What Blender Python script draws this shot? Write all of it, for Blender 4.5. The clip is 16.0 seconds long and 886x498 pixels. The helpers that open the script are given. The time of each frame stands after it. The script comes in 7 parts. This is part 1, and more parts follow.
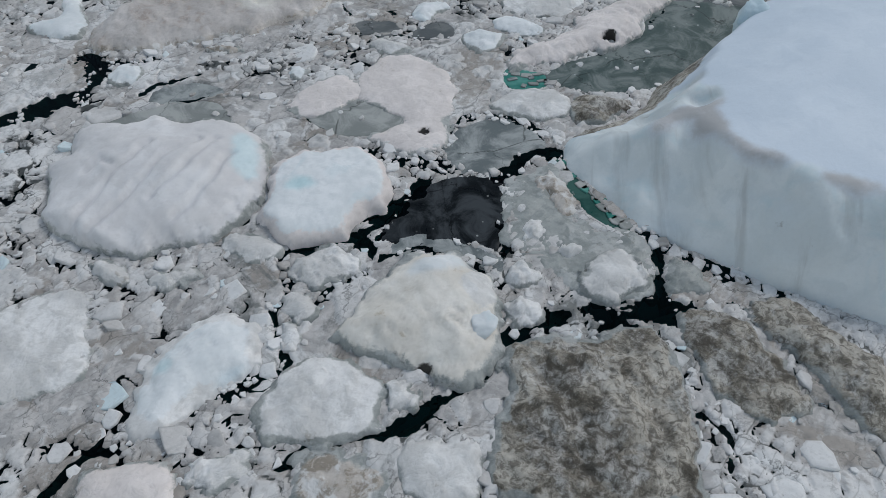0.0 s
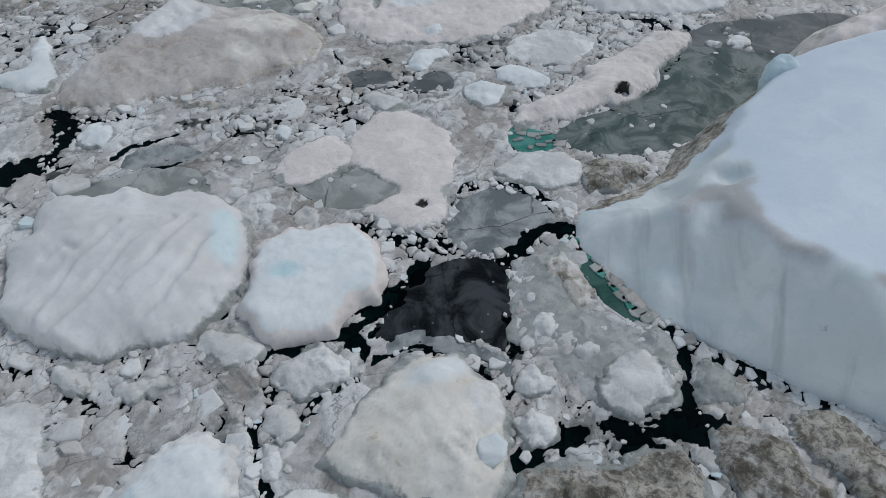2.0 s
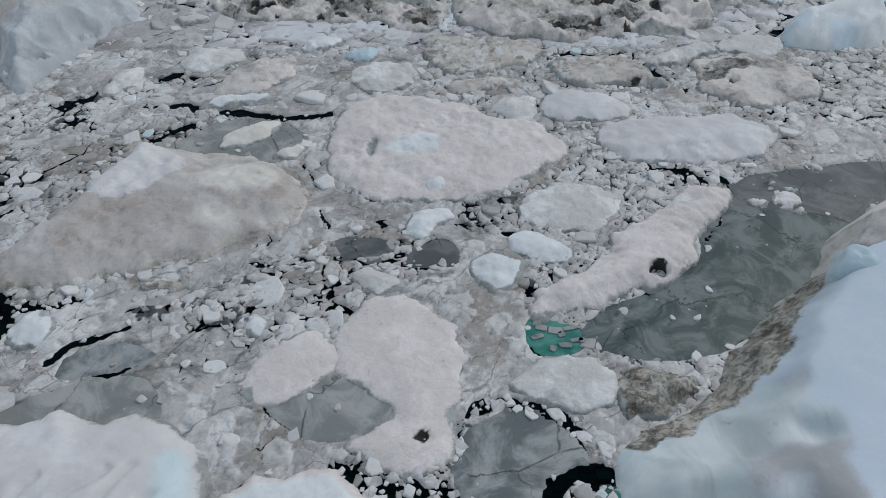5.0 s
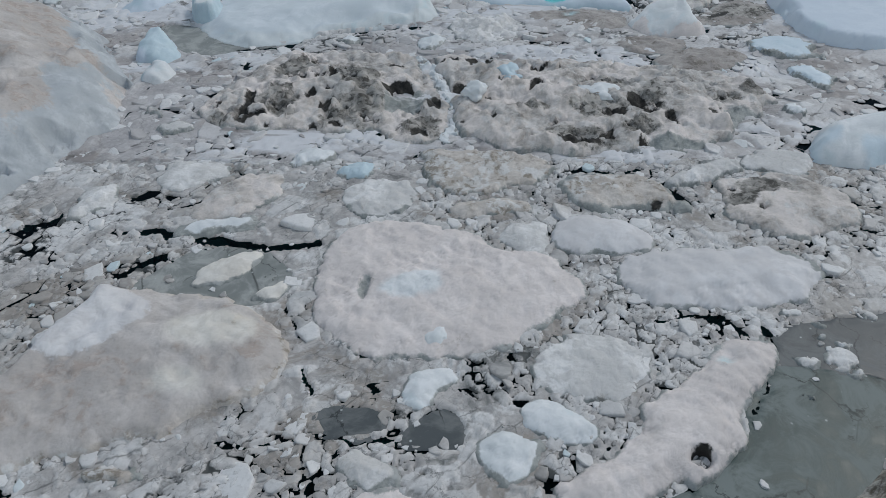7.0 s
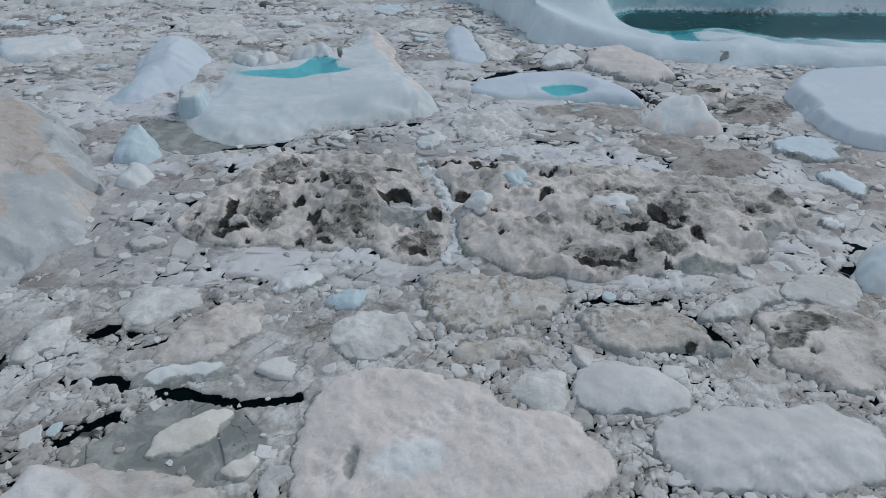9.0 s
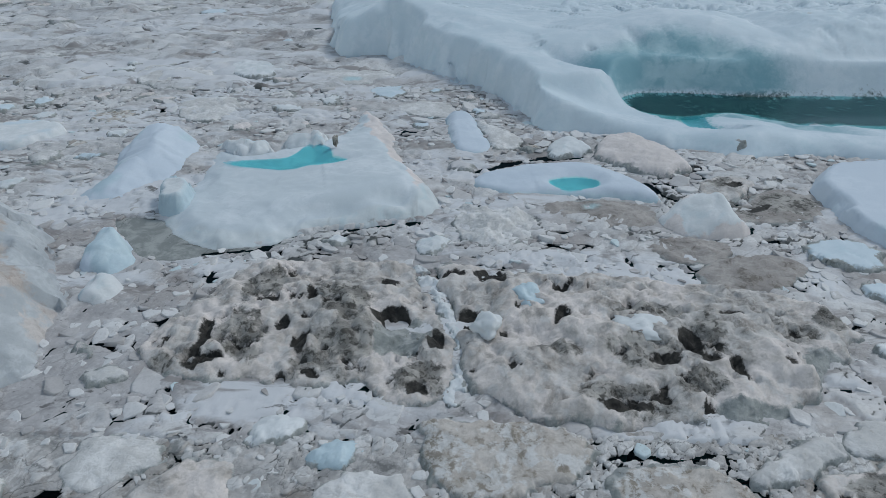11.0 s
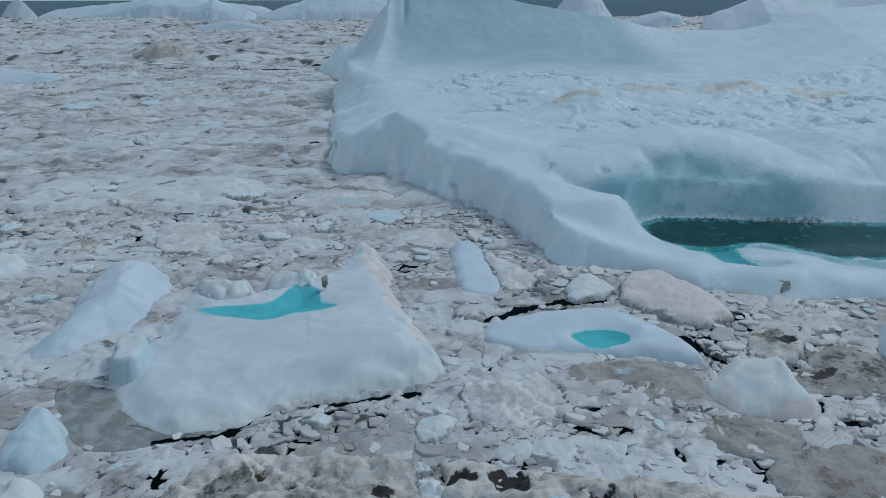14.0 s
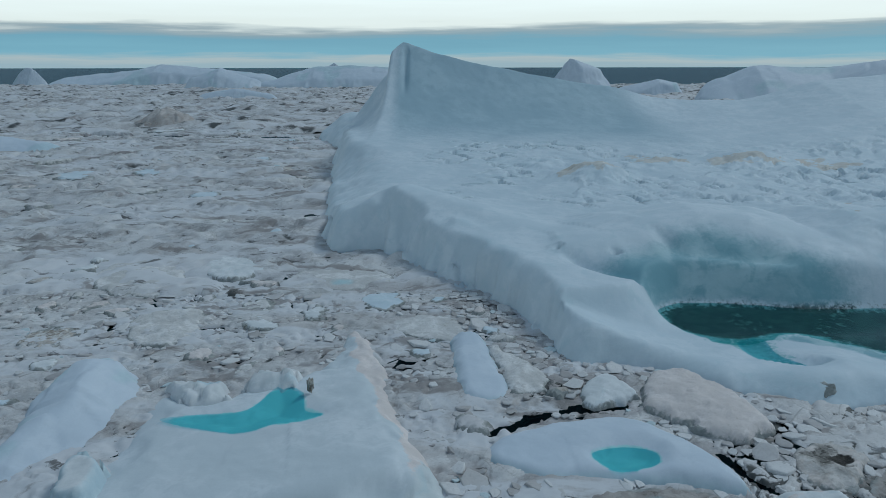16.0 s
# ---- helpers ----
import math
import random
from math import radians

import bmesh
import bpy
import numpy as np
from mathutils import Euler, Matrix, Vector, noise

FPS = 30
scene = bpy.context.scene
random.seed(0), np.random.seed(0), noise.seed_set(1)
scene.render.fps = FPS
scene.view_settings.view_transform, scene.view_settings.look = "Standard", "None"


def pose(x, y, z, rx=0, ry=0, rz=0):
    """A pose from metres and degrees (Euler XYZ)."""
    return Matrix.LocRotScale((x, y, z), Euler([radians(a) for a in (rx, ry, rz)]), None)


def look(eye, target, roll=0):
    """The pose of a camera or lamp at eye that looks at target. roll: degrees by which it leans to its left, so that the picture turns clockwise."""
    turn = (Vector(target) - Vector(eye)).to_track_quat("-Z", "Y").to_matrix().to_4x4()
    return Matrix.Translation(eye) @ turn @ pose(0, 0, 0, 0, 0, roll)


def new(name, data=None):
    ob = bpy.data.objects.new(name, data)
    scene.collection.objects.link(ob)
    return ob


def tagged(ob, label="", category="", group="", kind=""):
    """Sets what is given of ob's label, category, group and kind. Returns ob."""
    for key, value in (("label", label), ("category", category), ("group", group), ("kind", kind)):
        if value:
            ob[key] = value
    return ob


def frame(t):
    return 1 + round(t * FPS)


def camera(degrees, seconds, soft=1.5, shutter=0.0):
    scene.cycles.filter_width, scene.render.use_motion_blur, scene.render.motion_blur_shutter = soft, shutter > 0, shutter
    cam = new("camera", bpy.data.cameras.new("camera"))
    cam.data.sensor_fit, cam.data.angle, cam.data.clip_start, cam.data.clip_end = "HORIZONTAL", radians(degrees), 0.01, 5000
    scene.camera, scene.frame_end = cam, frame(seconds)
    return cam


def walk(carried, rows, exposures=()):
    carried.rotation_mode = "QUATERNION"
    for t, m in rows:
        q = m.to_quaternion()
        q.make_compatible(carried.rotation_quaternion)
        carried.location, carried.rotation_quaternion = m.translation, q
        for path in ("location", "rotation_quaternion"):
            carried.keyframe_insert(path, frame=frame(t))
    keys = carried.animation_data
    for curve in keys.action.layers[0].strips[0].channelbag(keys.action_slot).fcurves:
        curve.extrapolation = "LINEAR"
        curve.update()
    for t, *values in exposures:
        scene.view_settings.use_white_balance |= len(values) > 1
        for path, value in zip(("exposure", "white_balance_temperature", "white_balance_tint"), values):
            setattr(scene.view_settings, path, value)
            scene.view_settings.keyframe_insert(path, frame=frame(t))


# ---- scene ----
cam = camera(69.1, 16.0, soft=0.85)
PATH = [
    (0, (0.63, 0.647, 23.671), (0.584, 1.932, 22.139), -1.2),
    (0.5, (0.638, 1.845, 23.697), (0.589, 3.128, 22.163), -1.5),
    (1, (0.558, 3.206, 23.736), (0.513, 4.488, 22.202), -1.4),
    (1.5, (0.519, 4.469, 23.827), (0.474, 5.748, 22.29), -1.4),
    (2, (0.424, 5.996, 23.903), (0.384, 7.282, 22.372), -1.3),
    (2.5, (0.406, 7.458, 24.007), (0.365, 8.751, 22.482), -1.3),
    (3, (0.346, 9.127, 24.115), (0.305, 10.44, 22.607), -1.3),
    (3.5, (0.362, 10.721, 24.212), (0.318, 12.057, 22.724), -1.4),
    (4, (0.278, 12.43, 24.258), (0.236, 13.793, 22.795), -1.3),
    (6.5, (-0.132, 20.918, 24.742), (-0.166, 22.408, 23.408), -0.9),
    (7, (-0.211, 22.752, 24.822), (-0.243, 24.282, 23.534), -0.7),
    (7.5, (-0.331, 24.483, 24.938), (-0.36, 26.038, 23.681), -0.6),
    (8, (-0.443, 26.324, 25.069), (-0.468, 27.909, 23.85), -0.5),
    (8.5, (-0.509, 28.046, 25.219), (-0.534, 29.658, 24.035), -0.4),
    (9, (-0.586, 29.898, 25.337), (-0.61, 31.538, 24.193), -0.3),
    (9.5, (-0.668, 31.603, 25.455), (-0.691, 33.268, 24.348), -0.3),
    (12, (-1.044, 40.268, 26.274), (-1.066, 42.051, 25.369), -0.1),
    (12.5, (-1.151, 41.935, 26.411), (-1.173, 43.739, 25.548), -0.1),
    (13, (-1.236, 43.689, 26.62), (-1.256, 45.514, 25.803), -0.0),
    (13.5, (-1.362, 45.355, 26.875), (-1.382, 47.198, 26.097), -0.1),
    (14, (-1.425, 47.137, 27.095), (-1.446, 48.999, 26.363), -0.1),
    (14.5, (-1.455, 48.821, 27.272), (-1.476, 50.699, 26.583), -0.1),
    (15, (-1.575, 50.533, 27.473), (-1.594, 52.427, 26.83), 0.0),
    (15.5, (-1.633, 52.174, 27.668), (-1.652, 54.082, 27.068), -0.1),
    (16, (-1.469, 53.97, 27.846), (-1.493, 55.892, 27.293), -0.1),
]
walk(cam, [(t, look(eye, target, roll)) for t, eye, target, roll in PATH],
     exposures=[(0.0, -0.38, 6450, 10), (9.5, -0.52, 6360, 9), (12.5, -0.56, 5950, 5), (14.5, -0.75, 5740, 2), (16.0, -1.01, 5640, 0)])

# ---- sky, sun and exposure ----
world = bpy.data.worlds.new("overcast_sky")
scene.world = world
world.use_nodes = True
wn, wl = world.node_tree.nodes, world.node_tree.links
wn.clear()


def wnode(kind, **values):
    n = wn.new(kind)
    for key, value in values.items():
        n.inputs[key].default_value = value
    return n


w_out = wn.new("ShaderNodeOutputWorld")
w_bg = wnode("ShaderNodeBackground", Strength=1.0)
w_sky = wn.new("ShaderNodeTexSky")
w_sky.sky_type, w_sky.sun_disc = "NISHITA", False
w_sky.sun_elevation, w_sky.sun_rotation = radians(48), radians(56)
w_dim = wn.new("ShaderNodeVectorMath")
w_dim.operation = "SCALE"
w_dim.inputs["Scale"].default_value = 0.10
w_dir = wn.new("ShaderNodeTexCoord")
w_sep = wn.new("ShaderNodeSeparateXYZ")
w_map = wn.new("ShaderNodeMapping")
w_map.inputs["Scale"].default_value = (2.2, 2.2, 34.0)
w_noise = wnode("ShaderNodeTexNoise", Scale=1.6, Detail=6.0, Roughness=0.55)
w_wob = wn.new("ShaderNodeMath")
w_wob.operation = "MULTIPLY_ADD"
w_wob.inputs[1].default_value = 0.04
w_lift = wn.new("ShaderNodeMath")
w_lift.operation = "ADD"
w_ramp = wn.new("ShaderNodeValToRGB")
SKY_STOPS = [(0.000, (0.75, 0.92, 0.98)), (0.008, (0.95, 1.02, 1.00)), (0.015, (0.48, 0.88, 1.04)),
             (0.036, (0.41, 0.77, 0.94)), (0.046, (0.66, 0.76, 0.80)), (0.054, (1.85, 1.80, 1.62)),
             (0.110, (2.2, 2.2, 2.05)), (0.260, (0.38, 0.46, 0.53)), (1.000, (0.41, 0.515, 0.64))]
w_ramp.color_ramp.elements.remove(w_ramp.color_ramp.elements[1])
for i, (at, colour) in enumerate(SKY_STOPS):
    e = w_ramp.color_ramp.elements[0] if i == 0 else w_ramp.color_ramp.elements.new(at)
    e.position, e.color = at, (*colour, 1)
w_mix = wn.new("ShaderNodeMix")
w_mix.data_type = "RGBA"
w_mix.inputs["Factor"].default_value = 0.9
wl.new(w_dir.outputs["Generated"], w_sep.inputs[0])
wl.new(w_dir.outputs["Generated"], w_map.inputs[0])
wl.new(w_map.outputs[0], w_noise.inputs["Vector"])
wl.new(w_noise.outputs[0], w_wob.inputs[0])
wl.new(w_sep.outputs["Z"], w_lift.inputs[0])
w_wob.inputs[2].default_value = -0.020
wl.new(w_wob.outputs[0], w_lift.inputs[1])
wl.new(w_lift.outputs[0], w_ramp.inputs[0])
wl.new(w_sky.outputs[0], w_dim.inputs[0])
wl.new(w_dim.outputs[0], w_mix.inputs[6])
wl.new(w_ramp.outputs[0], w_mix.inputs[7])
wl.new(w_mix.outputs[2], w_bg.inputs["Color"])
wl.new(w_bg.outputs[0], w_out.inputs[0])

sun_data = bpy.data.lights.new("sun", "SUN")
sun_data.energy, sun_data.angle, sun_data.color = 1.75, radians(14), (1.0, 0.97, 0.93)
sun = new("sun", sun_data)
sun.matrix_world = look((56, 78, 75), (0, 40, 0))

# ---- materials ----


class Mat:
    """A small builder of node materials on world positions, in metres."""

    def __init__(self, name):
        self.m = bpy.data.materials.new(name)
        self.m.use_nodes = True
        self.n, self.l = self.m.node_tree.nodes, self.m.node_tree.links
        self.b = self.n["Principled BSDF"]
        self.pos = self.n.new("ShaderNodeNewGeometry").outputs["Position"]

    def link(self, a, b):
        self.l.new(a, b)

    def stretched(self, sx, sy, sz, turn=0.0):
        n = self.n.new("ShaderNodeMapping")
        n.inputs["Scale"].default_value = (sx, sy, sz)
        n.inputs["Rotation"].default_value = (0, 0, turn)
        self.link(self.pos, n.inputs[0])
        return n.outputs[0]

    def noise(self, scale, detail=6.0, rough=0.6, distort=0.0, vec=None):
        n = self.n.new("ShaderNodeTexNoise")
        n.inputs["Scale"].default_value, n.inputs["Detail"].default_value = scale, detail
        n.inputs["Roughness"].default_value, n.inputs["Distortion"].default_value = rough, distort
        self.link(vec or self.pos, n.inputs["Vector"])
        return n.outputs[0]

    def cells(self, scale, feature="F1", vec=None, what="Distance"):
        n = self.n.new("ShaderNodeTexVoronoi")
        n.feature = feature
        n.inputs["Scale"].default_value = scale
        self.link(vec or self.pos, n.inputs["Vector"])
        return n.outputs[what]

    def span(self, value, lo, hi, out0=0.0, out1=1.0):
        n = self.n.new("ShaderNodeMapRange")
        n.interpolation_type = "SMOOTHSTEP"
        for i, v in enumerate((lo, hi, out0, out1)):
            n.inputs[i + 1].default_value = v
        self.link(value, n.inputs[0])
        return n.outputs[0]

    def calc(self, op, a, b):
        n = self.n.new("ShaderNodeMath")
        n.operation = op
        for i, v in enumerate((a, b)):
            if isinstance(v, (int, float)):
                n.inputs[i].default_value = v
            else:
                self.link(v, n.inputs[i])
        return n.outputs[0]

    def mix(self, f, a, b, blend="MIX"):
        n = self.n.new("ShaderNodeMix")
        n.data_type, n.blend_type = "RGBA", blend
        for i, v in ((0, f), (6, a), (7, b)):
            if isinstance(v, (int, float)):
                n.inputs[i].default_value = v
            elif isinstance(v, tuple):
                n.inputs[i].default_value = (*v, 1)
            else:
                self.link(v, n.inputs[i])
        return n.outputs[2]

    def bump(self, value, strength, distance, after=None):
        n = self.n.new("ShaderNodeBump")
        n.inputs["Strength"].default_value, n.inputs["Distance"].default_value = strength, distance
        self.link(value, n.inputs["Height"])
        if after:
            self.link(after, n.inputs["Normal"])
        return n.outputs[0]

    def done(self, colour, rough, normal=None):
        self.link(colour, self.b.inputs["Base Color"])
        if isinstance(rough, float):
            self.b.inputs["Roughness"].default_value = rough
        else:
            self.link(rough, self.b.inputs["Roughness"])
        if normal:
            self.link(normal, self.b.inputs["Normal"])
        return self.m


PALETTES = {}


def palette(name, clean, grey, dirt=(0.16, 0.14, 0.115), dirty=0.0, size=1.0, blue=0.0, rough=0.6, relief=1.0, grain=1.0, snow=0.0):
    """Glacier ice: clean snow, grey wet patches, rock flour, a blue cast where the ice is bare, and a crust of fresher snow."""
    PALETTES[name] = (clean, grey, dirt, dirty, size, blue, rough, relief, grain, snow)


def ice_colour(k, name, shared):
    clean, grey, dirt, dirty, size, blue, rough, relief, grain, snow = PALETTES[name]
    broad = k.noise(0.35 * size, 6, 0.58, 0.35)
    patch = k.noise(1.3 * size, 8, 0.64, 0.35)
    fine = shared["fine"]
    c = k.mix(k.span(broad, 0.40, 0.60), clean, grey)
    c = k.mix(k.span(patch, 0.45, 0.62, 0.0, 0.9), c, grey)
    if snow:
        c = k.mix(k.span(k.calc("ADD", k.calc("MULTIPLY", broad, 0.5), k.calc("MULTIPLY", k.noise(1.0, 8, 0.64, 0.3), 0.5)), 0.50, 0.55, 0.0, snow), c, (0.70, 0.705, 0.71))
    if blue:
        c = k.mix(k.span(k.noise(0.45, 4, 0.55, 0.8), 0.54, 0.70, 0.0, blue), c, (0.40, 0.58, 0.65))
    if dirty:
        lo = 0.66 - 0.22 * dirty
        fuzzy, smoky = name == "dirt", name == "melt"
        d = k.span(k.calc("ADD", k.calc("MULTIPLY", patch, 0.55), k.calc("MULTIPLY", broad, 0.45)), lo, lo + (0.10 if fuzzy else 0.20 if smoky else 0.07), 0.0, 1.0)
        blot = k.span(k.noise(1.7, 9, 0.72, 0.4), 0.42 if fuzzy else 0.36 if smoky else 0.45, 0.57 if fuzzy else 0.66 if smoky else 0.54)
        if fuzzy:
            c = k.mix(k.span(k.noise(3.2, 9, 0.72, 0.8), 0.44, 0.60, 0.0, 0.75), c, tuple(v * 1.5 for v in dirt))
            c = k.mix(k.span(k.noise(0.9, 8, 0.66, 0.5), 0.54, 0.62, 0.0, 0.6), c, (0.56, 0.54, 0.50))
        c = k.mix(k.calc("MULTIPLY", d, k.calc("MULTIPLY", blot, 0.92)), c, dirt)
        c = k.mix(k.calc("MULTIPLY", d, 0.3), c, tuple(v * 2.0 for v in dirt))
    if name == "face":
        streak = k.noise(1.0, 6, 0.60, 0.4, k.stretched(0.9, 0.08, 0.16, radians(-30)))
        c = k.mix(k.span(streak, 0.52, 0.70, 0.0, 0.42), c, (0.32, 0.335, 0.335))
    c = k.mix(k.span(fine, 0.44, 0.72, 0.0, 0.22 * grain), c, tuple(v * 0.45 for v in grey))
    return c, patch, rough, relief


BLENDS = {}


def ice(*names):
    """One material for a piece whose surface changes from one palette to the next where its masks say so."""
    if names in BLENDS:
        return BLENDS[names]
    k = Mat("_and_".join(names) + "_ice")
    shared = {"fine": k.noise(6.0, 8, 0.70, 0.5)}
    c, patch, rough, relief = ice_colour(k, names[0], shared)
    ragged = k.noise(1.8, 8, 0.7, 0.3)
    for i, other in enumerate(names[1:], 1):
        c2 = ice_colour(k, other, shared)[0]
        attr = k.n.new("ShaderNodeAttribute")
        attr.attribute_name = "mask_%d" % i
        soft = other in ("ivory", "aqua", "blue", "snow", "berg", "face", "deep", "sheer", "pale", "smudge")
        f = k.calc("ADD", attr.outputs["Fac"], k.calc("MULTIPLY", k.calc("SUBTRACT", ragged, 0.5), 0.7 if soft else 1.3))
        c = k.mix(k.span(f, 0.10 if soft else 0.34, 0.95 if soft else 0.66), c, c2)
    nrm = k.bump(patch, 0.7 * relief, 0.25)
    nrm = k.bump(shared["fine"], 0.25 * relief, 0.05, nrm)
    k.b.inputs["Specular IOR Level"].default_value = 0.25
    BLENDS[names] = k.done(c, rough, nrm)
    return BLENDS[names]


def thin_ice(name, colour, frost, amount=0.4, rough=0.22, shine=0.25):
    """A thin sheet of new ice: dark, smooth, with frosted patches, trapped bubbles and hairline cracks."""
    k = Mat(name)
    broad = k.noise(0.5, 8, 0.66, 0.8)
    c = k.mix(k.span(broad, 0.40, 0.62, 0.0, amount), colour, frost)
    c = k.mix(k.span(k.noise(6.0, 6, 0.75), 0.58, 0.74, 0.0, 0.55 * amount), c, frost)
    warped = k.n.new("ShaderNodeVectorMath")
    warped.operation = "MULTIPLY_ADD"
    k.link(k.noise(0.6, 5, 0.6), warped.inputs[0])
    warped.inputs[1].default_value = (2.0, 2.0, 2.0)
    k.link(k.pos, warped.inputs[2])
    hair = k.span(k.cells(0.24, "DISTANCE_TO_EDGE", warped.outputs[0]), 0.0, 0.014, 0.8, 0.0)
    c = k.mix(k.calc("MULTIPLY", hair, k.span(k.noise(0.3, 3), 0.42, 0.55)), c, tuple(v * 0.25 for v in colour))
    dots = k.calc("MULTIPLY", k.span(k.cells(1.6), 0.05, 0.13, 0.85, 0.0), k.span(k.noise(0.35, 4, 0.6), 0.46, 0.58))
    c = k.mix(dots, c, (0.55, 0.58, 0.58))
    k.b.inputs["Specular IOR Level"].default_value = shine
    return k.done(c, k.span(broad, 0.3, 0.7, rough + 0.1, rough + 0.4), k.bump(k.noise(5.0, 6, 0.65), 0.25, 0.03))


def crushed(k, pale, mid_tone, wet, tan, size=1.0):
    """The broad patches of tone that the slush and the chunks in it share."""
    mid = k.noise(0.75 * size, 8, 0.66, 0.8)
    c = k.mix(k.span(mid, 0.38, 0.60), mid_tone, pale)
    c = k.mix(k.span(k.noise(0.24 * size, 8, 0.66, 0.7), 0.52, 0.60, 0.0, 0.8), c, (0.71, 0.705, 0.705))
    c = k.mix(k.span(k.noise(0.13 * size, 8, 0.66, 0.9), 0.50, 0.58, 0.0, 0.8 if size == 1 else 0.6), c, tan)
    c = k.mix(k.span(k.noise(0.19 * size, 8, 0.68, 0.9), 0.55, 0.64, 0.0, 0.85 if size == 1 else 0.55), c, wet)
    return c, mid


def chunk_ice(name, *tones, size=1.0):
    """Loose brash: the tone of its stretch, each piece a little lighter or darker, a few of them blue."""
    k = Mat(name)
    c, mid = crushed(k, *tones, size)
    geo, info = k.n.new("ShaderNodeNewGeometry"), k.n.new("ShaderNodeObjectInfo")
    own = k.calc("FRACT", k.calc("ADD", geo.outputs["Random Per Island"], info.outputs["Random"]), 0.0)
    c = k.mix(k.span(own, 0.0, 0.30, 0.25, 0.0), c, tones[2])
    c = k.mix(k.span(own, 0.1, 0.8, 0.1, 0.85), c, (0.72, 0.72, 0.725))
    c = k.mix(k.span(own, 0.965, 0.985, 0.0, 0.7), c, (0.52, 0.66, 0.71))
    fine = k.noise(5.0, 7, 0.68, 0.5)
    c = k.mix(k.span(fine, 0.46, 0.70, 0.0, 0.22), c, tuple(v * 0.55 for v in tones[1]))
    nrm = k.bump(fine, 0.4, 0.05)
    return k.done(c, 0.6, nrm)


def slush_ice(name, pale, mid_tone, wet, tan, size=1.0):
    """Crushed ice frozen together: each plate a little lighter or darker, wet dark slush in the cracks, grit and fresh snow."""
    k = Mat(name)
    c, mid = crushed(k, pale, mid_tone, wet, tan, size)
    tone, crack = k.n.new("ShaderNodeAttribute"), k.n.new("ShaderNodeAttribute")
    tone.attribute_name, crack.attribute_name = "tone", "crack"
    c = k.mix(k.span(tone.outputs["Fac"], 0.0, 0.45, 0.6, 0.0), c, wet)
    c = k.mix(k.span(tone.outputs["Fac"], 0.48, 0.95, 0.0, 0.6), c, (0.70, 0.70, 0.705))
    grit = k.noise(4.5, 8, 0.70, 0.5)
    c = k.mix(k.span(grit, 0.48, 0.68, 0.0, 0.28), c, tuple(v * 0.5 for v in mid_tone))
    c = k.mix(k.span(k.noise(3.0, 6, 0.6), 0.55, 0.66, 0.0, 0.3), c, (0.68, 0.68, 0.68))
    c = k.mix(k.span(k.calc("ADD", crack.outputs["Fac"], k.calc("MULTIPLY", k.calc("SUBTRACT", grit, 0.5), 0.8)), 0.35, 0.75), c, (0.06, 0.066, 0.066))
    warped = k.n.new("ShaderNodeVectorMath")
    warped.operation = "MULTIPLY_ADD"
    k.link(k.noise(0.9 * size, 6, 0.65), warped.inputs[0])
    warped.inputs[1].default_value = (1.6 / size, 1.6 / size, 0.0)
    k.link(k.stretched(1.0, 1.0, 0.0), warped.inputs[2])
    for scale, wide, much in ((0.42, 0.022, 0.3 if size < 1 else 0.6), (1.3, 0.035, 0.15 if size < 1 else 0.3)):
        hair = k.span(k.cells(scale * size, "DISTANCE_TO_EDGE", warped.outputs[0]), 0.0, wide, much, 0.0)
        c = k.mix(k.calc("MULTIPLY", hair, k.span(k.noise(0.3 * size, 5, 0.6), 0.40, 0.52)), c, tuple(v * 0.35 for v in wet))
    # far pack: cool-white snow, brown debris, and rubble shadows painted as dark streaks
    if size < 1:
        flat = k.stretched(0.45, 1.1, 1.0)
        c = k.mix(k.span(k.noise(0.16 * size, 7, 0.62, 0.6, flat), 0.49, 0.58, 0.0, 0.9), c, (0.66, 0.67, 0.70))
        c = k.mix(k.span(k.noise(0.30 * size, 8, 0.66, 0.8, flat), 0.56, 0.63, 0.0, 0.75), c, (0.23, 0.208, 0.20))
        c = k.mix(k.span(k.noise(0.85 * size, 8, 0.68, 0.6, flat), 0.605, 0.65, 0.0, 0.8), c, (0.07, 0.066, 0.064))
    return k.done(c, k.span(mid, 0.3, 0.7, 0.45, 0.7), k.bump(grit, 0.4, 0.05))


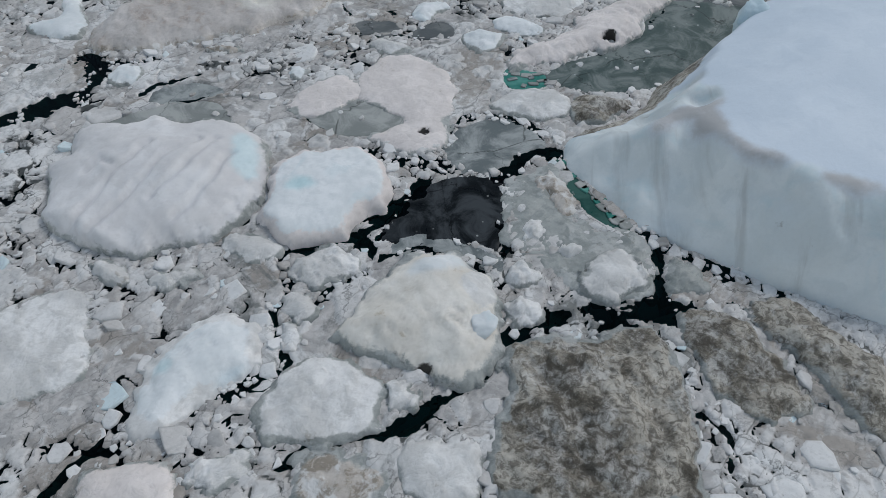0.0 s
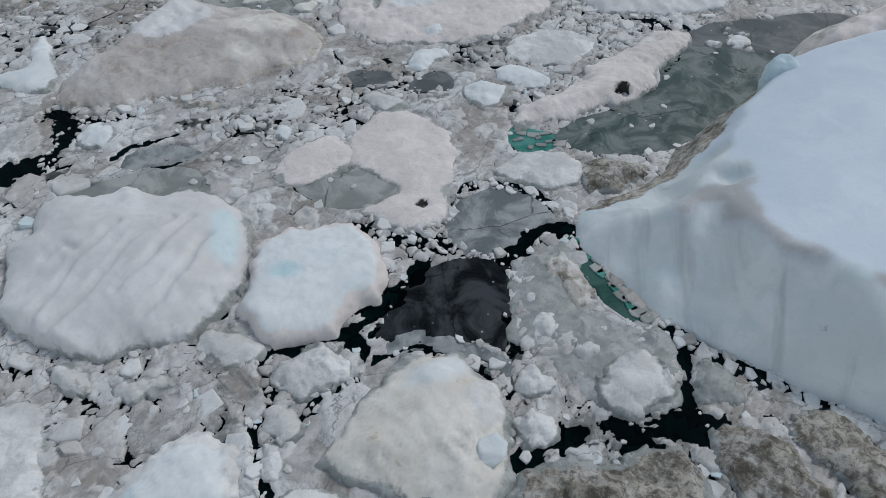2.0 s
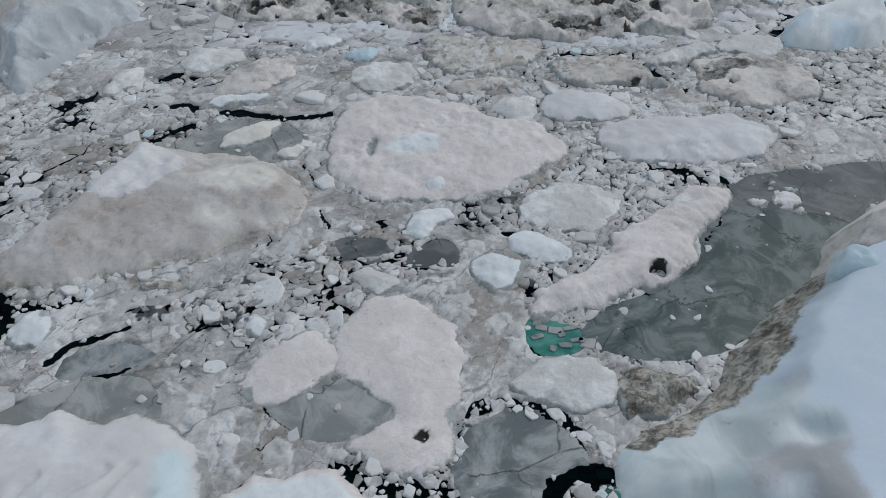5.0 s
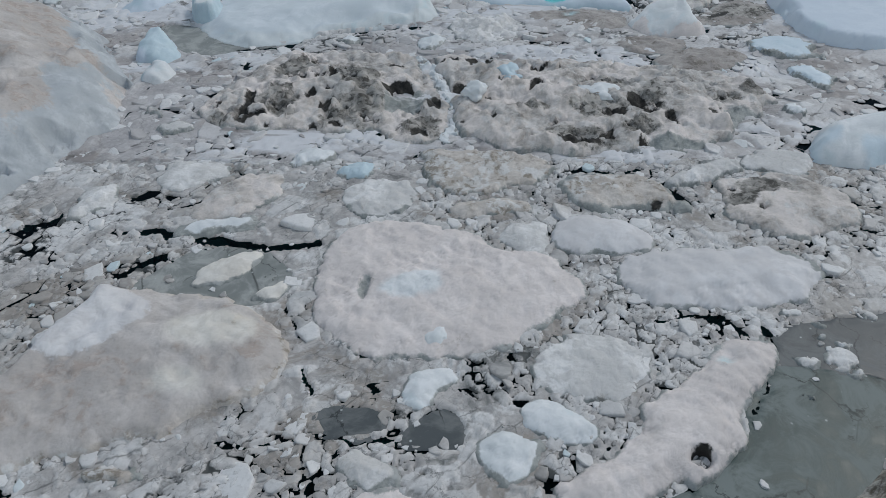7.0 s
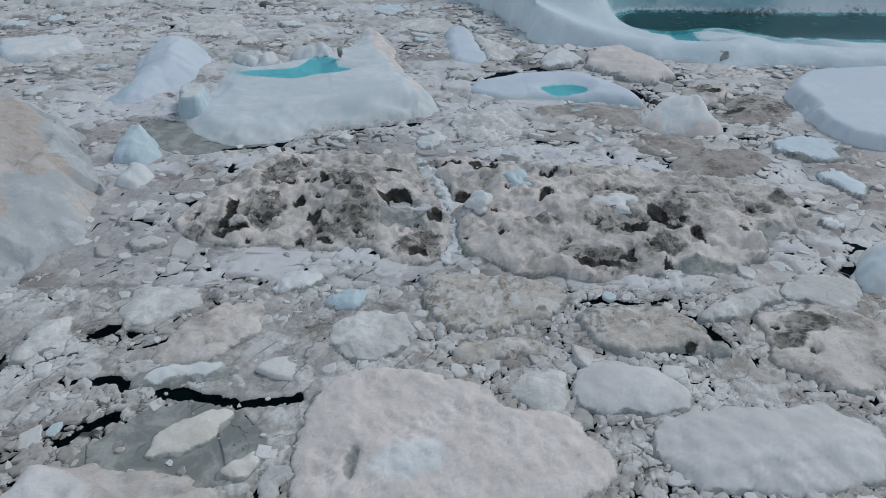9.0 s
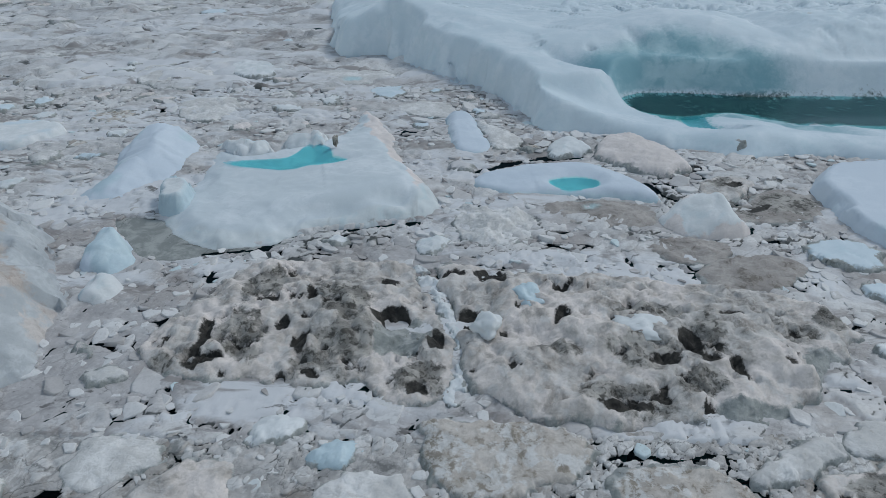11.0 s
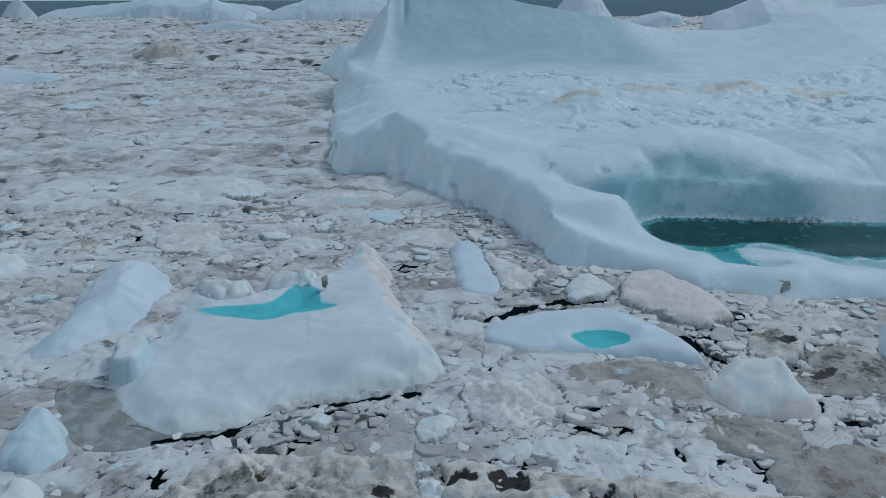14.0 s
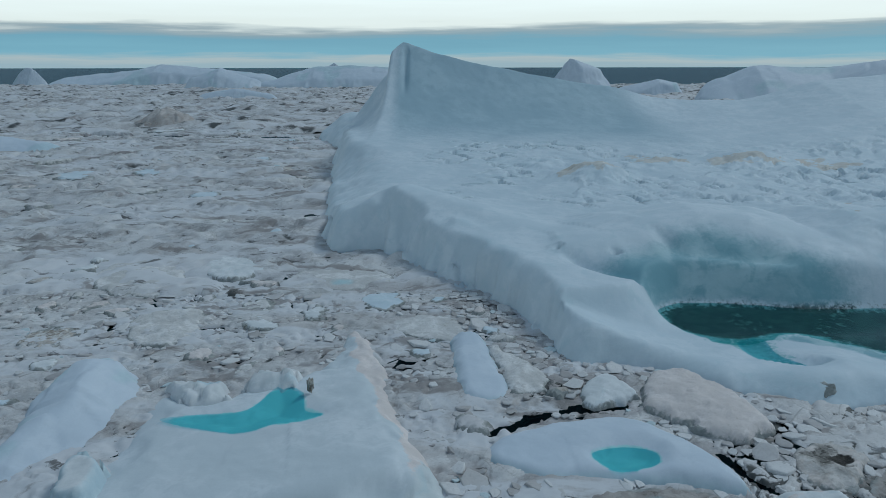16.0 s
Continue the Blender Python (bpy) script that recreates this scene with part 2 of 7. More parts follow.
def sea_water(name, tint, rough=0.04, gloss_share=1.0):
    """Calm water: a clear green body with the sky's gloss on it."""
    m = bpy.data.materials.new(name)
    m.use_nodes = True
    n, l = m.node_tree.nodes, m.node_tree.links
    n.remove(n["Principled BSDF"])
    clear, gloss, mixer = n.new("ShaderNodeBsdfTransparent"), n.new("ShaderNodeBsdfGlossy"), n.new("ShaderNodeMixShader")
    fres, noise_n, bump_n = n.new("ShaderNodeFresnel"), n.new("ShaderNodeTexNoise"), n.new("ShaderNodeBump")
    geo = n.new("ShaderNodeNewGeometry")
    clear.inputs["Color"].default_value = (*tint, 1)
    gloss.inputs["Roughness"].default_value = rough
    gloss.inputs["Color"].default_value = (0.62, 0.80, 1.0, 1)
    fres.inputs["IOR"].default_value = 1.33
    noise_n.inputs["Scale"].default_value, noise_n.inputs["Detail"].default_value = 1.4, 3
    bump_n.inputs["Strength"].default_value, bump_n.inputs["Distance"].default_value = 0.06, 0.1
    l.new(geo.outputs["Position"], noise_n.inputs["Vector"])
    l.new(noise_n.outputs[0], bump_n.inputs["Height"])
    l.new(bump_n.outputs[0], gloss.inputs["Normal"])
    l.new(bump_n.outputs[0], fres.inputs["Normal"])
    part = n.new("ShaderNodeMath")
    part.operation = "MULTIPLY"
    part.inputs[1].default_value = gloss_share
    l.new(fres.outputs[0], part.inputs[0])
    l.new(part.outputs[0], mixer.inputs[0])
    l.new(clear.outputs[0], mixer.inputs[1])
    l.new(gloss.outputs[0], mixer.inputs[2])
    l.new(mixer.outputs[0], n["Material Output"].inputs["Surface"])
    return m


def plain(name, colour, rough):
    k = Mat(name)
    c = k.mix(k.span(k.noise(0.3, 5), 0.35, 0.65), colour, tuple(v * 0.7 for v in colour))
    return k.done(c, rough)


palette("snow", (0.77, 0.79, 0.81), (0.66, 0.69, 0.71), blue=0.2, relief=0.32, grain=0.35)
palette("pink", (0.775, 0.72, 0.705), (0.67, 0.62, 0.605), (0.36, 0.325, 0.30), dirty=0.28, relief=0.8, grain=0.7)
palette("silt", (0.60, 0.565, 0.55), (0.45, 0.42, 0.405), (0.31, 0.265, 0.24), dirty=0.62, relief=0.9, size=0.5)
palette("grey", (0.78, 0.775, 0.775), (0.59, 0.585, 0.58), (0.30, 0.285, 0.265), dirty=0.30, relief=1.0, grain=0.8)
palette("tan", (0.62, 0.58, 0.545), (0.46, 0.42, 0.385), (0.20, 0.175, 0.145), dirty=0.70, relief=1.0, snow=0.75)
palette("dirt", (0.50, 0.47, 0.42), (0.31, 0.285, 0.245), (0.055, 0.048, 0.038), dirty=0.82, size=0.85, relief=1.6, snow=0.4)
palette("melt", (0.74, 0.685, 0.66), (0.55, 0.51, 0.48), (0.05, 0.044, 0.036), dirty=0.84, size=0.5, relief=1.5, snow=0.4)
palette("smut", (0.44, 0.42, 0.395), (0.25, 0.24, 0.225), (0.05, 0.047, 0.042), dirty=0.8, size=1.6, relief=1.2)
palette("ivory", (0.75, 0.725, 0.685), (0.63, 0.60, 0.555), (0.33, 0.285, 0.225), dirty=0.42, relief=0.6, grain=0.5, size=0.7)
palette("flank", (0.53, 0.56, 0.59), (0.42, 0.45, 0.48), relief=1.0, grain=0.6)
palette("umber", (0.46, 0.43, 0.41), (0.32, 0.295, 0.28), (0.13, 0.115, 0.10), dirty=0.6, relief=1.3, size=0.8)
palette("mud", (0.050, 0.047, 0.042), (0.020, 0.019, 0.018), relief=1.2, size=2.0)
palette("wet", (0.37, 0.385, 0.375), (0.26, 0.28, 0.275), (0.14, 0.14, 0.13), dirty=0.45, rough=0.35, relief=0.6, snow=0.3)
palette("old", (0.69, 0.685, 0.70), (0.60, 0.59, 0.60), relief=0.3, grain=0.3, size=0.7)
palette("berg", (0.655, 0.735, 0.80), (0.585, 0.68, 0.75), blue=0.2, relief=0.3, grain=0.25, size=0.5)
palette("face", (0.67, 0.71, 0.73), (0.59, 0.64, 0.665), (0.27, 0.28, 0.28), dirty=0.25, blue=0.3, relief=0.35, grain=0.3, size=0.7)
palette("aqua", (0.57, 0.71, 0.745), (0.50, 0.66, 0.70), relief=0.3, grain=0.2)
palette("blue", (0.56, 0.67, 0.73), (0.48, 0.60, 0.67), blue=0.35, rough=0.4, relief=0.4, grain=0.3)
palette("pale", (0.60, 0.70, 0.735), (0.56, 0.665, 0.70), relief=0.3, grain=0.2)
palette("smudge", (0.50, 0.50, 0.515), (0.40, 0.40, 0.41), relief=0.3, grain=0.3)
palette("firn", (0.62, 0.69, 0.775), (0.57, 0.645, 0.735), relief=0.25, grain=0.25, size=0.5)
palette("floeberg", (0.68, 0.73, 0.775), (0.59, 0.65, 0.695), relief=0.25, grain=0.3, size=0.6)
palette("cream", (0.66, 0.66, 0.635), (0.56, 0.555, 0.53), (0.42, 0.38, 0.33), dirty=0.4, relief=0.6, grain=0.4, size=0.4)
# blue ice of the hollow; its wide contrast also paints the hollow's shading
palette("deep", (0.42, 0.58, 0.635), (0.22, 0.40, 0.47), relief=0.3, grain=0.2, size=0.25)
# bare bluish ice of the high wall, darkened for the shade on it
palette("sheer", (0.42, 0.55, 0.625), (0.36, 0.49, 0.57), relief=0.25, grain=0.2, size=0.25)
palette("silted_bed", (0.08, 0.12, 0.115), (0.03, 0.05, 0.05), (0.18, 0.26, 0.25), dirty=0.55, size=0.7, relief=0.2)
palette("shoal", (0.30, 0.58, 0.61), (0.20, 0.45, 0.48), relief=0.2, grain=0.1)
palette("bed", (0.40, 0.74, 0.755), (0.34, 0.66, 0.68), relief=0.2, grain=0.1)
M_PAN = thin_ice("grey_pan_ice", (0.13, 0.15, 0.155), (0.36, 0.38, 0.38), 0.9)
M_PONDPAN = thin_ice("frozen_pond_ice", (0.22, 0.235, 0.228), (0.40, 0.41, 0.40), 0.9)
M_GREENPAN = thin_ice("green_pan_ice", (0.05, 0.078, 0.075), (0.21, 0.24, 0.235), 0.85)
M_BLACKPAN = thin_ice("black_pan_ice", (0.004, 0.006, 0.008), (0.075, 0.085, 0.095), 0.6, 0.15, 0.08)
M_DARKPAN = thin_ice("dark_pan_ice", (0.09, 0.10, 0.105), (0.22, 0.23, 0.23), 0.6, 0.2)
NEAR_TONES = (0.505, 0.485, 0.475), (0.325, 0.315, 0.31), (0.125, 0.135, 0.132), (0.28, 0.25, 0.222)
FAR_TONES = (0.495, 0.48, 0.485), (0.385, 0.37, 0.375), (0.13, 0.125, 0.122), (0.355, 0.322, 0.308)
# snowier far pack, with the bluish cast of haze mixed into its colours
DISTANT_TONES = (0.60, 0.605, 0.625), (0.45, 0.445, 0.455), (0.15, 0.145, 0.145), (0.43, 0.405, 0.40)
M_TEALPAN = thin_ice("teal_drowned_ice", (0.02, 0.17, 0.14), (0.14, 0.36, 0.32), 0.6, 0.15)
M_TEALDEEP = thin_ice("deep_teal_ice", (0.008, 0.06, 0.05), (0.06, 0.16, 0.14), 0.4, 0.15)
M_CHUNK = chunk_ice("brash_ice", *NEAR_TONES)
M_FARCHUNK = chunk_ice("far_brash_ice", *FAR_TONES, size=0.6)
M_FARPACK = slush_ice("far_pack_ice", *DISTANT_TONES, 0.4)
M_SLUSH = slush_ice("slush", *NEAR_TONES)
M_PACK = slush_ice("pack_ice", *FAR_TONES, 0.6)
M_WATER = sea_water("sea_water", (0.02, 0.085, 0.08), 0.12, 0.24)
M_POOL = sea_water("melt_water", (0.66, 0.95, 0.96))
M_POND = sea_water("pond_water", (0.50, 0.80, 0.77), 0.10, 0.7)
M_DEEP = plain("deep_water", (0.004, 0.008, 0.010), 0.5)

# ---- shaping tools ----


def lattice(ix, iy, seed):
    h = (ix * 374761393 + iy * 668265263 + seed * 974634777) & 0x7FFFFFFF
    h = ((h ^ (h >> 13)) * 1274126177) & 0x7FFFFFFF
    return ((h ^ (h >> 16)) & 0xFFFF) / 32767.5 - 1.0


def swell(x, y, seed=0):
    """Smooth value noise from -1 to 1, one cell a unit."""
    ix, iy = np.floor(x).astype(np.int64), np.floor(y).astype(np.int64)
    fx, fy = x - ix, y - iy
    fx, fy = fx * fx * fx * (fx * (fx * 6 - 15) + 10), fy * fy * fy * (fy * (fy * 6 - 15) + 10)
    a, b = lattice(ix, iy, seed), lattice(ix + 1, iy, seed)
    c, d = lattice(ix, iy + 1, seed), lattice(ix + 1, iy + 1, seed)
    return (a + (b - a) * fx) * (1 - fy) + (c + (d - c) * fx) * fy


def rough_sum(x, y, seed=0, octaves=4, gain=0.5):
    total, amp, norm = 0.0, 1.0, 0.0
    for o in range(octaves):
        ca, sa = math.cos(0.7 * o + seed), math.sin(0.7 * o + seed)
        total = total + amp * swell((x * ca - y * sa) * 2**o + 17.3 * o, (x * sa + y * ca) * 2**o - 9.1 * o, seed + o)
        norm, amp = norm + amp, amp * gain
    return total / norm


def step(v, lo, hi):
    s = np.clip((v - lo) / (hi - lo), 0, 1)
    return s * s * (3 - 2 * s)


def cellular(x, y, size, seed):
    """Irregular plates: how far from a plate's edge (0 to 1), the plate's own random numbers, and the way to its middle."""
    u, v = x / size, y / size
    u, v = u + 0.32 * swell(u * 1.7, v * 1.7, seed + 5), v + 0.32 * swell(u * 1.7 + 9, v * 1.7 - 4, seed + 6)
    iu, iv = np.floor(u).astype(np.int64), np.floor(v).astype(np.int64)
    f1, f2 = np.full(u.shape, 9.0), np.full(u.shape, 9.0)
    own, other, mu, mv = np.zeros(u.shape), np.zeros(u.shape), np.zeros(u.shape), np.zeros(u.shape)
    for a in (-1, 0, 1):
        for b in (-1, 0, 1):
            cu, cv = iu + a, iv + b
            du = cu + 0.5 + 0.48 * lattice(cu, cv, seed) - u
            dv = cv + 0.5 + 0.48 * lattice(cu, cv, seed + 1) - v
            d = np.hypot(du, dv) * (1.0 + 0.25 * lattice(cu, cv, seed + 4))
            closer = d < f1
            f2 = np.where(closer, f1, np.minimum(f2, d))
            own = np.where(closer, 0.5 + 0.5 * lattice(cu, cv, seed + 2), own)
            other = np.where(closer, 0.5 + 0.5 * lattice(cu, cv, seed + 3), other)
            mu, mv = np.where(closer, du, mu), np.where(closer, dv, mv)
            f1 = np.where(closer, d, f1)
    return f2 - f1, own, other, mu * size, mv * size


def rounded(corners, per=5):
    """A closed line through the corners, rounded between them."""
    p = np.array(corners, float)
    a, b, c, d = np.roll(p, 1, 0), p, np.roll(p, -1, 0), np.roll(p, -2, 0)
    line = []
    for s in np.arange(per) / per:
        line.append(0.5 * (2 * b + (c - a) * s + (2 * a - 5 * b + 4 * c - d) * s**2 + (3 * b - a - 3 * c + d) * s**3))
    return np.stack(line, 1).reshape(-1, 2)


def inside(line, x, y):
    """Metres inside a closed line (negative outside)."""
    best, odd = np.full(x.shape, 1e9), np.zeros(x.shape, bool)
    for (ax, ay), (bx, by) in zip(line, np.roll(line, -1, 0)):
        ex, ey = bx - ax, by - ay
        s = np.clip(((x - ax) * ex + (y - ay) * ey) / max(ex * ex + ey * ey, 1e-9), 0, 1)
        best = np.minimum(best, (x - ax - s * ex) ** 2 + (y - ay - s * ey) ** 2)
        cross = (ay > y) != (by > y)
        if ay != by:
            odd ^= cross & (x < ex * (y - ay) / ey + ax)
    return np.where(odd, 1, -1) * np.sqrt(best)


def near_line(points, x, y):
    """Metres to an open line, and how far along it (0 to 1 per stretch, added up)."""
    best, along = np.full(x.shape, 1e9), np.zeros(x.shape)
    for i, ((ax, ay), (bx, by)) in enumerate(zip(points[:-1], points[1:])):
        ex, ey = bx - ax, by - ay
        s = np.clip(((x - ax) * ex + (y - ay) * ey) / max(ex * ex + ey * ey, 1e-9), 0, 1)
        d = np.hypot(x - ax - s * ex, y - ay - s * ey)
        along = np.where(d < best, i + s, along)
        best = np.minimum(best, d)
    return best, along


def ridge(points, x, y):
    """Metres to a line of (x, y, height) points, signed (positive to its right), and the height at the nearest place."""
    best, side, high = np.full(x.shape, 1e9), np.zeros(x.shape), np.zeros(x.shape)
    for (ax, ay, az), (bx, by, bz) in zip(points[:-1], points[1:]):
        ex, ey = bx - ax, by - ay
        s = np.clip(((x - ax) * ex + (y - ay) * ey) / (ex * ex + ey * ey), 0, 1)
        d = np.hypot(x - ax - s * ex, y - ay - s * ey)
        closer = d < best
        side = np.where(closer, np.where((x - ax) * ey - (y - ay) * ex > 0, 1, -1), side)
        high = np.where(closer, az + (bz - az) * s, high)
        best = np.minimum(best, d)
    return best * side, high


def crest(points, x, y, south, north, soft=0.6):
    """A rounded ridge through (x, y, height) points that falls away to each side at its own slope."""
    d, high = ridge(points, x, y)
    fall = np.sqrt(d * d + soft * soft) - soft
    return high - fall * np.where(d > 0, south, north)


def blend_max(a, b, k):
    h = np.clip(0.5 + 0.5 * (a - b) / k, 0, 1)
    return b + (a - b) * h + k * h * (1 - h)


def blend_min(a, b, k):
    return -blend_max(-a, -b, k)


def soften(m, times=2):
    for _ in range(times):
        p = np.pad(m, 1, mode="edge")
        m = (p[:-2, 1:-1] + p[2:, 1:-1] + p[1:-1, :-2] + p[1:-1, 2:] + 2 * m) / 6
    return m


def one_piece(m):
    """The one connected stretch of a mask that holds its thickest part."""
    if not m.any():
        return m
    thick = soften(m.astype(float), 12) * m
    got = np.zeros(m.shape, bool)
    got[np.unravel_index(np.argmax(thick), m.shape)] = True
    while True:
        p = np.pad(got, 1)
        more = (p[:-2, 1:-1] | p[2:, 1:-1] | p[1:-1, :-2] | p[1:-1, 2:] | got) & m
        if (more == got).all():
            return got
        got = more


def facets(x, y, size, tilt, seed):
    """Broken planes, each tilted its own way, with sharp edges between them."""
    edge, own, other, mx, my = cellular(x, y, size, seed)
    return (mx * (own - 0.5) + my * (other - 0.5)) * 2 * tilt + 0.5 * size * tilt * (own - 0.5)


def grid_mesh(name, x, y, z, keep, mat, slot=None, kinds=1, at=(0, 0, 0), extra=(), only=None, blur=4, fields=None):
    """A mesh over a grid of points, without the cells that are not kept; only: the cells of one part."""
    rows, cols = x.shape
    idx = np.arange(rows * cols).reshape(rows, cols)
    cell = keep[:-1, :-1] | keep[1:, :-1] | keep[:-1, 1:] | keep[1:, 1:]
    if only is not None:
        cell &= only[:-1, :-1]
    if not cell.any():
        return None
    quads = np.stack([idx[:-1, :-1], idx[:-1, 1:], idx[1:, 1:], idx[1:, :-1]], -1)[cell]
    used, flat = np.unique(quads, return_inverse=True)
    flat = flat.reshape(-1)
    co = np.stack([x.ravel()[used] - at[0], y.ravel()[used] - at[1], z.ravel()[used] - at[2]], -1).astype(np.float32)
    me = bpy.data.meshes.new(name)
    me.vertices.add(len(co))
    me.vertices.foreach_set("co", co.ravel())
    me.loops.add(len(flat))
    me.loops.foreach_set("vertex_index", flat.astype(np.int32))
    me.polygons.add(len(quads))
    me.polygons.foreach_set("loop_start", np.arange(0, len(flat), 4, dtype=np.int32))
    me.polygons.foreach_set("use_smooth", np.full(len(quads), True))
    me.materials.append(mat)
    for i in range(1, kinds):
        mask = fields[i] if fields and i in fields else soften((slot == i).astype(float), blur)
        mask = mask.ravel()[used].astype(np.float32)
        me.attributes.new("mask_%d" % i, "FLOAT", "POINT").data.foreach_set("value", mask)
    for key, values in extra:
        me.attributes.new(key, "FLOAT", "POINT").data.foreach_set("value", values.ravel()[used].astype(np.float32))
    me.update()
    me.validate()
    if only is not None:
        gy, gx = np.gradient(z, y[1, 0] - y[0, 0], x[0, 1] - x[0, 0])
        nrm = np.stack([-gx.ravel()[used], -gy.ravel()[used], np.ones(len(used))], -1)
        nrm /= np.linalg.norm(nrm, axis=1)[:, None]
        me.normals_split_custom_set_from_vertices(nrm.astype(np.float32))
    return me


def grid_thing(name, x, y, z, keep, names, slot, at, parts, blur=4, fields=None):
    """A thing from a grid; parts: {part name: mask}, each a child mesh that fits the rest without a seam."""
    mat = ice(*names)
    if not parts:
        ob = new(name, grid_mesh(name, x, y, z, keep, mat, slot, len(names), at, blur=blur, fields=fields))
        ob.location = at
        return ob
    live = np.zeros(x.shape, bool)
    live[:-1, :-1] = keep[:-1, :-1] | keep[1:, :-1] | keep[:-1, 1:] | keep[1:, 1:]
    live = one_piece(live)
    rest, pieces = live.copy(), {}
    for key, mask in parts.items():
        pieces[key] = one_piece((soften(mask.astype(float), 3) > 0.5) & rest)
        rest &= ~pieces[key]
    body = one_piece(rest)
    for _ in range(40):
        left = live & ~body
        for m in pieces.values():
            left &= ~m
        if not left.any():
            break
        for m in pieces.values():
            p = np.pad(m, 1)
            m |= (p[:-2, 1:-1] | p[2:, 1:-1] | p[1:-1, :-2] | p[1:-1, 2:]) & left
            left &= ~m
    ob = new(name, grid_mesh(name, x, y, z, keep, mat, slot, len(names), at, only=body, blur=blur, fields=fields))
    ob.location = at
    for key, mask in pieces.items():
        me = grid_mesh(key, x, y, z, keep, mat, slot, len(names), at, only=mask, blur=blur, fields=fields)
        if me:
            new(key, me).parent = ob
    return ob


PLAN = []       # outlines that keep loose pieces away
SHEETS = []     # outlines of thin ice
LEADS = []      # lines of open water
BIG = []        # outlines of the bergs that leave no slush under them
SEED = [0]


def plot(line, cell, margin):
    (x0, y0), (x1, y1) = line.min(0) - margin, line.max(0) + margin
    return np.meshgrid(np.arange(x0, x1 + cell, cell), np.arange(y0, y1 + cell, cell))


def foot_part(owner, line, cell, reach, depth, seed):
    """The drowned shelf of ice that sticks out round a floe or berg under the water."""
    x, y = plot(line, cell, reach + 0.6)
    d = inside(line, x, y) + 0.35 * rough_sum(x / 1.5, y / 1.5, seed + 7, 3)
    z = -depth * (0.35 + np.clip(-d / reach, -1, 1.3) ** 2 * 2.0)
    cx, cy = owner.location[0], owner.location[1]
    me = grid_mesh("ice_foot", x, y, z, (d > -reach) & (d < 0.7), ice("blue"), at=(cx, cy, 0))
    ob = new("ice_foot", me)
    ob.parent = owner
    tagged(ob, "drowned blue-green shelf of ice")


PATCHES = {"mud": "mud_and_hole_patch", "aqua": "melt_hollow", "snow": "snow_patch", "dirt": "silt_patch"}


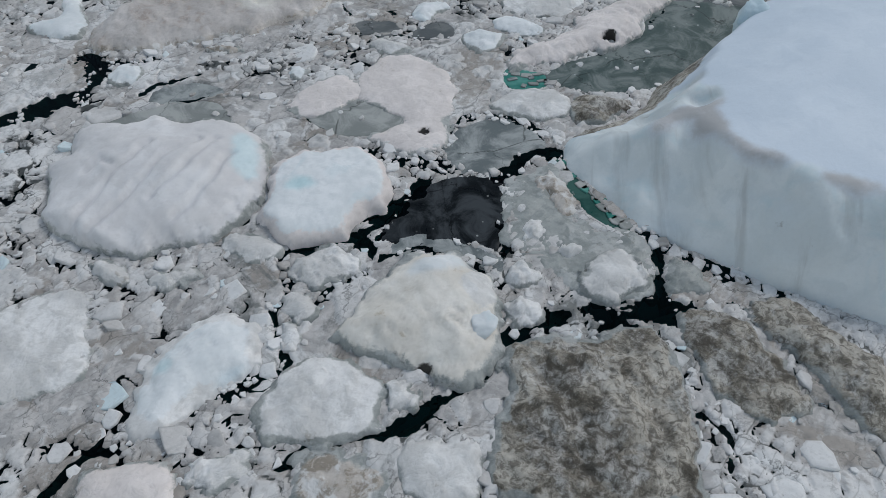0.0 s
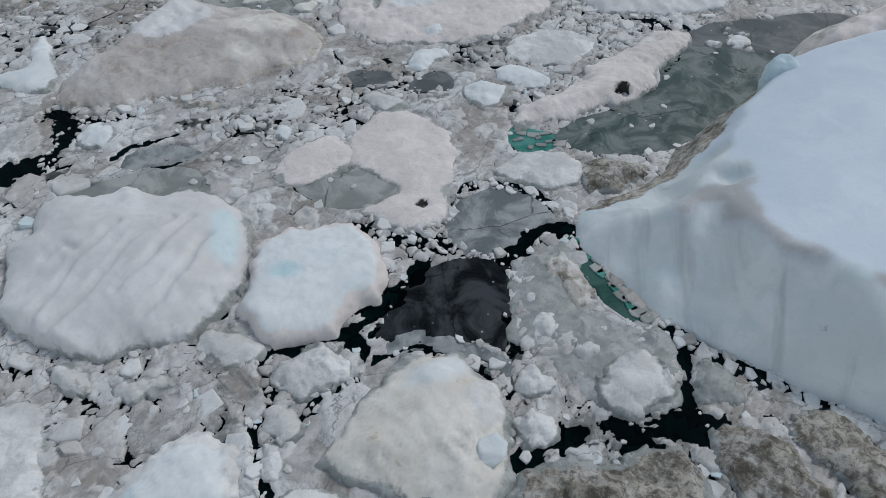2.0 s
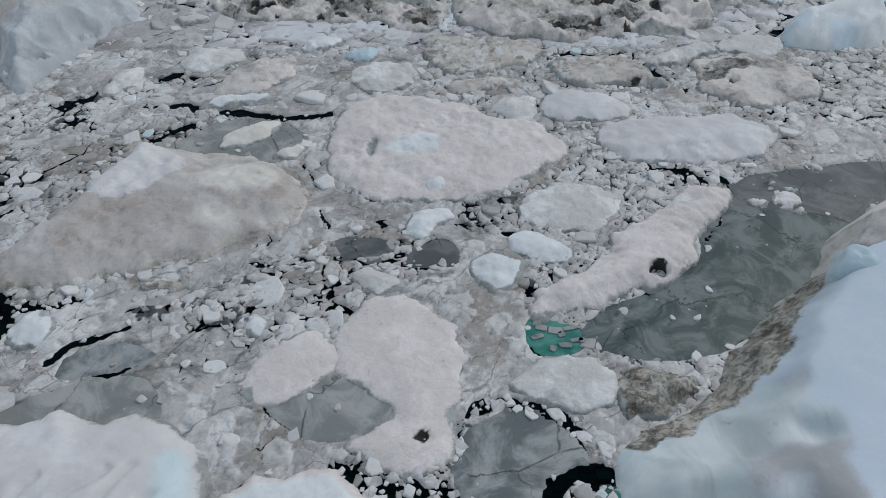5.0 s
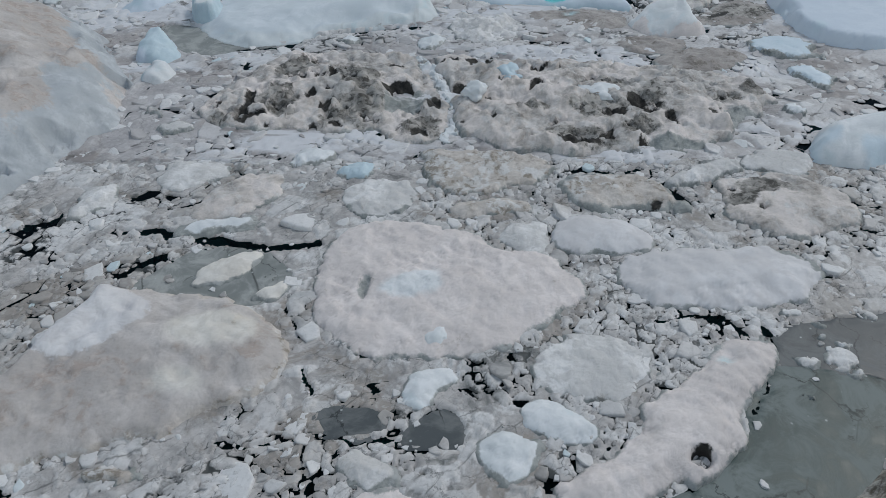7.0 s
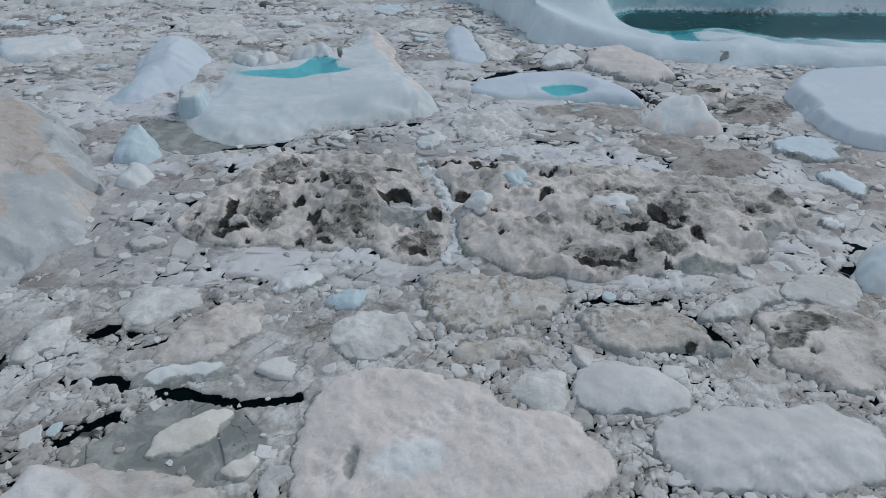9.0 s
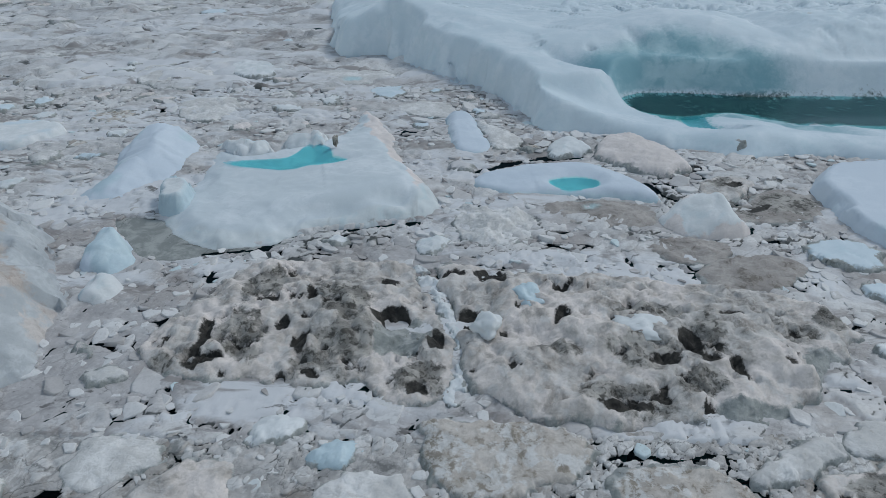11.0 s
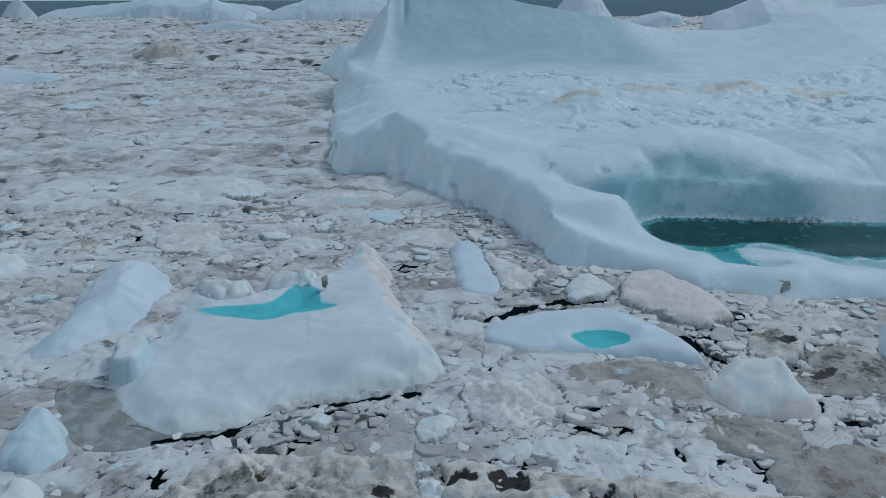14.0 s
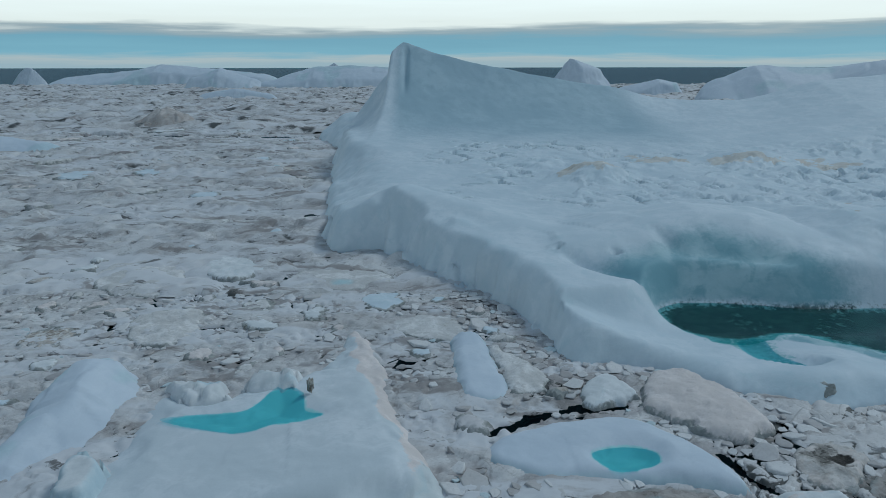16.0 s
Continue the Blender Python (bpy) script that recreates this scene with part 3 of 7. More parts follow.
def floe(name, corners, label, mat="snow", h=0.5, crown=0.2, edge=0.5, lump=0.12, size=1.6, rim=0.0, cell=0.2, lean=(0, 0), base=0.0,
         wobble=0.22, form=None, wet="wet", pits=0.0, category="ice floe", group="", free=True, foot=True, marks=(), chip=0.32):
    """A floating piece of ice: the rounded outline, a shoulder of its own width and height, a crowned and lumpy top, and a wet rim."""
    SEED[0] += 1
    seed = SEED[0]
    line = rounded(corners)
    x, y = plot(line, cell, 0.8)
    cx, cy = line.mean(0)
    d = inside(line, x, y)
    d = d + wobble * rough_sum(x / 1.3, y / 1.3, seed, 4, 0.62) + 0.5 * wobble * rough_sum(x / 0.45, y / 0.45, seed + 20, 3, 0.6)
    d = d + 0.09 * d.max() * (1 - 2.5 * np.abs(rough_sum(x / (0.8 * d.max()), y / (0.8 * d.max()), seed + 30, 2)))
    d0 = d.copy()
    if chip:
        grain = min(max(0.5, 3.2 * cell), 0.35 * max(d.max(), 0.5) + 0.2)
        d = d + chip * (cellular(x, y, grain, seed + 33)[1] - 0.55) * (1 - step(d, 0.5, 1.6))
    far = max(d.max(), 0.3)
    h, edge = (0.78 * h, 1.35 * edge) if h < 0.65 else (h, edge)
    up = np.clip(d / edge, 0, 1)
    z = h * np.sqrt(np.clip(1 - (1 - up) ** 2, 0, 1)) + crown * step(d, 0, far)
    z = z + lump * up * rough_sum(x / size, y / size, seed + 50, 5, 0.55)
    z = z + 0.05 * up * np.abs(rough_sum(x / 0.5, y / 0.5, seed + 60, 3, 0.6))
    crust = step(rough_sum(x / 1.5, y / 1.2, seed + 80, 5, 0.58), -0.02, 0.12)
    z = z + (min(0.07, 0.15 * h) if chip > 0.2 else 0.015) * up * crust * step(d, 0.3, 0.8)
    if chip > 0.2:
        worn = step(rough_sum(x / 3.2, y / 2.6, seed + 43, 3), -0.15, 0.25) * step(d, 0.2, 0.9)
        dents = step(rough_sum(x / 0.75, y / 0.6, seed + 44, 4, 0.6), 0.08, 0.34)
        z = z - min(0.13, 0.3 * h) * dents * worn * up
        z = z + 0.07 * up * worn * (1 - 2.2 * np.abs(rough_sum(x / 1.1, y / 0.9, seed + 45, 3, 0.55)))
    z = z + (lean[0] * (x - cx) + lean[1] * (y - cy)) * up
    if pits:
        p = rough_sum(x / 1.1, y / 0.9, seed + 70, 4, 0.6) + 0.40 * rough_sum(x / 7, y / 7, seed + 71, 2)
        z = z - pits * up * step(p, 0.24, 0.46)
    if form:
        z = form(x, y, d, z)
    names, slot, parts = [mat], None, {}
    if rim:
        parts["wet_rim"] = d0 < rim
        names.append(wet)
        slot = np.where(d + 0.35 * rough_sum(x / 0.8, y / 0.8, seed + 90, 4) < rim, 1, 0)
        slot[d < -0.1] = 1
    for mx, my, rx, ry, turn, kind, deep in marks:
        if kind not in names:
            names.append(kind)
        u, v = (x - mx) * math.cos(turn) + (y - my) * math.sin(turn), (y - my) * math.cos(turn) - (x - mx) * math.sin(turn)
        r = np.hypot(u / rx, v / ry) + (0.45 * rough_sum(x / (0.8 * rx), y / (0.8 * ry), seed + 95, 5, 0.6) if kind != "smut" else 1.1 * rough_sum(x / (0.4 * rx), y / (0.5 * ry), seed + 95, 5, 0.65))
        z = z - deep * (1 - step(r, 0.4, 1.1)) * (d > 0)
        if kind in PATCHES and PATCHES[kind] not in parts and min(rx, ry) > 2.2 * cell:
            parts[PATCHES[kind]] = np.hypot(u / rx, v / ry) < 0.95
        slot = np.where((r < 0.9) & (d > 0.05), names.index(kind), np.zeros(x.shape, int) if slot is None else slot)
    # near-black is painted over the deepest pits so the melt holes read dark
    if pits:
        if "mud" not in names:
            names.append("mud")
        slot = np.where((p > 0.38) & (d > 0.5), names.index("mud"), 0 if slot is None else slot)
    z = np.where(d < 0, d * 2.2, z) + base
    crisp = {names.index("mud"): soften((slot == names.index("mud")).astype(float), 2)} if "mud" in names else None
    ob = grid_thing(name, x, y, z, d > -0.45, names, slot, (cx, cy, 0), parts, 8 if marks else 3, crisp)
    if free:
        PLAN.append(line)
        if foot and base == 0 and cy < 62:
            foot_part(ob, line, 0.35, 0.7, 0.25, seed)
    return tagged(ob, label, category, group)


def open_water(x, y):
    """Metres from the nearest lead's edge; negative inside it."""
    best, brash = np.full(x.shape, 50.0), np.zeros(x.shape)
    x, y = x + 0.5 * rough_sum(x / 1.6, y / 1.6, 204, 4, 0.6), y + 0.5 * rough_sum(x / 1.6, y / 1.6, 205, 4, 0.6)
    wob = 0.75 + 1.1 * rough_sum(x / 1.1, y / 1.1, 201, 4, 0.6)
    for width, points, loose in LEADS:
        px, py = [p[0] for p in points], [p[1] for p in points]
        near = (x > min(px) - 4) & (x < max(px) + 4) & (y > min(py) - 4) & (y < max(py) + 4)
        if near.any():
            r, _ = near_line(points, x[near], y[near])
            r = r - width * wob[near]
            brash[near] = np.where(r < best[near], loose, brash[near])
            best[near] = np.minimum(best[near], r)
    return best, brash


def pan(name, corners, label, mat, z=0.04, cell=0.16, wobble=0.3):
    """A flat sheet of thin ice, barely above the water."""
    SEED[0] += 1
    line = rounded(corners)
    x, y = plot(line, cell, 0.8)
    cx, cy = line.mean(0)
    d = inside(line, x, y) + wobble * rough_sum(x / 1.2, y / 1.2, SEED[0], 4, 0.6)
    d = d + 0.2 + 0.45 * (cellular(x, y, 0.7, SEED[0] + 3)[1] - 0.5) * (1 - step(d, 0.3, 1.0))
    zz = np.minimum(z + 0.012 * rough_sum(x / 0.8, y / 0.8, SEED[0] + 9, 3), d * 0.8)
    zz = np.minimum(zz, 0.5 * open_water(x, y)[0] + 0.06)
    ob = new(name, grid_mesh(name, x, y, zz, d > -0.2, mat, at=(cx, cy, 0)))
    ob.location = (cx, cy, 0)
    SHEETS.append(line)
    return tagged(ob, label, "ice sheet", "thin ice sheets")


SPOTS = []


def wet_spot(x, y, rx, ry, how=1.0):
    """A patch where the crushed ice is loose, dark and wet."""
    SPOTS.append((x, y, rx, ry, how))


def lead(width, *points, brash=0.04):
    LEADS.append((width, points, brash))


# ---- the sea ----


def sheet(name, z, mat, label, category):
    me = bpy.data.meshes.new(name)
    r = 9000.0
    me.from_pydata([(-r, -r, z), (r, -r, z), (r, r, z), (-r, r, z)], [], [(0, 1, 2, 3)])
    me.materials.append(mat)
    return tagged(new(name, me), label, category, kind="structure")


sheet("water", 0.0, M_WATER, "dark green-black calm sea water between the ice", "water")
sheet("deep_water", -4.0, M_DEEP, "black depth of the sea under the ice", "water")

# ---- shapes of single pieces ----


def grooved(x, y, d, z):
    """Long, slightly bowed melt grooves across the top."""
    lines = [[(-18.2, 21.0), (-17.2, 23.4), (-15.6, 26.4)], [(-16.8, 20.8), (-15.6, 23.0), (-14.6, 25.2), (-13.2, 26.8)],
             [(-14.4, 22.6), (-13.4, 24.6), (-12.3, 27.0)], [(-18.6, 24.4), (-17.9, 25.2), (-17.2, 24.8)], [(-13.0, 21.4), (-12.0, 23.6), (-11.3, 26.0)]]
    for i, points in enumerate(lines):
        r, _ = near_line(points, x + 0.25 * swell(x / 1.1, y / 1.1, 5 + i), y)
        z = z - np.where(d > 0.4, 0.17 * np.exp(-((r / 0.16) ** 2)) - 0.06 * np.exp(-(((r - 0.4) / 0.3) ** 2)), 0)
    return z


def holed(x, y, d, z):
    """One deep melt hole and a small blue dip at the far end."""
    z = z - 1.1 * np.exp(-(((x - 10.3) / 0.42) ** 2 + ((y - 38.0) / 0.34) ** 2) ** 2)
    return z - 0.3 * np.exp(-(((x - 13.6) / 0.5) ** 2 + ((y - 43.6) / 0.6) ** 2))


def hill_ridge(x, y, d, z):
    r, _ = near_line([(-22.0, 40.6), (-20.6, 44.0), (-18.8, 47.0)], x, y)
    return z + np.where(d > 0, 0.9 * np.exp(-((r / 1.3) ** 2)), 0) * step(d, 0, 1.2)


def hummocks(x, y, d, z):
    """Rounded knolls with sharp hollows between them."""
    a = 1 - np.abs(rough_sum(x / 2.4, y / 2.0, 31, 4, 0.5)) * 2.4
    b = 1 - np.abs(rough_sum(x / 0.9, y / 0.8, 47, 3, 0.5)) * 2.2
    return z + np.clip(d, 0, 1) * (0.45 * (0.4 - a) + 0.10 * (0.4 - b))


# ---- icebergs ----


def iceberg(name, outline, label, sculpt, mats, slots=None, cell=0.3, cliff=2.5, wobble=0.4, wave=1.8, free=True, foot=0.6, parts=None, chip=0.0, plate=1.6):
    """A floating berg: a sculpted top that meets the water in a steep foot along its outline."""
    SEED[0] += 1
    line = rounded(outline)
    x, y = plot(line, cell, 1.5)
    cx, cy = line.mean(0)
    d = inside(line, x, y) + wobble * rough_sum(x / wave, y / wave, SEED[0], 4, 0.55)
    if chip:
        d = d + (chip(x, y) if callable(chip) else chip) * (cellular(x, y, plate, SEED[0] + 40)[1] - 0.5) * (1 - step(d, 1.0, 3.0))
    top = sculpt(x, y, d)
    steep = cliff(x, y) if callable(cliff) else cliff
    z = blend_min(top, np.where(d > 0, steep * d + 0.05, 2.0 * d), foot)
    slot = slots(x, y, d, z) if slots else None
    slot, fields = slot if isinstance(slot, tuple) else (slot, None)
    split = {part_name: slot == i for i, part_name in parts.items()} if parts else None
    ob = grid_thing(name, x, y, z, d > -0.8, mats if slots else mats[:1], slot, (cx, cy, 0), split, 14 if cell == 0.5 else 6, fields)
    if free:
        PLAN.append(line)
        if np.ptp(line[:, 0]) > 12 and cy < 300:
            BIG.append(line)
        if cy < 130:
            foot_part(ob, line, 0.6, 1.4, 0.3, SEED[0])
    return tagged(ob, label, "iceberg")


def shoulder_top(x, y, d):
    """A smooth snow slope that levels off above a fluted, melt-streaked face."""
    z = blend_min(6.8 + 0.55 * x - 0.343 * y, 4.3 + 0.03 * (x - 11) + 0.05 * (y - 22), 3.0)
    return z + 0.14 * rough_sum(x / 4.0, y / 4.0, 7, 3)


def shoulder_cliff(x, y):
    flute = np.sin(1.7 * (x * 0.8 - y * 0.6) + 1.6 * swell(x / 2.5, y / 2.5, 3))
    return 0.78 + 0.95 * step(x - 0.3 * (y - 24.0), 11.0, 15.5) + 0.5 * step(y, 27.0, 31.0) * step(x, 10.0, 13.0) + 0.07 * flute + 0.2 * swell(x / 1.3, y / 1.3, 13)


def shoulder_slots(x, y, d, z):
    low = d * shoulder_cliff(x, y) < shoulder_top(x, y, d) + 0.5 + 0.8 * rough_sum(x / 1.5, y / 1.5, 12, 4)
    mud = (near_line([(7.6, 29.4), (10.8, 31.2), (12.6, 33.4), (15.0, 35.8), (18.0, 37.6), (24.0, 39.0)], x, y)[0] + 1.1 * rough_sum(x / 1.2, y / 1.2, 19, 4)) < 1.5
    low |= x < 11.6 + 0.12 * (y - 23.8) + 0.7 * rough_sum(x / 2, y / 2, 14, 3)
    rim = d * shoulder_cliff(x, y) - shoulder_top(x, y, d)
    smear = (np.abs(rim - 0.4) < 0.55 + 1.3 * rough_sum(x / 1.8, y / 1.8, 16, 4)) & (y < 27) & (d > 0.5)
    return np.where(mud, 2, np.where(smear, 3, np.where(low & (y < 31.5 - 0.1 * x), 1, 0)))


iceberg("iceberg", [(6.6, 28.8), (6.2, 27.5), (7.0, 25.1), (9.0, 22.3), (10.0, 21.5), (11.8, 20.3), (13.7, 19.1), (16.0, 17.9), (22.0, 14.5), (32.0, 12.0),
                    (38.0, 24.0), (34.0, 38.0), (24.0, 39.2), (18.0, 37.6), (15.0, 35.6), (12.6, 33.2), (10.8, 31.0), (8.6, 29.6)],
        "smooth blue-white iceberg with a streaked melting face", shoulder_top, ["firn", "face", "dirt", "smudge"], shoulder_slots, 0.16, shoulder_cliff, 0.5, 2.6, foot=0.6, parts={1: "melting_face", 2: "mud_band"})


def boulder(name, x, y, z, rx, ry, rz, mat, label, seed, lump=0.25, sink=0.25, category="ice block", group="", fine=4):
    """A free-standing worn block of ice."""
    bm = bmesh.new()
    bmesh.ops.create_icosphere(bm, subdivisions=fine, radius=1.0)
    rng = random.Random(seed)
    cuts = [(Vector((rng.gauss(0, 1), rng.gauss(0, 1), rng.gauss(0.2, 0.8))).normalized(), rng.uniform(0.55, 0.88)) for _ in range(9)]
    for v in bm.verts:
        c = v.co.copy()
        reach = min([1.0] + [far / c.dot(n) for n, far in cuts if c.dot(n) > 0.05])
        c = c * reach * 1.15
        c = c * (1 + lump * noise.fractal(c * 1.6 + Vector((seed * 3.7, seed * 1.3, 0)), 1.0, 2.0, 4))
        v.co = (c.x * rx, c.y * ry, c.z * rz)
    me = bpy.data.meshes.new(name)
    bm.to_mesh(me)
    bm.free()
    me.polygons.foreach_set("use_smooth", [True] * len(me.polygons))
    me.materials.append(ice(mat))
    ob = new(name, me)
    ob.matrix_world = pose(x, y, z + rz * (1 - 2 * sink), 0, 0, seed * 47 % 360)
    return tagged(ob, label, category, group)


boulder("ice_block", 17.8, 35.4, 2.6, 0.95, 0.9, 1.1, "blue", "pale blue rounded block of ice leaning on the iceberg", 3, 0.15)
boulder("ice_block", 1.75, 15.6, 0.75, 0.72, 0.55, 0.34, "snow", "clean white lump of ice on a stained floe", 5, 0.15)


def muddy_top(x, y, d):
    z = crest([(19.0, 37.4, 1.6), (21.5, 38.8, 3.4), (26.0, 40.5, 4.2)], x, y, 1.0, 0.8)
    return z + 0.6 * rough_sum(x / 1.6, y / 1.6, 5, 5)


iceberg("iceberg", [(17.6, 36.8), (19.6, 36.2), (24.0, 37.0), (28.0, 38.5), (29.0, 43.0), (23.5, 42.5), (20.0, 40.5)],
        "muddy hummock of ice behind the iceberg", muddy_top, ["pink", "melt"], lambda x, y, d, z: (rough_sum(x / 1.4, y / 1.4, 8, 4) > 0.05).astype(int), 0.2)


def west_top(x, y, d):
    """A broad silty hill with a fractured flank."""
    z = crest([(-52.0, 78.0, 8.5), (-42.0, 76.0, 7.0), (-34.0, 70.0, 5.0), (-32.0, 63.0, 3.5)], x, y, 0.25, 0.45)
    z = z + 0.5 * rough_sum(x / 5, y / 5, 4, 5) + 0.22 * np.abs(rough_sum(x / 1.4, y / 1.4, 9, 4))
    return z + facets(x, y, 2.2, 0.3, 15) * (1 - step(d, 4, 8))


iceberg("iceberg", [(-55.6, 92.4), (-48.3, 92.4), (-40.3, 88.5), (-35.9, 84.9), (-29.3, 76.5), (-27.2, 69.8), (-27.7, 63.5), (-29.9, 59.5), (-33.2, 57.8)],
        "broad brown-white iceberg with a fractured flank", west_top, ["silt", "flank"],
        lambda x, y, d, z: ((d < 3.0 + 2.5 * rough_sum(x / 4, y / 4, 77, 4)) & (rough_sum(x / 2.5, y / 2.5, 78, 4) > -0.4)).astype(int), 0.35, 1.3, 0.8, 3.0, parts={1: "fractured_flank"}, chip=1.2, plate=2.0)


def slab_top_form(x, y, d):
    """A tilted tabular berg: a long smooth snow deck, a shadowed front edge and a pool in the hollow at the back."""
    z = crest([(-23.5, 88.0, 0.7), (-17.0, 88.4, 1.4), (-12.0, 89.0, 1.9), (-7.0, 90.6, 2.3), (-4.3, 92.4, 2.0)], x, y, 0.26, 0.09, 2.0)
    z = blend_max(z, crest([(-5.5, 93.0, 2.2), (-8.0, 101.0, 1.4), (-10.0, 108.0, 0.8), (-11.6, 117.0, 0.5)], x, y, 0.4, 0.2, 1.0), 0.6)
    z = np.maximum(z, 0.95) + 0.18 * rough_sum(x / 4.0, y / 3.0, 6, 4)
    bay = step(rough_sum(x / 3.2, y / 3.2, 44, 3), 0.0, 0.5)
    z = z - 0.55 * bay * (1 - step(d, 0.6, 3.0))
    z = z - 1.2 * np.exp(-(((x + 11.2) / 3.4) ** 2) - ((y - 87.2 - 0.2 * (x + 11.2)) / 1.2) ** 2) - 1.1 * np.exp(-(((x + 5.6) / 2.0) ** 2) - ((y - 88.9) / 1.2) ** 2)
    dip = inside(SLAB_POOL, x, y)
    return np.where(dip > -1.5, np.maximum(blend_min(z, 1.02 - 0.35 * dip, 0.25), 0.25), z)


SLAB_POOL = rounded([(-23.6, 98.6), (-21.2, 99.4), (-17.8, 100.1), (-16.3, 103.8), (-14.1, 102.6), (-13.1, 100.1), (-11.5, 99.6), (-13.3, 98.4), (-15.3, 98.2), (-17, 97.1), (-19, 97.1)])
RAFT_POOL = rounded([(8.8, 95), (11.3, 95.8), (13.5, 95.2), (13.2, 93.6), (10.7, 92.9), (9.4, 93.4)])
# slot 1 paints the front edge's shading as a grey-blue band
slab = iceberg("iceberg", [(-20.3, 82.1), (-18.6, 82.4), (-15.7, 83), (-14.2, 84.3), (-11.3, 85.6), (-7.8, 86.3), (-3.7, 87.5), (-1.8, 90.3), (-3.9, 96.2), (-6.3, 101.6), (-7.8, 109.6), (-11.8, 118), (-13.2, 109.6), (-15.3, 108.1), (-21.8, 102.7), (-26.7, 103.9), (-26.2, 95), (-26.3, 87.4), (-22.8, 83.4)],
        "tabular white iceberg with a turquoise melt pool", slab_top_form, ["floeberg", "face", "pink", "bed"],
        lambda x, y, d, z: np.where(inside(SLAB_POOL, x, y) > -0.15, 3, np.where((d < 1.3 + 1.4 * rough_sum(x / 3, y / 3, 91, 3)) & (y < 93), 1, np.where(x + 0.35 * (y - 100) + 1.5 * rough_sum(x / 3, y / 3, 92, 3) > -6.5, 2, 0))),
        0.22, lambda x, y: 0.5 + 0.8 * step(x, -16, -10) + 0.3 * swell(x / 2.5, y / 2.5, 85), 0.5, foot=0.8, parts={1: "ice_face", 2: "stained_tail", 3: "pool_bed"})


def pool(name, owner, line, z, label, mat, spread=0.5):
    c = line.mean(0)
    ring = c + (line - c) * (1 + spread * 0.2)
    nxt = np.roll(ring, -1, 0)
    if (ring[:, 0] * nxt[:, 1] - nxt[:, 0] * ring[:, 1]).sum() < 0:
        ring = ring[::-1]
    me = bpy.data.meshes.new(name)
    me.from_pydata([(px - c[0], py - c[1], 0) for px, py in ring], [], [tuple(range(len(ring)))])
    me.materials.append(mat)
    ob = new(name, me)
    ob.parent = owner
    ob.location = (c[0] - owner.location[0], c[1] - owner.location[1], z)
    return tagged(ob, label)


pool("melt_pool", slab, SLAB_POOL, 1.0, "turquoise melt pool in the back of the white iceberg", M_POOL)


def peaked(points, south, north, rough=0.25, size=2.0, seed=1, soft=0.6):
    return lambda x, y, d: crest(points, x, y, south, north, soft) + rough * rough_sum(x / size, y / size, seed, 5) + facets(x, y, size, 1.2 * rough / size, seed + 3)


two = lambda x, y, d, z: ((rough_sum(x / 2.6, y / 2.6, 61, 3) > 0.15) & (d < 2.0)).astype(int)
iceberg("iceberg", [(-36.4, 91.3), (-34.9, 95.9), (-37, 101.4), (-36.3, 106.5), (-36.8, 112.6), (-31.1, 108), (-27.3, 101.5), (-26.2, 95), (-28.3, 91.4), (-30.5, 88.9)], "low jagged blue-white berg beside the slab",
        peaked([(-34.0, 93.5, 1.2), (-32.0, 100.0, 2.2), (-33.0, 105.0, 3.0)], 0.6, 0.5, 0.2, 3.6, 21), ["firn", "blue"], two, 0.28, 1.8, chip=0.4, plate=1.8)
iceberg("iceberg", [(-27.1, 88.5), (-28.5, 92.2), (-26.3, 93.1), (-24.1, 90.6), (-24.2, 87.4)], "small cube-like blue-white block of ice",
        lambda x, y, d: 2.2 + 0.12 * (x + 26) + 0.12 * rough_sum(x, y, 23, 4), ["snow", "blue"], lambda x, y, d, z: (d < 0.8).astype(int), 0.18, 3.5, 0.2, chip=0.7, plate=1.0)
iceberg("iceberg", [(-26.6, 104.6), (-25.7, 106), (-21.3, 104.6), (-20, 102.1), (-23.3, 100.9)], "small pale blue block at the pool's edge", peaked([(-25.0, 103.5, 1.6), (-21.5, 103.0, 1.7)], 0.8, 0.7, 0.4, 1.5, 24), ["snow", "blue"], two, 0.22, chip=0.7, plate=1.0)
iceberg("iceberg", [(-19.6, 104.7), (-18, 107.4), (-15, 106.7), (-14.9, 103.4), (-17.8, 102.1)], "small pale blue block at the pool's edge", peaked([(-18.0, 105.0, 1.7), (-15.2, 105.0, 2.1)], 0.9, 0.7, 0.4, 1.5, 25), ["snow", "blue"], two, 0.22, chip=0.7, plate=1.0)


def raft_top(x, y, d):
    z = crest([(2.0, 96.0, 0.7), (7.0, 97.8, 1.0), (13.0, 97.0, 1.2), (17.0, 93.0, 1.0)], x, y, 0.08, 0.25)
    z = z + 0.08 * rough_sum(x / 2, y / 2, 33, 4)
    dip = inside(RAFT_POOL, x, y)
    return np.where(dip > -1.2, np.maximum(blend_min(z, 0.62 - 0.5 * dip, 0.2), 0.18), z)


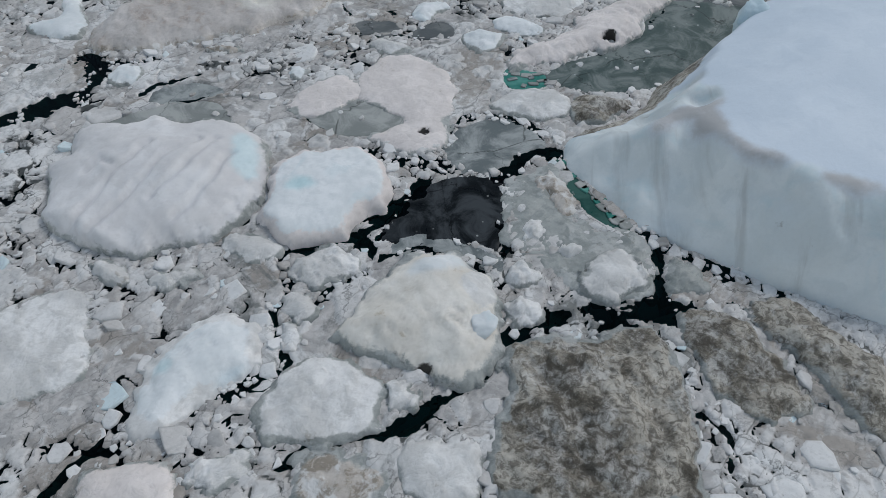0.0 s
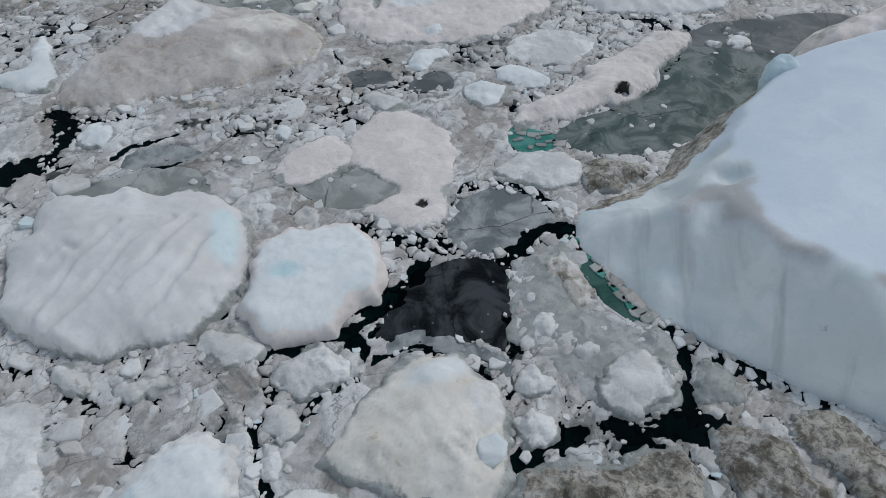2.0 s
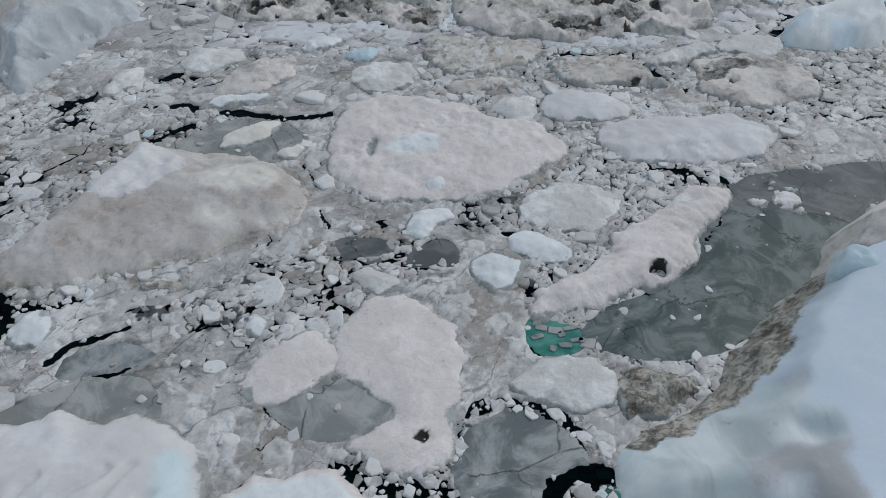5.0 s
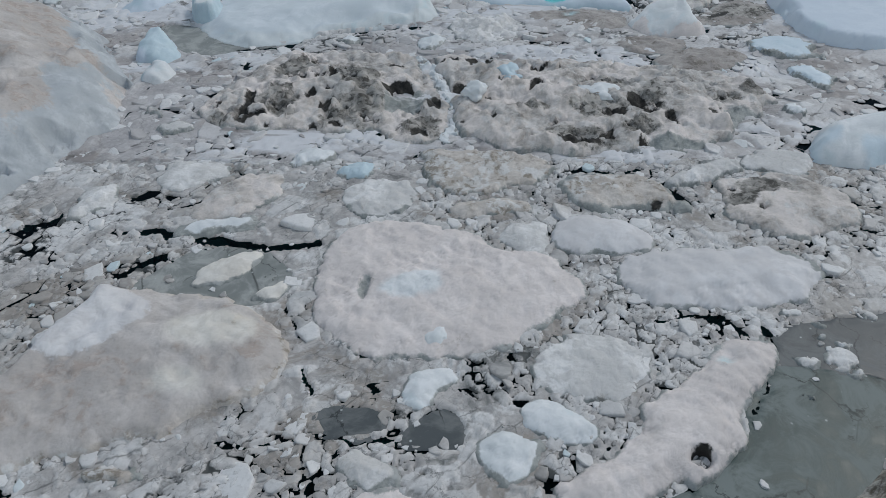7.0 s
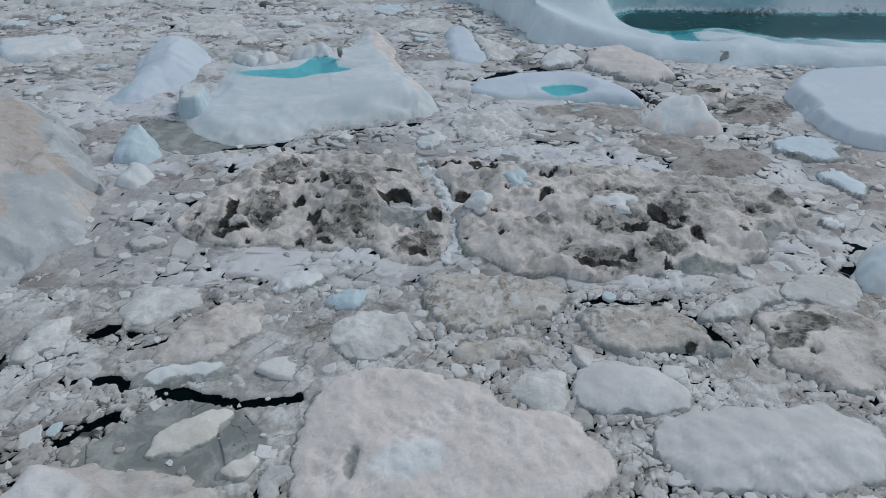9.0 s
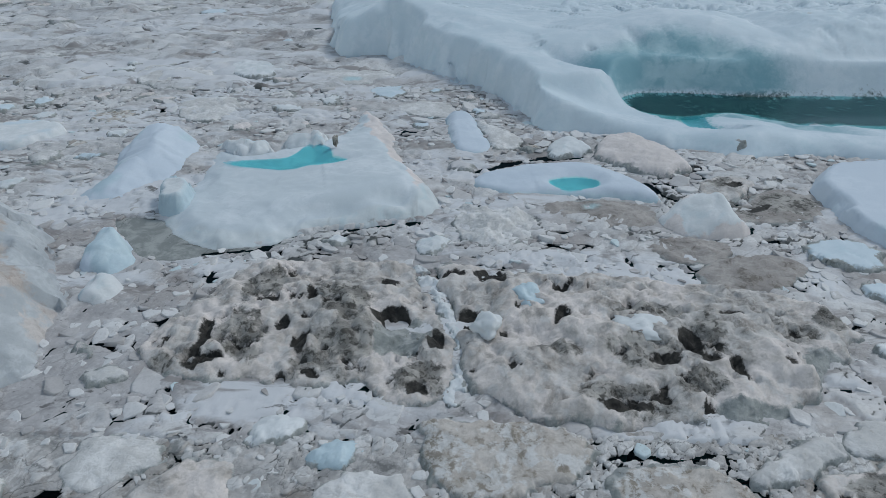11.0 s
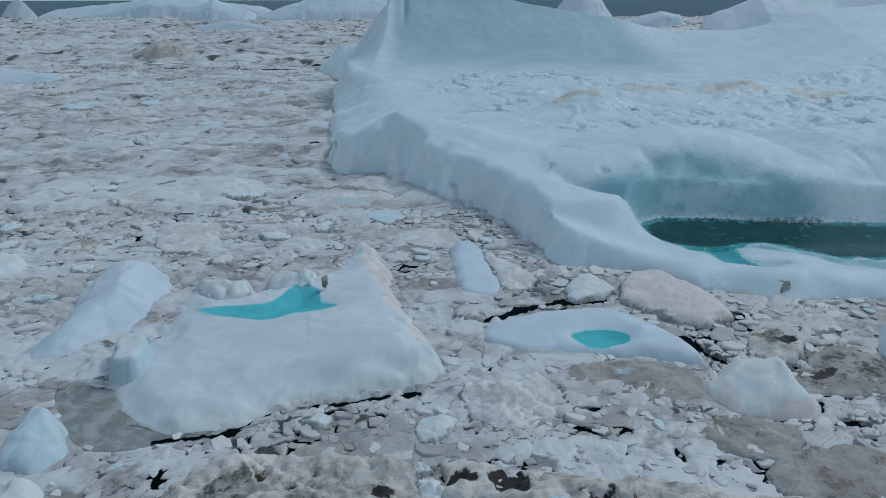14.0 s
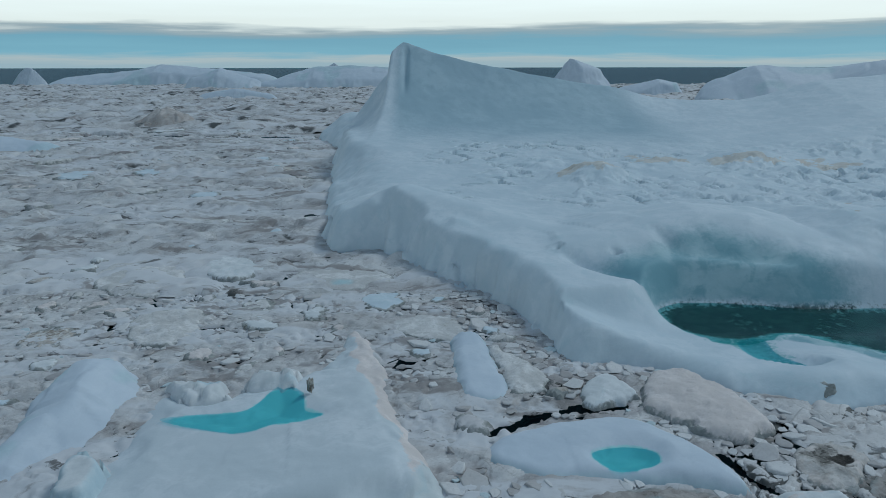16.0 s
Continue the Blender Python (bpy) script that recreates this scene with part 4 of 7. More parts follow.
raft = iceberg("iceberg", [(1.2, 94.7), (2.3, 97.4), (7, 99.6), (12.4, 100.6), (17.3, 96.3), (18.8, 91.1), (15, 91.7), (10.6, 92.4), (4.7, 92.7)], "low white ice raft with a small turquoise pool", raft_top, ["firn", "bed", "blue"],
        lambda x, y, d, z: np.where(inside(RAFT_POOL, x, y) > -0.1, 1, np.where((d < 0.4) & (y < 95), 2, 0)), 0.2, 1.4, 0.3, foot=0.8, parts={1: "pool_bed", 2: "ice_face"})
pool("melt_pool", raft, RAFT_POOL, 0.6, "turquoise melt pool on a low ice raft", M_POOL)
iceberg("iceberg", [(17.6, 87.8), (20.5, 90.9), (23.8, 91.4), (24.3, 87.1), (24.1, 84.1), (20.4, 84.1), (18.2, 85.1)], "rounded white dome of ice", peaked([(20.0, 88.2, 2.2), (22.4, 87.6, 2.6)], 0.55, 0.75, 0.12, 2.0, 26), ["snow", "pink"], two, 0.2, 1.6, 0.3, chip=0.25, plate=1.0)
iceberg("iceberg", [(33.5, 93.4), (38, 97.6), (45.9, 98.1), (53.3, 97.3), (46.2, 82.6), (39.5, 80.5), (36.6, 81.3), (33.6, 83.7), (33.3, 88.6)], "flat clean white tabular berg", lambda x, y, d: 1.5 + 0.05 * (y - 85) + 0.06 * rough_sum(x / 3, y / 3, 27, 4), ["firn", "berg"], two, 0.3, 2.2, 0.3, chip=0.7, plate=1.8)
iceberg("iceberg", [(-1.3, 116.2), (1.8, 116.6), (3, 109.7), (3.8, 104.4), (-0.1, 103.2), (-1.2, 108.9)], "tilted clean white blade of ice", lambda x, y, d: 0.7 - 0.10 * (x - 0.5) + 0.03 * (y - 104) + 0.08 * rough_sum(x / 2, y / 2, 28, 4), ["firn", "blue"], lambda x, y, d, z: (d < 0.35).astype(int), 0.2, 1.1, 0.2, chip=0.25, plate=1.0)
iceberg("iceberg", [(-29.1, 78.8), (-29.8, 81), (-29.6, 83.6), (-27.3, 82.7), (-25.5, 79.9), (-26.7, 78.3)], "small pointed bluish berg", peaked([(-28.2, 80.5, 1.7), (-27.8, 82.4, 2.3)], 0.75, 0.6, 0.12, 1.8, 29), ["firn", "blue"], two, 0.18, chip=0.3, plate=1.0)
iceberg("iceberg", [(-57.7, 110.7), (-55, 112.7), (-49.5, 112.7), (-46.8, 108.9), (-48.6, 105.5), (-53.1, 103.8)], "low flat white berg", lambda x, y, d: 1.0 + 0.15 * rough_sum(x / 3, y / 3, 30, 4), ["snow", "berg"], two, 0.35, chip=0.7, plate=1.8)
iceberg("iceberg", [(25.1, 62.5), (27.8, 66.1), (31.3, 67.4), (34.3, 66.8), (33.1, 62.1), (29.3, 60.9), (26.5, 61.2)], "smooth rounded blue-white berg", peaked([(27.5, 63.8, 2.0), (32.5, 64.5, 2.6)], 0.5, 0.7, 0.12, 2.0, 36), ["snow", "berg"], two, 0.22, 1.8, 0.3, chip=0.25, plate=1.0)
iceberg("iceberg", [(-27.8, 76.5), (-26.4, 77.2), (-25.0, 76.2), (-25.3, 74.2), (-27.4, 74.4)], "small bluish pointed block of ice", peaked([(-26.6, 75.2, 1.1), (-26.0, 76.4, 1.4)], 0.8, 0.8, 0.2, 1.2, 37), ["snow", "blue"], two, 0.16)

boulder("ice_block", 1.5, 70.5, 0.9, 1.15, 1.0, 0.9, "snow", "white rounded lump of ice on the rotten floe", 13, 0.3, 0.45)
boulder("ice_block", 4.4, 74.1, 0.9, 1.5, 1.1, 0.7, "blue", "pale blue block of ice on the rotten floe", 14, 0.3, 0.45)
boulder("ice_block", 11.7, 70.3, 0.9, 1.9, 1.2, 0.6, "snow", "flat white block of ice on the rotten floe", 15, 0.3, 0.45)
boulder("ice_block", -13.3, 102.7, 1.6, 0.35, 0.3, 0.6, "dirt", "small dark lump beside the melt pool", 18, 0.3)

# the great berg
BERG_POND = rounded([(22.3, 123.5), (24.3, 125.5), (27.0, 126.5), (33.8, 126.0), (40.1, 124.6), (51.7, 124.7), (70.0, 123.0), (66.0, 111.0), (43.7, 112.3), (40.7, 113.7),
                     (37.2, 115.6), (35.0, 116.8), (31.4, 115.6), (28.5, 114.5), (25.7, 115.3), (24.0, 117.5), (22.7, 120.3)])
BERG_ARM = rounded([(28.0, 115.2), (30.8, 115.8), (30.7, 112.2), (32.4, 109.6), (31.6, 108.5), (29.5, 110.0), (27.9, 112.0)])
DOME = [(9.0, 132.5, 5.2), (12.0, 131.8, 6.4), (18.8, 134.0, 7.2), (24.0, 137.2, 8.3), (31.0, 138.2, 9.3), (38.0, 137.0, 8.9), (43.0, 134.5, 7.6), (46.0, 134.0, 7.0), (52.0, 136.5, 8.9), (62.0, 138.0, 9.4), (85.0, 138.0, 9.0)]
TAN_HEAPS = [(25.0, 174.0, 8.0, 7.0), (41.0, 190.0, 9.0, 6.0), (60.0, 189.0, 10.0, 6.0), (53.0, 138.0, 5.0, 4.0), (58.0, 149.0, 7.0, 5.0), (76.0, 186.0, 9.0, 7.0)]


def great_top(x, y, d):
    """A high sheared crest at the back, a snow terrace before it, a blue-fronted dome over a flooded hollow, a ramp down to the ice."""
    crest_line = [(-21.0, 36.0), (-17.5, 34.6), (-16.0, 34.5), (-7.5, 31.6), (7.4, 27.7), (32.4, 23.4), (49.3, 20.6), (58.0, 18.3), (66.3, 17.6), (83.0, 17.7), (91.0, 19.0), (99.0, 21.2), (105.0, 22.9), (126.0, 25.0), (165.0, 27.0)]
    along = np.interp(x, [p[0] for p in crest_line], [p[1] for p in crest_line])
    ahead = np.maximum(250.0 - y, 0)
    wall = 4.0 + (along - 4.0) * np.clip(1 - ahead / (62.0 + 45 * step(x, 55, 95)), 0, 1) ** (2.3 - 0.9 * step(x, 50, 90)) - 0.8 * np.maximum(y - 250.0, 0)
    lip = -17.6 - 0.10 * ahead + 0.6 * swell(y / 6.0, x / 6.0, 81)
    wall = wall - np.where(x < lip, 1.25 * (lip - x) + 7.5 * step(lip - x, 0, 2.0) * (1 - step(ahead, 3, 20)), 0)
    notch = np.exp(-(((x + 14.3) / 0.7) ** 2)) * step(along - wall, 0.8, 3.0) * (1 - step(along - wall, 8.0, 16.0))
    wall = wall - 1.4 * notch
    terrace = 5.2 + 5.2 * step(y, 158, 212) + 0.03 * np.clip(x - 40, 0, 100)
    ramp = 6.6 - 0.12 * (x * 26 + (146 - y) * 37) / 45 + 0.03 * np.clip(x - 40, 0, 100)
    ramp = ramp + 0.45 * rough_sum(x / 8, y / 8, 45, 3)
    ground = blend_min(terrace, ramp, 1.5)
    z = blend_max(wall, ground, 6.0)
    flank = 2.0 + 3.0 * step(y, 190, 225) * (1 - step(y, 236, 252)) + (0.55 + 1.1 * step(y, 185, 235) * (1 - 0.8 * step(y, 246, 262))) * d + 0.8 * rough_sum(x / 6, y / 9, 84, 4)
    z = z + (blend_min(z, flank, 2.0) - z) * step(y, 150, 166)
    corner = crest([(-14.0, 158.0, 7.0), (-9.3, 153.0, 9.8), (-5.0, 151.4, 8.8), (1.0, 147.6, 7.6), (8.0, 141.0, 6.6)], x, y, 0.5, 0.38, 2.4)
    z = blend_max(z, corner, 1.8)
    spur = crest([(-3.5, 141.5, 5.6), (-1.0, 142.0, 7.2), (2.5, 139.5, 6.2), (6.5, 132.0, 4.8)], x, y, 0.6, 0.35, 0.6)
    z = blend_max(z, spur, 0.8)
    off, high = ridge(DOME, x, y)
    reach = np.interp(x, [10.0, 16.0, 24.0, 33.0, 60.0], [2.5, 6.5, 10.6, 11.6, 12.5])
    dome = high - np.where(off > 0, (high - 0.3) * (off / reach) ** 2, 0.012 * off * off)
    dome = dome - 0.5 * np.exp(-(((x - 23.5 - 0.5 * off) / 1.1) ** 2)) * step(off, 1.5, 5.0) + 0.35 * rough_sum(x / 4.5, y / 4.5, 73, 3) * step(off, 1.0, 4.0)
    valley, _ = near_line([(12.4, 130.2), (17.0, 127.0), (22.5, 123.6)], x, y)
    z = z - 1.7 * np.exp(-((valley / 2.0) ** 2)) * step(x, 11.5, 15.0)
    z = blend_max(z, np.maximum(dome, -2.0), 0.5)
    lump = crest([(28.0, 106.5, 0.5), (36.4, 107.9, 0.9), (37.4, 108.4, 2.6), (38.8, 108.0, 0.9), (50.0, 107.0, 1.1), (70.0, 106.0, 1.6)], x, y, 0.45, 0.5, 0.4)
    z = blend_max(z, lump, 0.5)
    heap = 3.4 * np.exp(-(((x - 25.5) / 6.0) ** 2) - ((y - 175.0) / 5.5) ** 2) + 2.6 * np.exp(-(((x - 62.0) / 8.0) ** 2) - ((y - 190.0) / 6.0) ** 2)
    z = z + heap
    rugged = step(y, 152, 166) * (1 - step(y, 194, 214)) * step(x, 2, 20) + 0.7 * step(x, 45, 52) * step(y, 127, 134) * (1 - step(y, 150, 165))
    z = z + rugged * ((2.0 * np.abs(rough_sum(x / 6, y / 5, 41, 5, 0.6)) - 0.4) * step(rough_sum(x / 14, y / 9, 49, 3), -0.2, 0.4) + facets(x, y, 4.0, 0.12, 48))
    z = z + 0.4 * rough_sum(x / 11, y / 9, 42, 4) + 0.09 * rough_sum(x / 2, y / 2, 43, 4)
    gash = step(rough_sum(x / 13, y / 9, 47, 3), -0.05, 0.35) * step(y, 150, 160) * (1 - step(y, 200, 216)) * step(x, -14, 4)
    z = z - 1.1 * gash * (1 - step(cellular(x, y * 1.6, 8.0, 71)[0], 0.02, 0.09)) + 0.6 * gash * np.abs(rough_sum(x / 4, y / 3, 72, 4, 0.6))
    hole = np.exp(-((np.hypot(x - 18.9, 1.4 * (y - 130.3)) / 0.5) ** 2)) + np.exp(-((np.hypot(x - 11.9, y - 131.2) / 0.35) ** 2))
    z = z - 1.3 * hole
    dip = inside(BERG_POND, x, y)
    bank = 0.11 + 1.5 * step(y, 117, 124)
    shore = np.maximum(0.35 - bank * dip + (0.02 + 0.03 * step(y, 116, 122)) * np.maximum(-dip - 2.5, 0) ** 2 + 0.25 * rough_sum(x / 3, y / 3, 46, 3), 0.05)
    z = blend_min(z, shore, 0.5)
    arm_dip = inside(BERG_ARM, x, y)
    return np.where(arm_dip > -1.0, np.maximum(blend_min(z, 0.35 - 0.4 * arm_dip, 0.2), 0.06), z)


def great_cliff(x, y):
    steep = 0.75 + 1.45 * step(y, 109, 116) * (1 - step(x, 17, 24)) + 0.2 * (1 - step(x, 24, 28))
    return steep + 0.4 * swell(x / 3.0, y / 3.0, 83) * step(y, 112, 120)


def great_slots(x, y, d, z):
    dip = inside(BERG_POND, x, y)
    near = np.zeros(x.shape)
    for hx, hy, rx, ry in TAN_HEAPS:
        near = np.maximum(near, 1 - np.hypot((x - hx) / rx, (y - hy) / ry))
    tan = step(near + 1.3 * rough_sum(x / 6, y / 4, 52, 5, 0.65), 0.25, 0.75) * step(near, 0.0, 0.25)
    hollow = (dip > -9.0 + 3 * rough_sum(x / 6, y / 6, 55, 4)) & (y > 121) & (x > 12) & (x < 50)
    front = (d < 1.6 + 1.5 * rough_sum(x / 5, y / 5, 53, 4)) & (z > 0.4) & (y < 112) & (rough_sum(x / 6, y / 6, 54, 3) > 0.0)
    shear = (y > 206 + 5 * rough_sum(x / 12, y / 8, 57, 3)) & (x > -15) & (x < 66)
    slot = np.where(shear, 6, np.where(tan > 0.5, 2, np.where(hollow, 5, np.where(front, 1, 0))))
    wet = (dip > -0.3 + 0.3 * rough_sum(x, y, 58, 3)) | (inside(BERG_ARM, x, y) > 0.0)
    # field 6 fades in the wall's bare ice and its painted shade
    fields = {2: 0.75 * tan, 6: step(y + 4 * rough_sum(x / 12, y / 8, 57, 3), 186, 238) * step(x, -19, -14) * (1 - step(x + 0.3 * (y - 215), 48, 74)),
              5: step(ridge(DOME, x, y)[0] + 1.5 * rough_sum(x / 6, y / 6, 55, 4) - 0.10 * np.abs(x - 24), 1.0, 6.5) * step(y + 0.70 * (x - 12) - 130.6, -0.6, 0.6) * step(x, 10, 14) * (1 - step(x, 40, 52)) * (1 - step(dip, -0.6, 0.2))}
    return np.where(dip > 0.3 + 1.6 * (1 - step(y, 115, 119)) * (1 - 0.6 * step(x, 36, 42)) + 1.2 * rough_sum(x / 2, y / 2, 59, 3), 3, np.where(wet, 4, slot)), fields


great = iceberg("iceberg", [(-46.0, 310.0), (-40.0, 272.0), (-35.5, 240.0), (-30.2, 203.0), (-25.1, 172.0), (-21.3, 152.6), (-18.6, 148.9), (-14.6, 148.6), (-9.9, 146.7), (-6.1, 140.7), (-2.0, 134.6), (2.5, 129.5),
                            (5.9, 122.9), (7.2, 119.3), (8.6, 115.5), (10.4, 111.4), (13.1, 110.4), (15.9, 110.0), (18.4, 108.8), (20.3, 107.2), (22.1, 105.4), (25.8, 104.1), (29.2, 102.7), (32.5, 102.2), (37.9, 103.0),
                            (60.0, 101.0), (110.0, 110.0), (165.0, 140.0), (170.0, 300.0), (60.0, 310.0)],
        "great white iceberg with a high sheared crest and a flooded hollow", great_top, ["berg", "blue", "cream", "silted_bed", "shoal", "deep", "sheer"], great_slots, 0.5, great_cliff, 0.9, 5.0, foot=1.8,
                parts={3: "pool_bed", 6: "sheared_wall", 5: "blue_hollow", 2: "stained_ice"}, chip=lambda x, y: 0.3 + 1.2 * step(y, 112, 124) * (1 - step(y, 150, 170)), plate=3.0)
SHEETS.append(BERG_POND)
pool("flooded_hollow", great, BERG_POND, 0.35, "dark green water flooding a hollow of the great iceberg", M_POND, 0.1)
pool("melt_pool", great, BERG_ARM, 0.34, "turquoise melt water in an arm of the flooded hollow", M_POOL, 0.0)
boulder("ice_block", 30.9, 104.0, 0.1, 0.9, 0.8, 0.9, "wet", "dark wet block at the foot of the great iceberg", 11, 0.25)

# far bergs along the horizon
for points, half, text, slope in [
        ([(-520, 960, 12), (-430, 950, 20), (-390, 950, 28), (-330, 950, 23), (-260, 950, 16)], 45, "long low snow-covered berg on the horizon", 0.5),
        ([(-300, 830, 14), (-270, 830, 24), (-235, 830, 12)], 26, "rounded snow-covered berg on the horizon", 0.8),
        ([(-215, 840, 10), (-165, 850, 25), (-120, 850, 26), (-40, 850, 22)], 40, "long flat snow-covered berg on the horizon", 0.6),
        ([(-255, 1400, 24), (-235, 1400, 31), (-222, 1400, 20)], 20, "small pointed berg far out on the sea", 1.0),
        ([(-622, 1000, 25), (-612, 1000, 31), (-600, 1000, 30), (-590, 1000, 20)], 15, "steep berg far out on the sea", 1.3),
        ([(122, 800, 27), (130, 800, 34), (140, 800, 31), (165, 800, 22)], 26, "steep white berg behind the great iceberg", 1.0),
        ([(150, 640, 8), (180, 640, 15), (195, 640, 12)], 16, "low white berg behind the great iceberg", 0.8),
        ([(205, 560, 18), (225, 560, 26), (280, 560, 25), (340, 540, 33), (420, 520, 30)], 40, "wide jagged berg behind the great iceberg", 0.8),
        ([(-250, 420, 2), (-232, 421, 4.5), (-215, 423, 3)], 9, "low dark-streaked berg among the pack ice", 0.6),
        ([(-142, 350, 4), (-132, 352, 9.5), (-122, 350, 6)], 10, "brown pointed heap of ice in the pack", 0.9),
        ([(-190, 270, 4), (-170, 272, 6.5), (-140, 270, 3)], 13, "low blue-white berg in the pack ice", 0.7),
        ([(-205, 600, 5), (-175, 590, 9), (-150, 590, 5)], 12, "small blue-white berg in the pack ice", 0.9)]:
    xs, ys = [p[0] for p in points], [p[1] for p in points]
    mid = sum(ys) / len(ys)
    ring = [(xs[0] - half * 0.6, mid), (xs[0], mid - half * 0.7), ((xs[0] + xs[-1]) / 2, mid - half), (xs[-1], mid - half * 0.7), (xs[-1] + half * 0.6, mid),
            (xs[-1], mid + half * 0.7), ((xs[0] + xs[-1]) / 2, mid + half), (xs[0], mid + half * 0.7)]
    mat = "silt" if "brown" in text else ("grey" if "dark" in text else "firn")
    iceberg("iceberg", ring, text, peaked(points, slope, slope, (0.10 if mat in ("silt", "grey") else 0.018) * half, half * 0.5, len(text), half * 0.35), [mat, "blue"],
            lambda x, y, d, z: (rough_sum(x / 20, y / 20, 66, 4) > 0.35).astype(int), max(0.5, half / 26), 1.6, 0.1 * half, half * 0.5, foot=1.0)

# ---- cracks and leads of open water ----
lead(0.88, (-26.7, 29.8), (-26.2, 30), (-23.8, 31.6), (-22.2, 32.7), (-22.1, 34.8), (-23, 36.3), brash=0.02)
lead(0.62, (2.8, 25.6), (4.3, 26.9), (5.7, 27.5))
lead(0.38, (-4.6, 20.9), (-2.8, 23.1), (-0.9, 25.1))
lead(0.42, (-3.4, 21.4), (-2.4, 23.0), (-1.3, 24.5), brash=0.02)
lead(0.62, (-4, 20.5), (-3.4, 19.6), (-1.3, 20.5))
lead(0.31, (-7.8, 20.3), (-7.1, 18.4), (-7.5, 17), (-7, 15.4), (-6.4, 14.3), brash=0.7)
lead(0.31, (-6.4, 14.3), (-7.9, 12.9), (-9.6, 12.5), (-10.6, 11.1), (-12.5, 10.4), brash=0.7)
lead(0.38, (-12.9, 10.3), (-13.7, 9.4), (-14.5, 8.3))
lead(0.28, (2.6, 19.2), (2.9, 20.6), (2.6, 22.4))
lead(0.56, (5, 16.5), (3.6, 16.1), (2.9, 15.4), (2.5, 14.2))
lead(0.35, (2.5, 14.2), (1.1, 13.1), (-0.5, 12.2), (-1.8, 11.4), (-3, 11), (-4.7, 10.6), (-6.1, 9.8))
lead(1.1, (7.5, 16.8), (8.9, 17.2), (10.3, 16.7))
lead(0.5, (10.1, 20.3), (9.7, 18.6), (9.4, 17.3))
lead(0.56, (9.7, 21.3), (11.1, 20.5), (13.2, 19.1), brash=0.7)
lead(0.44, (13.2, 19.1), (15.6, 18), (19.2, 16.5), brash=0.7)
lead(0.28, (10.1, 12), (10.7, 11.4), (10.9, 10.6), (10.8, 9.9))
lead(0.25, (-10, 22.3), (-9.4, 24.1), (-9.1, 26))
lead(0.25, (-7.5, 20.3), (-6, 20.8), (-4.1, 21))
lead(0.25, (-5.7, 17), (-5.4, 17.8), (-3.6, 19), brash=0.7)
lead(0.38, (0.1, 28.2), (0.3, 29.4), (1.4, 30.4), (2.7, 30.7), (4.3, 30.2), (5.4, 29), brash=0.7)
lead(0.62, (-4.5, 27.3), (-2.3, 26.6), (-0.3, 26.5), brash=0.7)
lead(0.62, (-22.1, 32), (-22.6, 34.3), (-22, 35.5), (-19.5, 36.1), brash=0.7)
lead(0.38, (-20.4, 53.8), (-16.2, 53.4), (-12.8, 52.6), (-11.4, 52), (-8.4, 52.8))
lead(0.15, (-10.4, 38.6), (-7.6, 39.1), (-5, 39.1), (0, 38.6), brash=0.3)
lead(0.18, (-17.8, 31.7), (-15.9, 32), (-14, 32.8))
lead(0.25, (-18.7, 32.6), (-17.2, 33.9), (-15.9, 34.5))
lead(0.19, (11.5, 46.9), (13.9, 46.3), (14.7, 45.8))
lead(0.2, (16.1, 46.0), (16.0, 44.0), (14.8, 42.2), (13.6, 40.9), (13.2, 39.4))
lead(0.07, (16.0, 43.6), (17.6, 42.4), (20.0, 41.6), (22.0, 41.4))
lead(0.12, (-7.0, 41.4), (-7.5, 43.0), brash=0.2)
lead(0.16, (-5.6, 44.3), (-4, 43.8), (-1.9, 44.3), (1.2, 44.8), (2.5, 45.4))
lead(0.2, (10.6, 46.5), (12.5, 46.7), (14.2, 46), (15, 45.5))
lead(0.5, (-19.3, 49.8), (-18.3, 50.5), (-17.6, 51.3))
lead(0.62, (-26.8, 54.1), (-25.5, 54.8))
lead(0.38, (-20.6, 81.4), (-16.5, 82.2), (-14.4, 84.4), (-10, 85.4), (-6.5, 86.6), (-3.5, 87.1))
lead(0.7, (1.8, 98.1), (4.9, 100.5), (8.5, 101.8), (13, 102.9))
lead(0.44, (23.8, 84.6), (26.9, 87.5), (30.5, 88), (32.8, 90))
lead(0.25, (3, 63.5), (5.2, 63.5), (7.5, 62.8))
lead(0.31, (13.6, 59), (15, 56.7))
lead(0.25, (7.4, 60.4), (11.1, 60.5), (12.9, 60.9))
lead(0.44, (-31.2, 117.9), (-26.5, 118.9))
lead(1, (-68.7, 165), (-61.3, 167.4))
lead(1, (-85.7, 165), (-80.9, 165.9))
lead(3.2, (-121.5, 314.1), (-85.8, 309.6), (-47.6, 309.4))
lead(2.8, (-148, 312.1), (-131, 309.9))
lead(3.2, (-201.3, 366.1), (-178.3, 369))
lead(0.5, (26.3, 87.1), (30.6, 87.5))
lead(0.38, (18.7, 95.4), (19.3, 92.6), (20.5, 90.9))
wet_spot(-22.6, 24.4, 1.6, 2.4, 0.7)
wet_spot(-23.8, 28.0, 1.8, 1.2, 0.7)
wet_spot(-21.8, 20.6, 1.6, 0.8, 0.8)
wet_spot(-2.9, 21.7, 0.7, 1.3)
wet_spot(-1.9, 23.6, 0.5, 1.0)
wet_spot(0.9, 42.6, 1.1, 1.4)
wet_spot(-3.0, 40.4, 1.6, 0.6, 0.7)
wet_spot(16.6, 85.0, 3.0, 0.8, 0.7)
wet_spot(8.0, 82.6, 4.0, 1.0, 0.6)
wet_spot(12.0, 80.4, 3.0, 1.0, 0.6)
wet_spot(26.5, 84.0, 2.0, 1.2, 0.8)
wet_spot(-9.0, 83.8, 4.0, 1.1, 0.9)
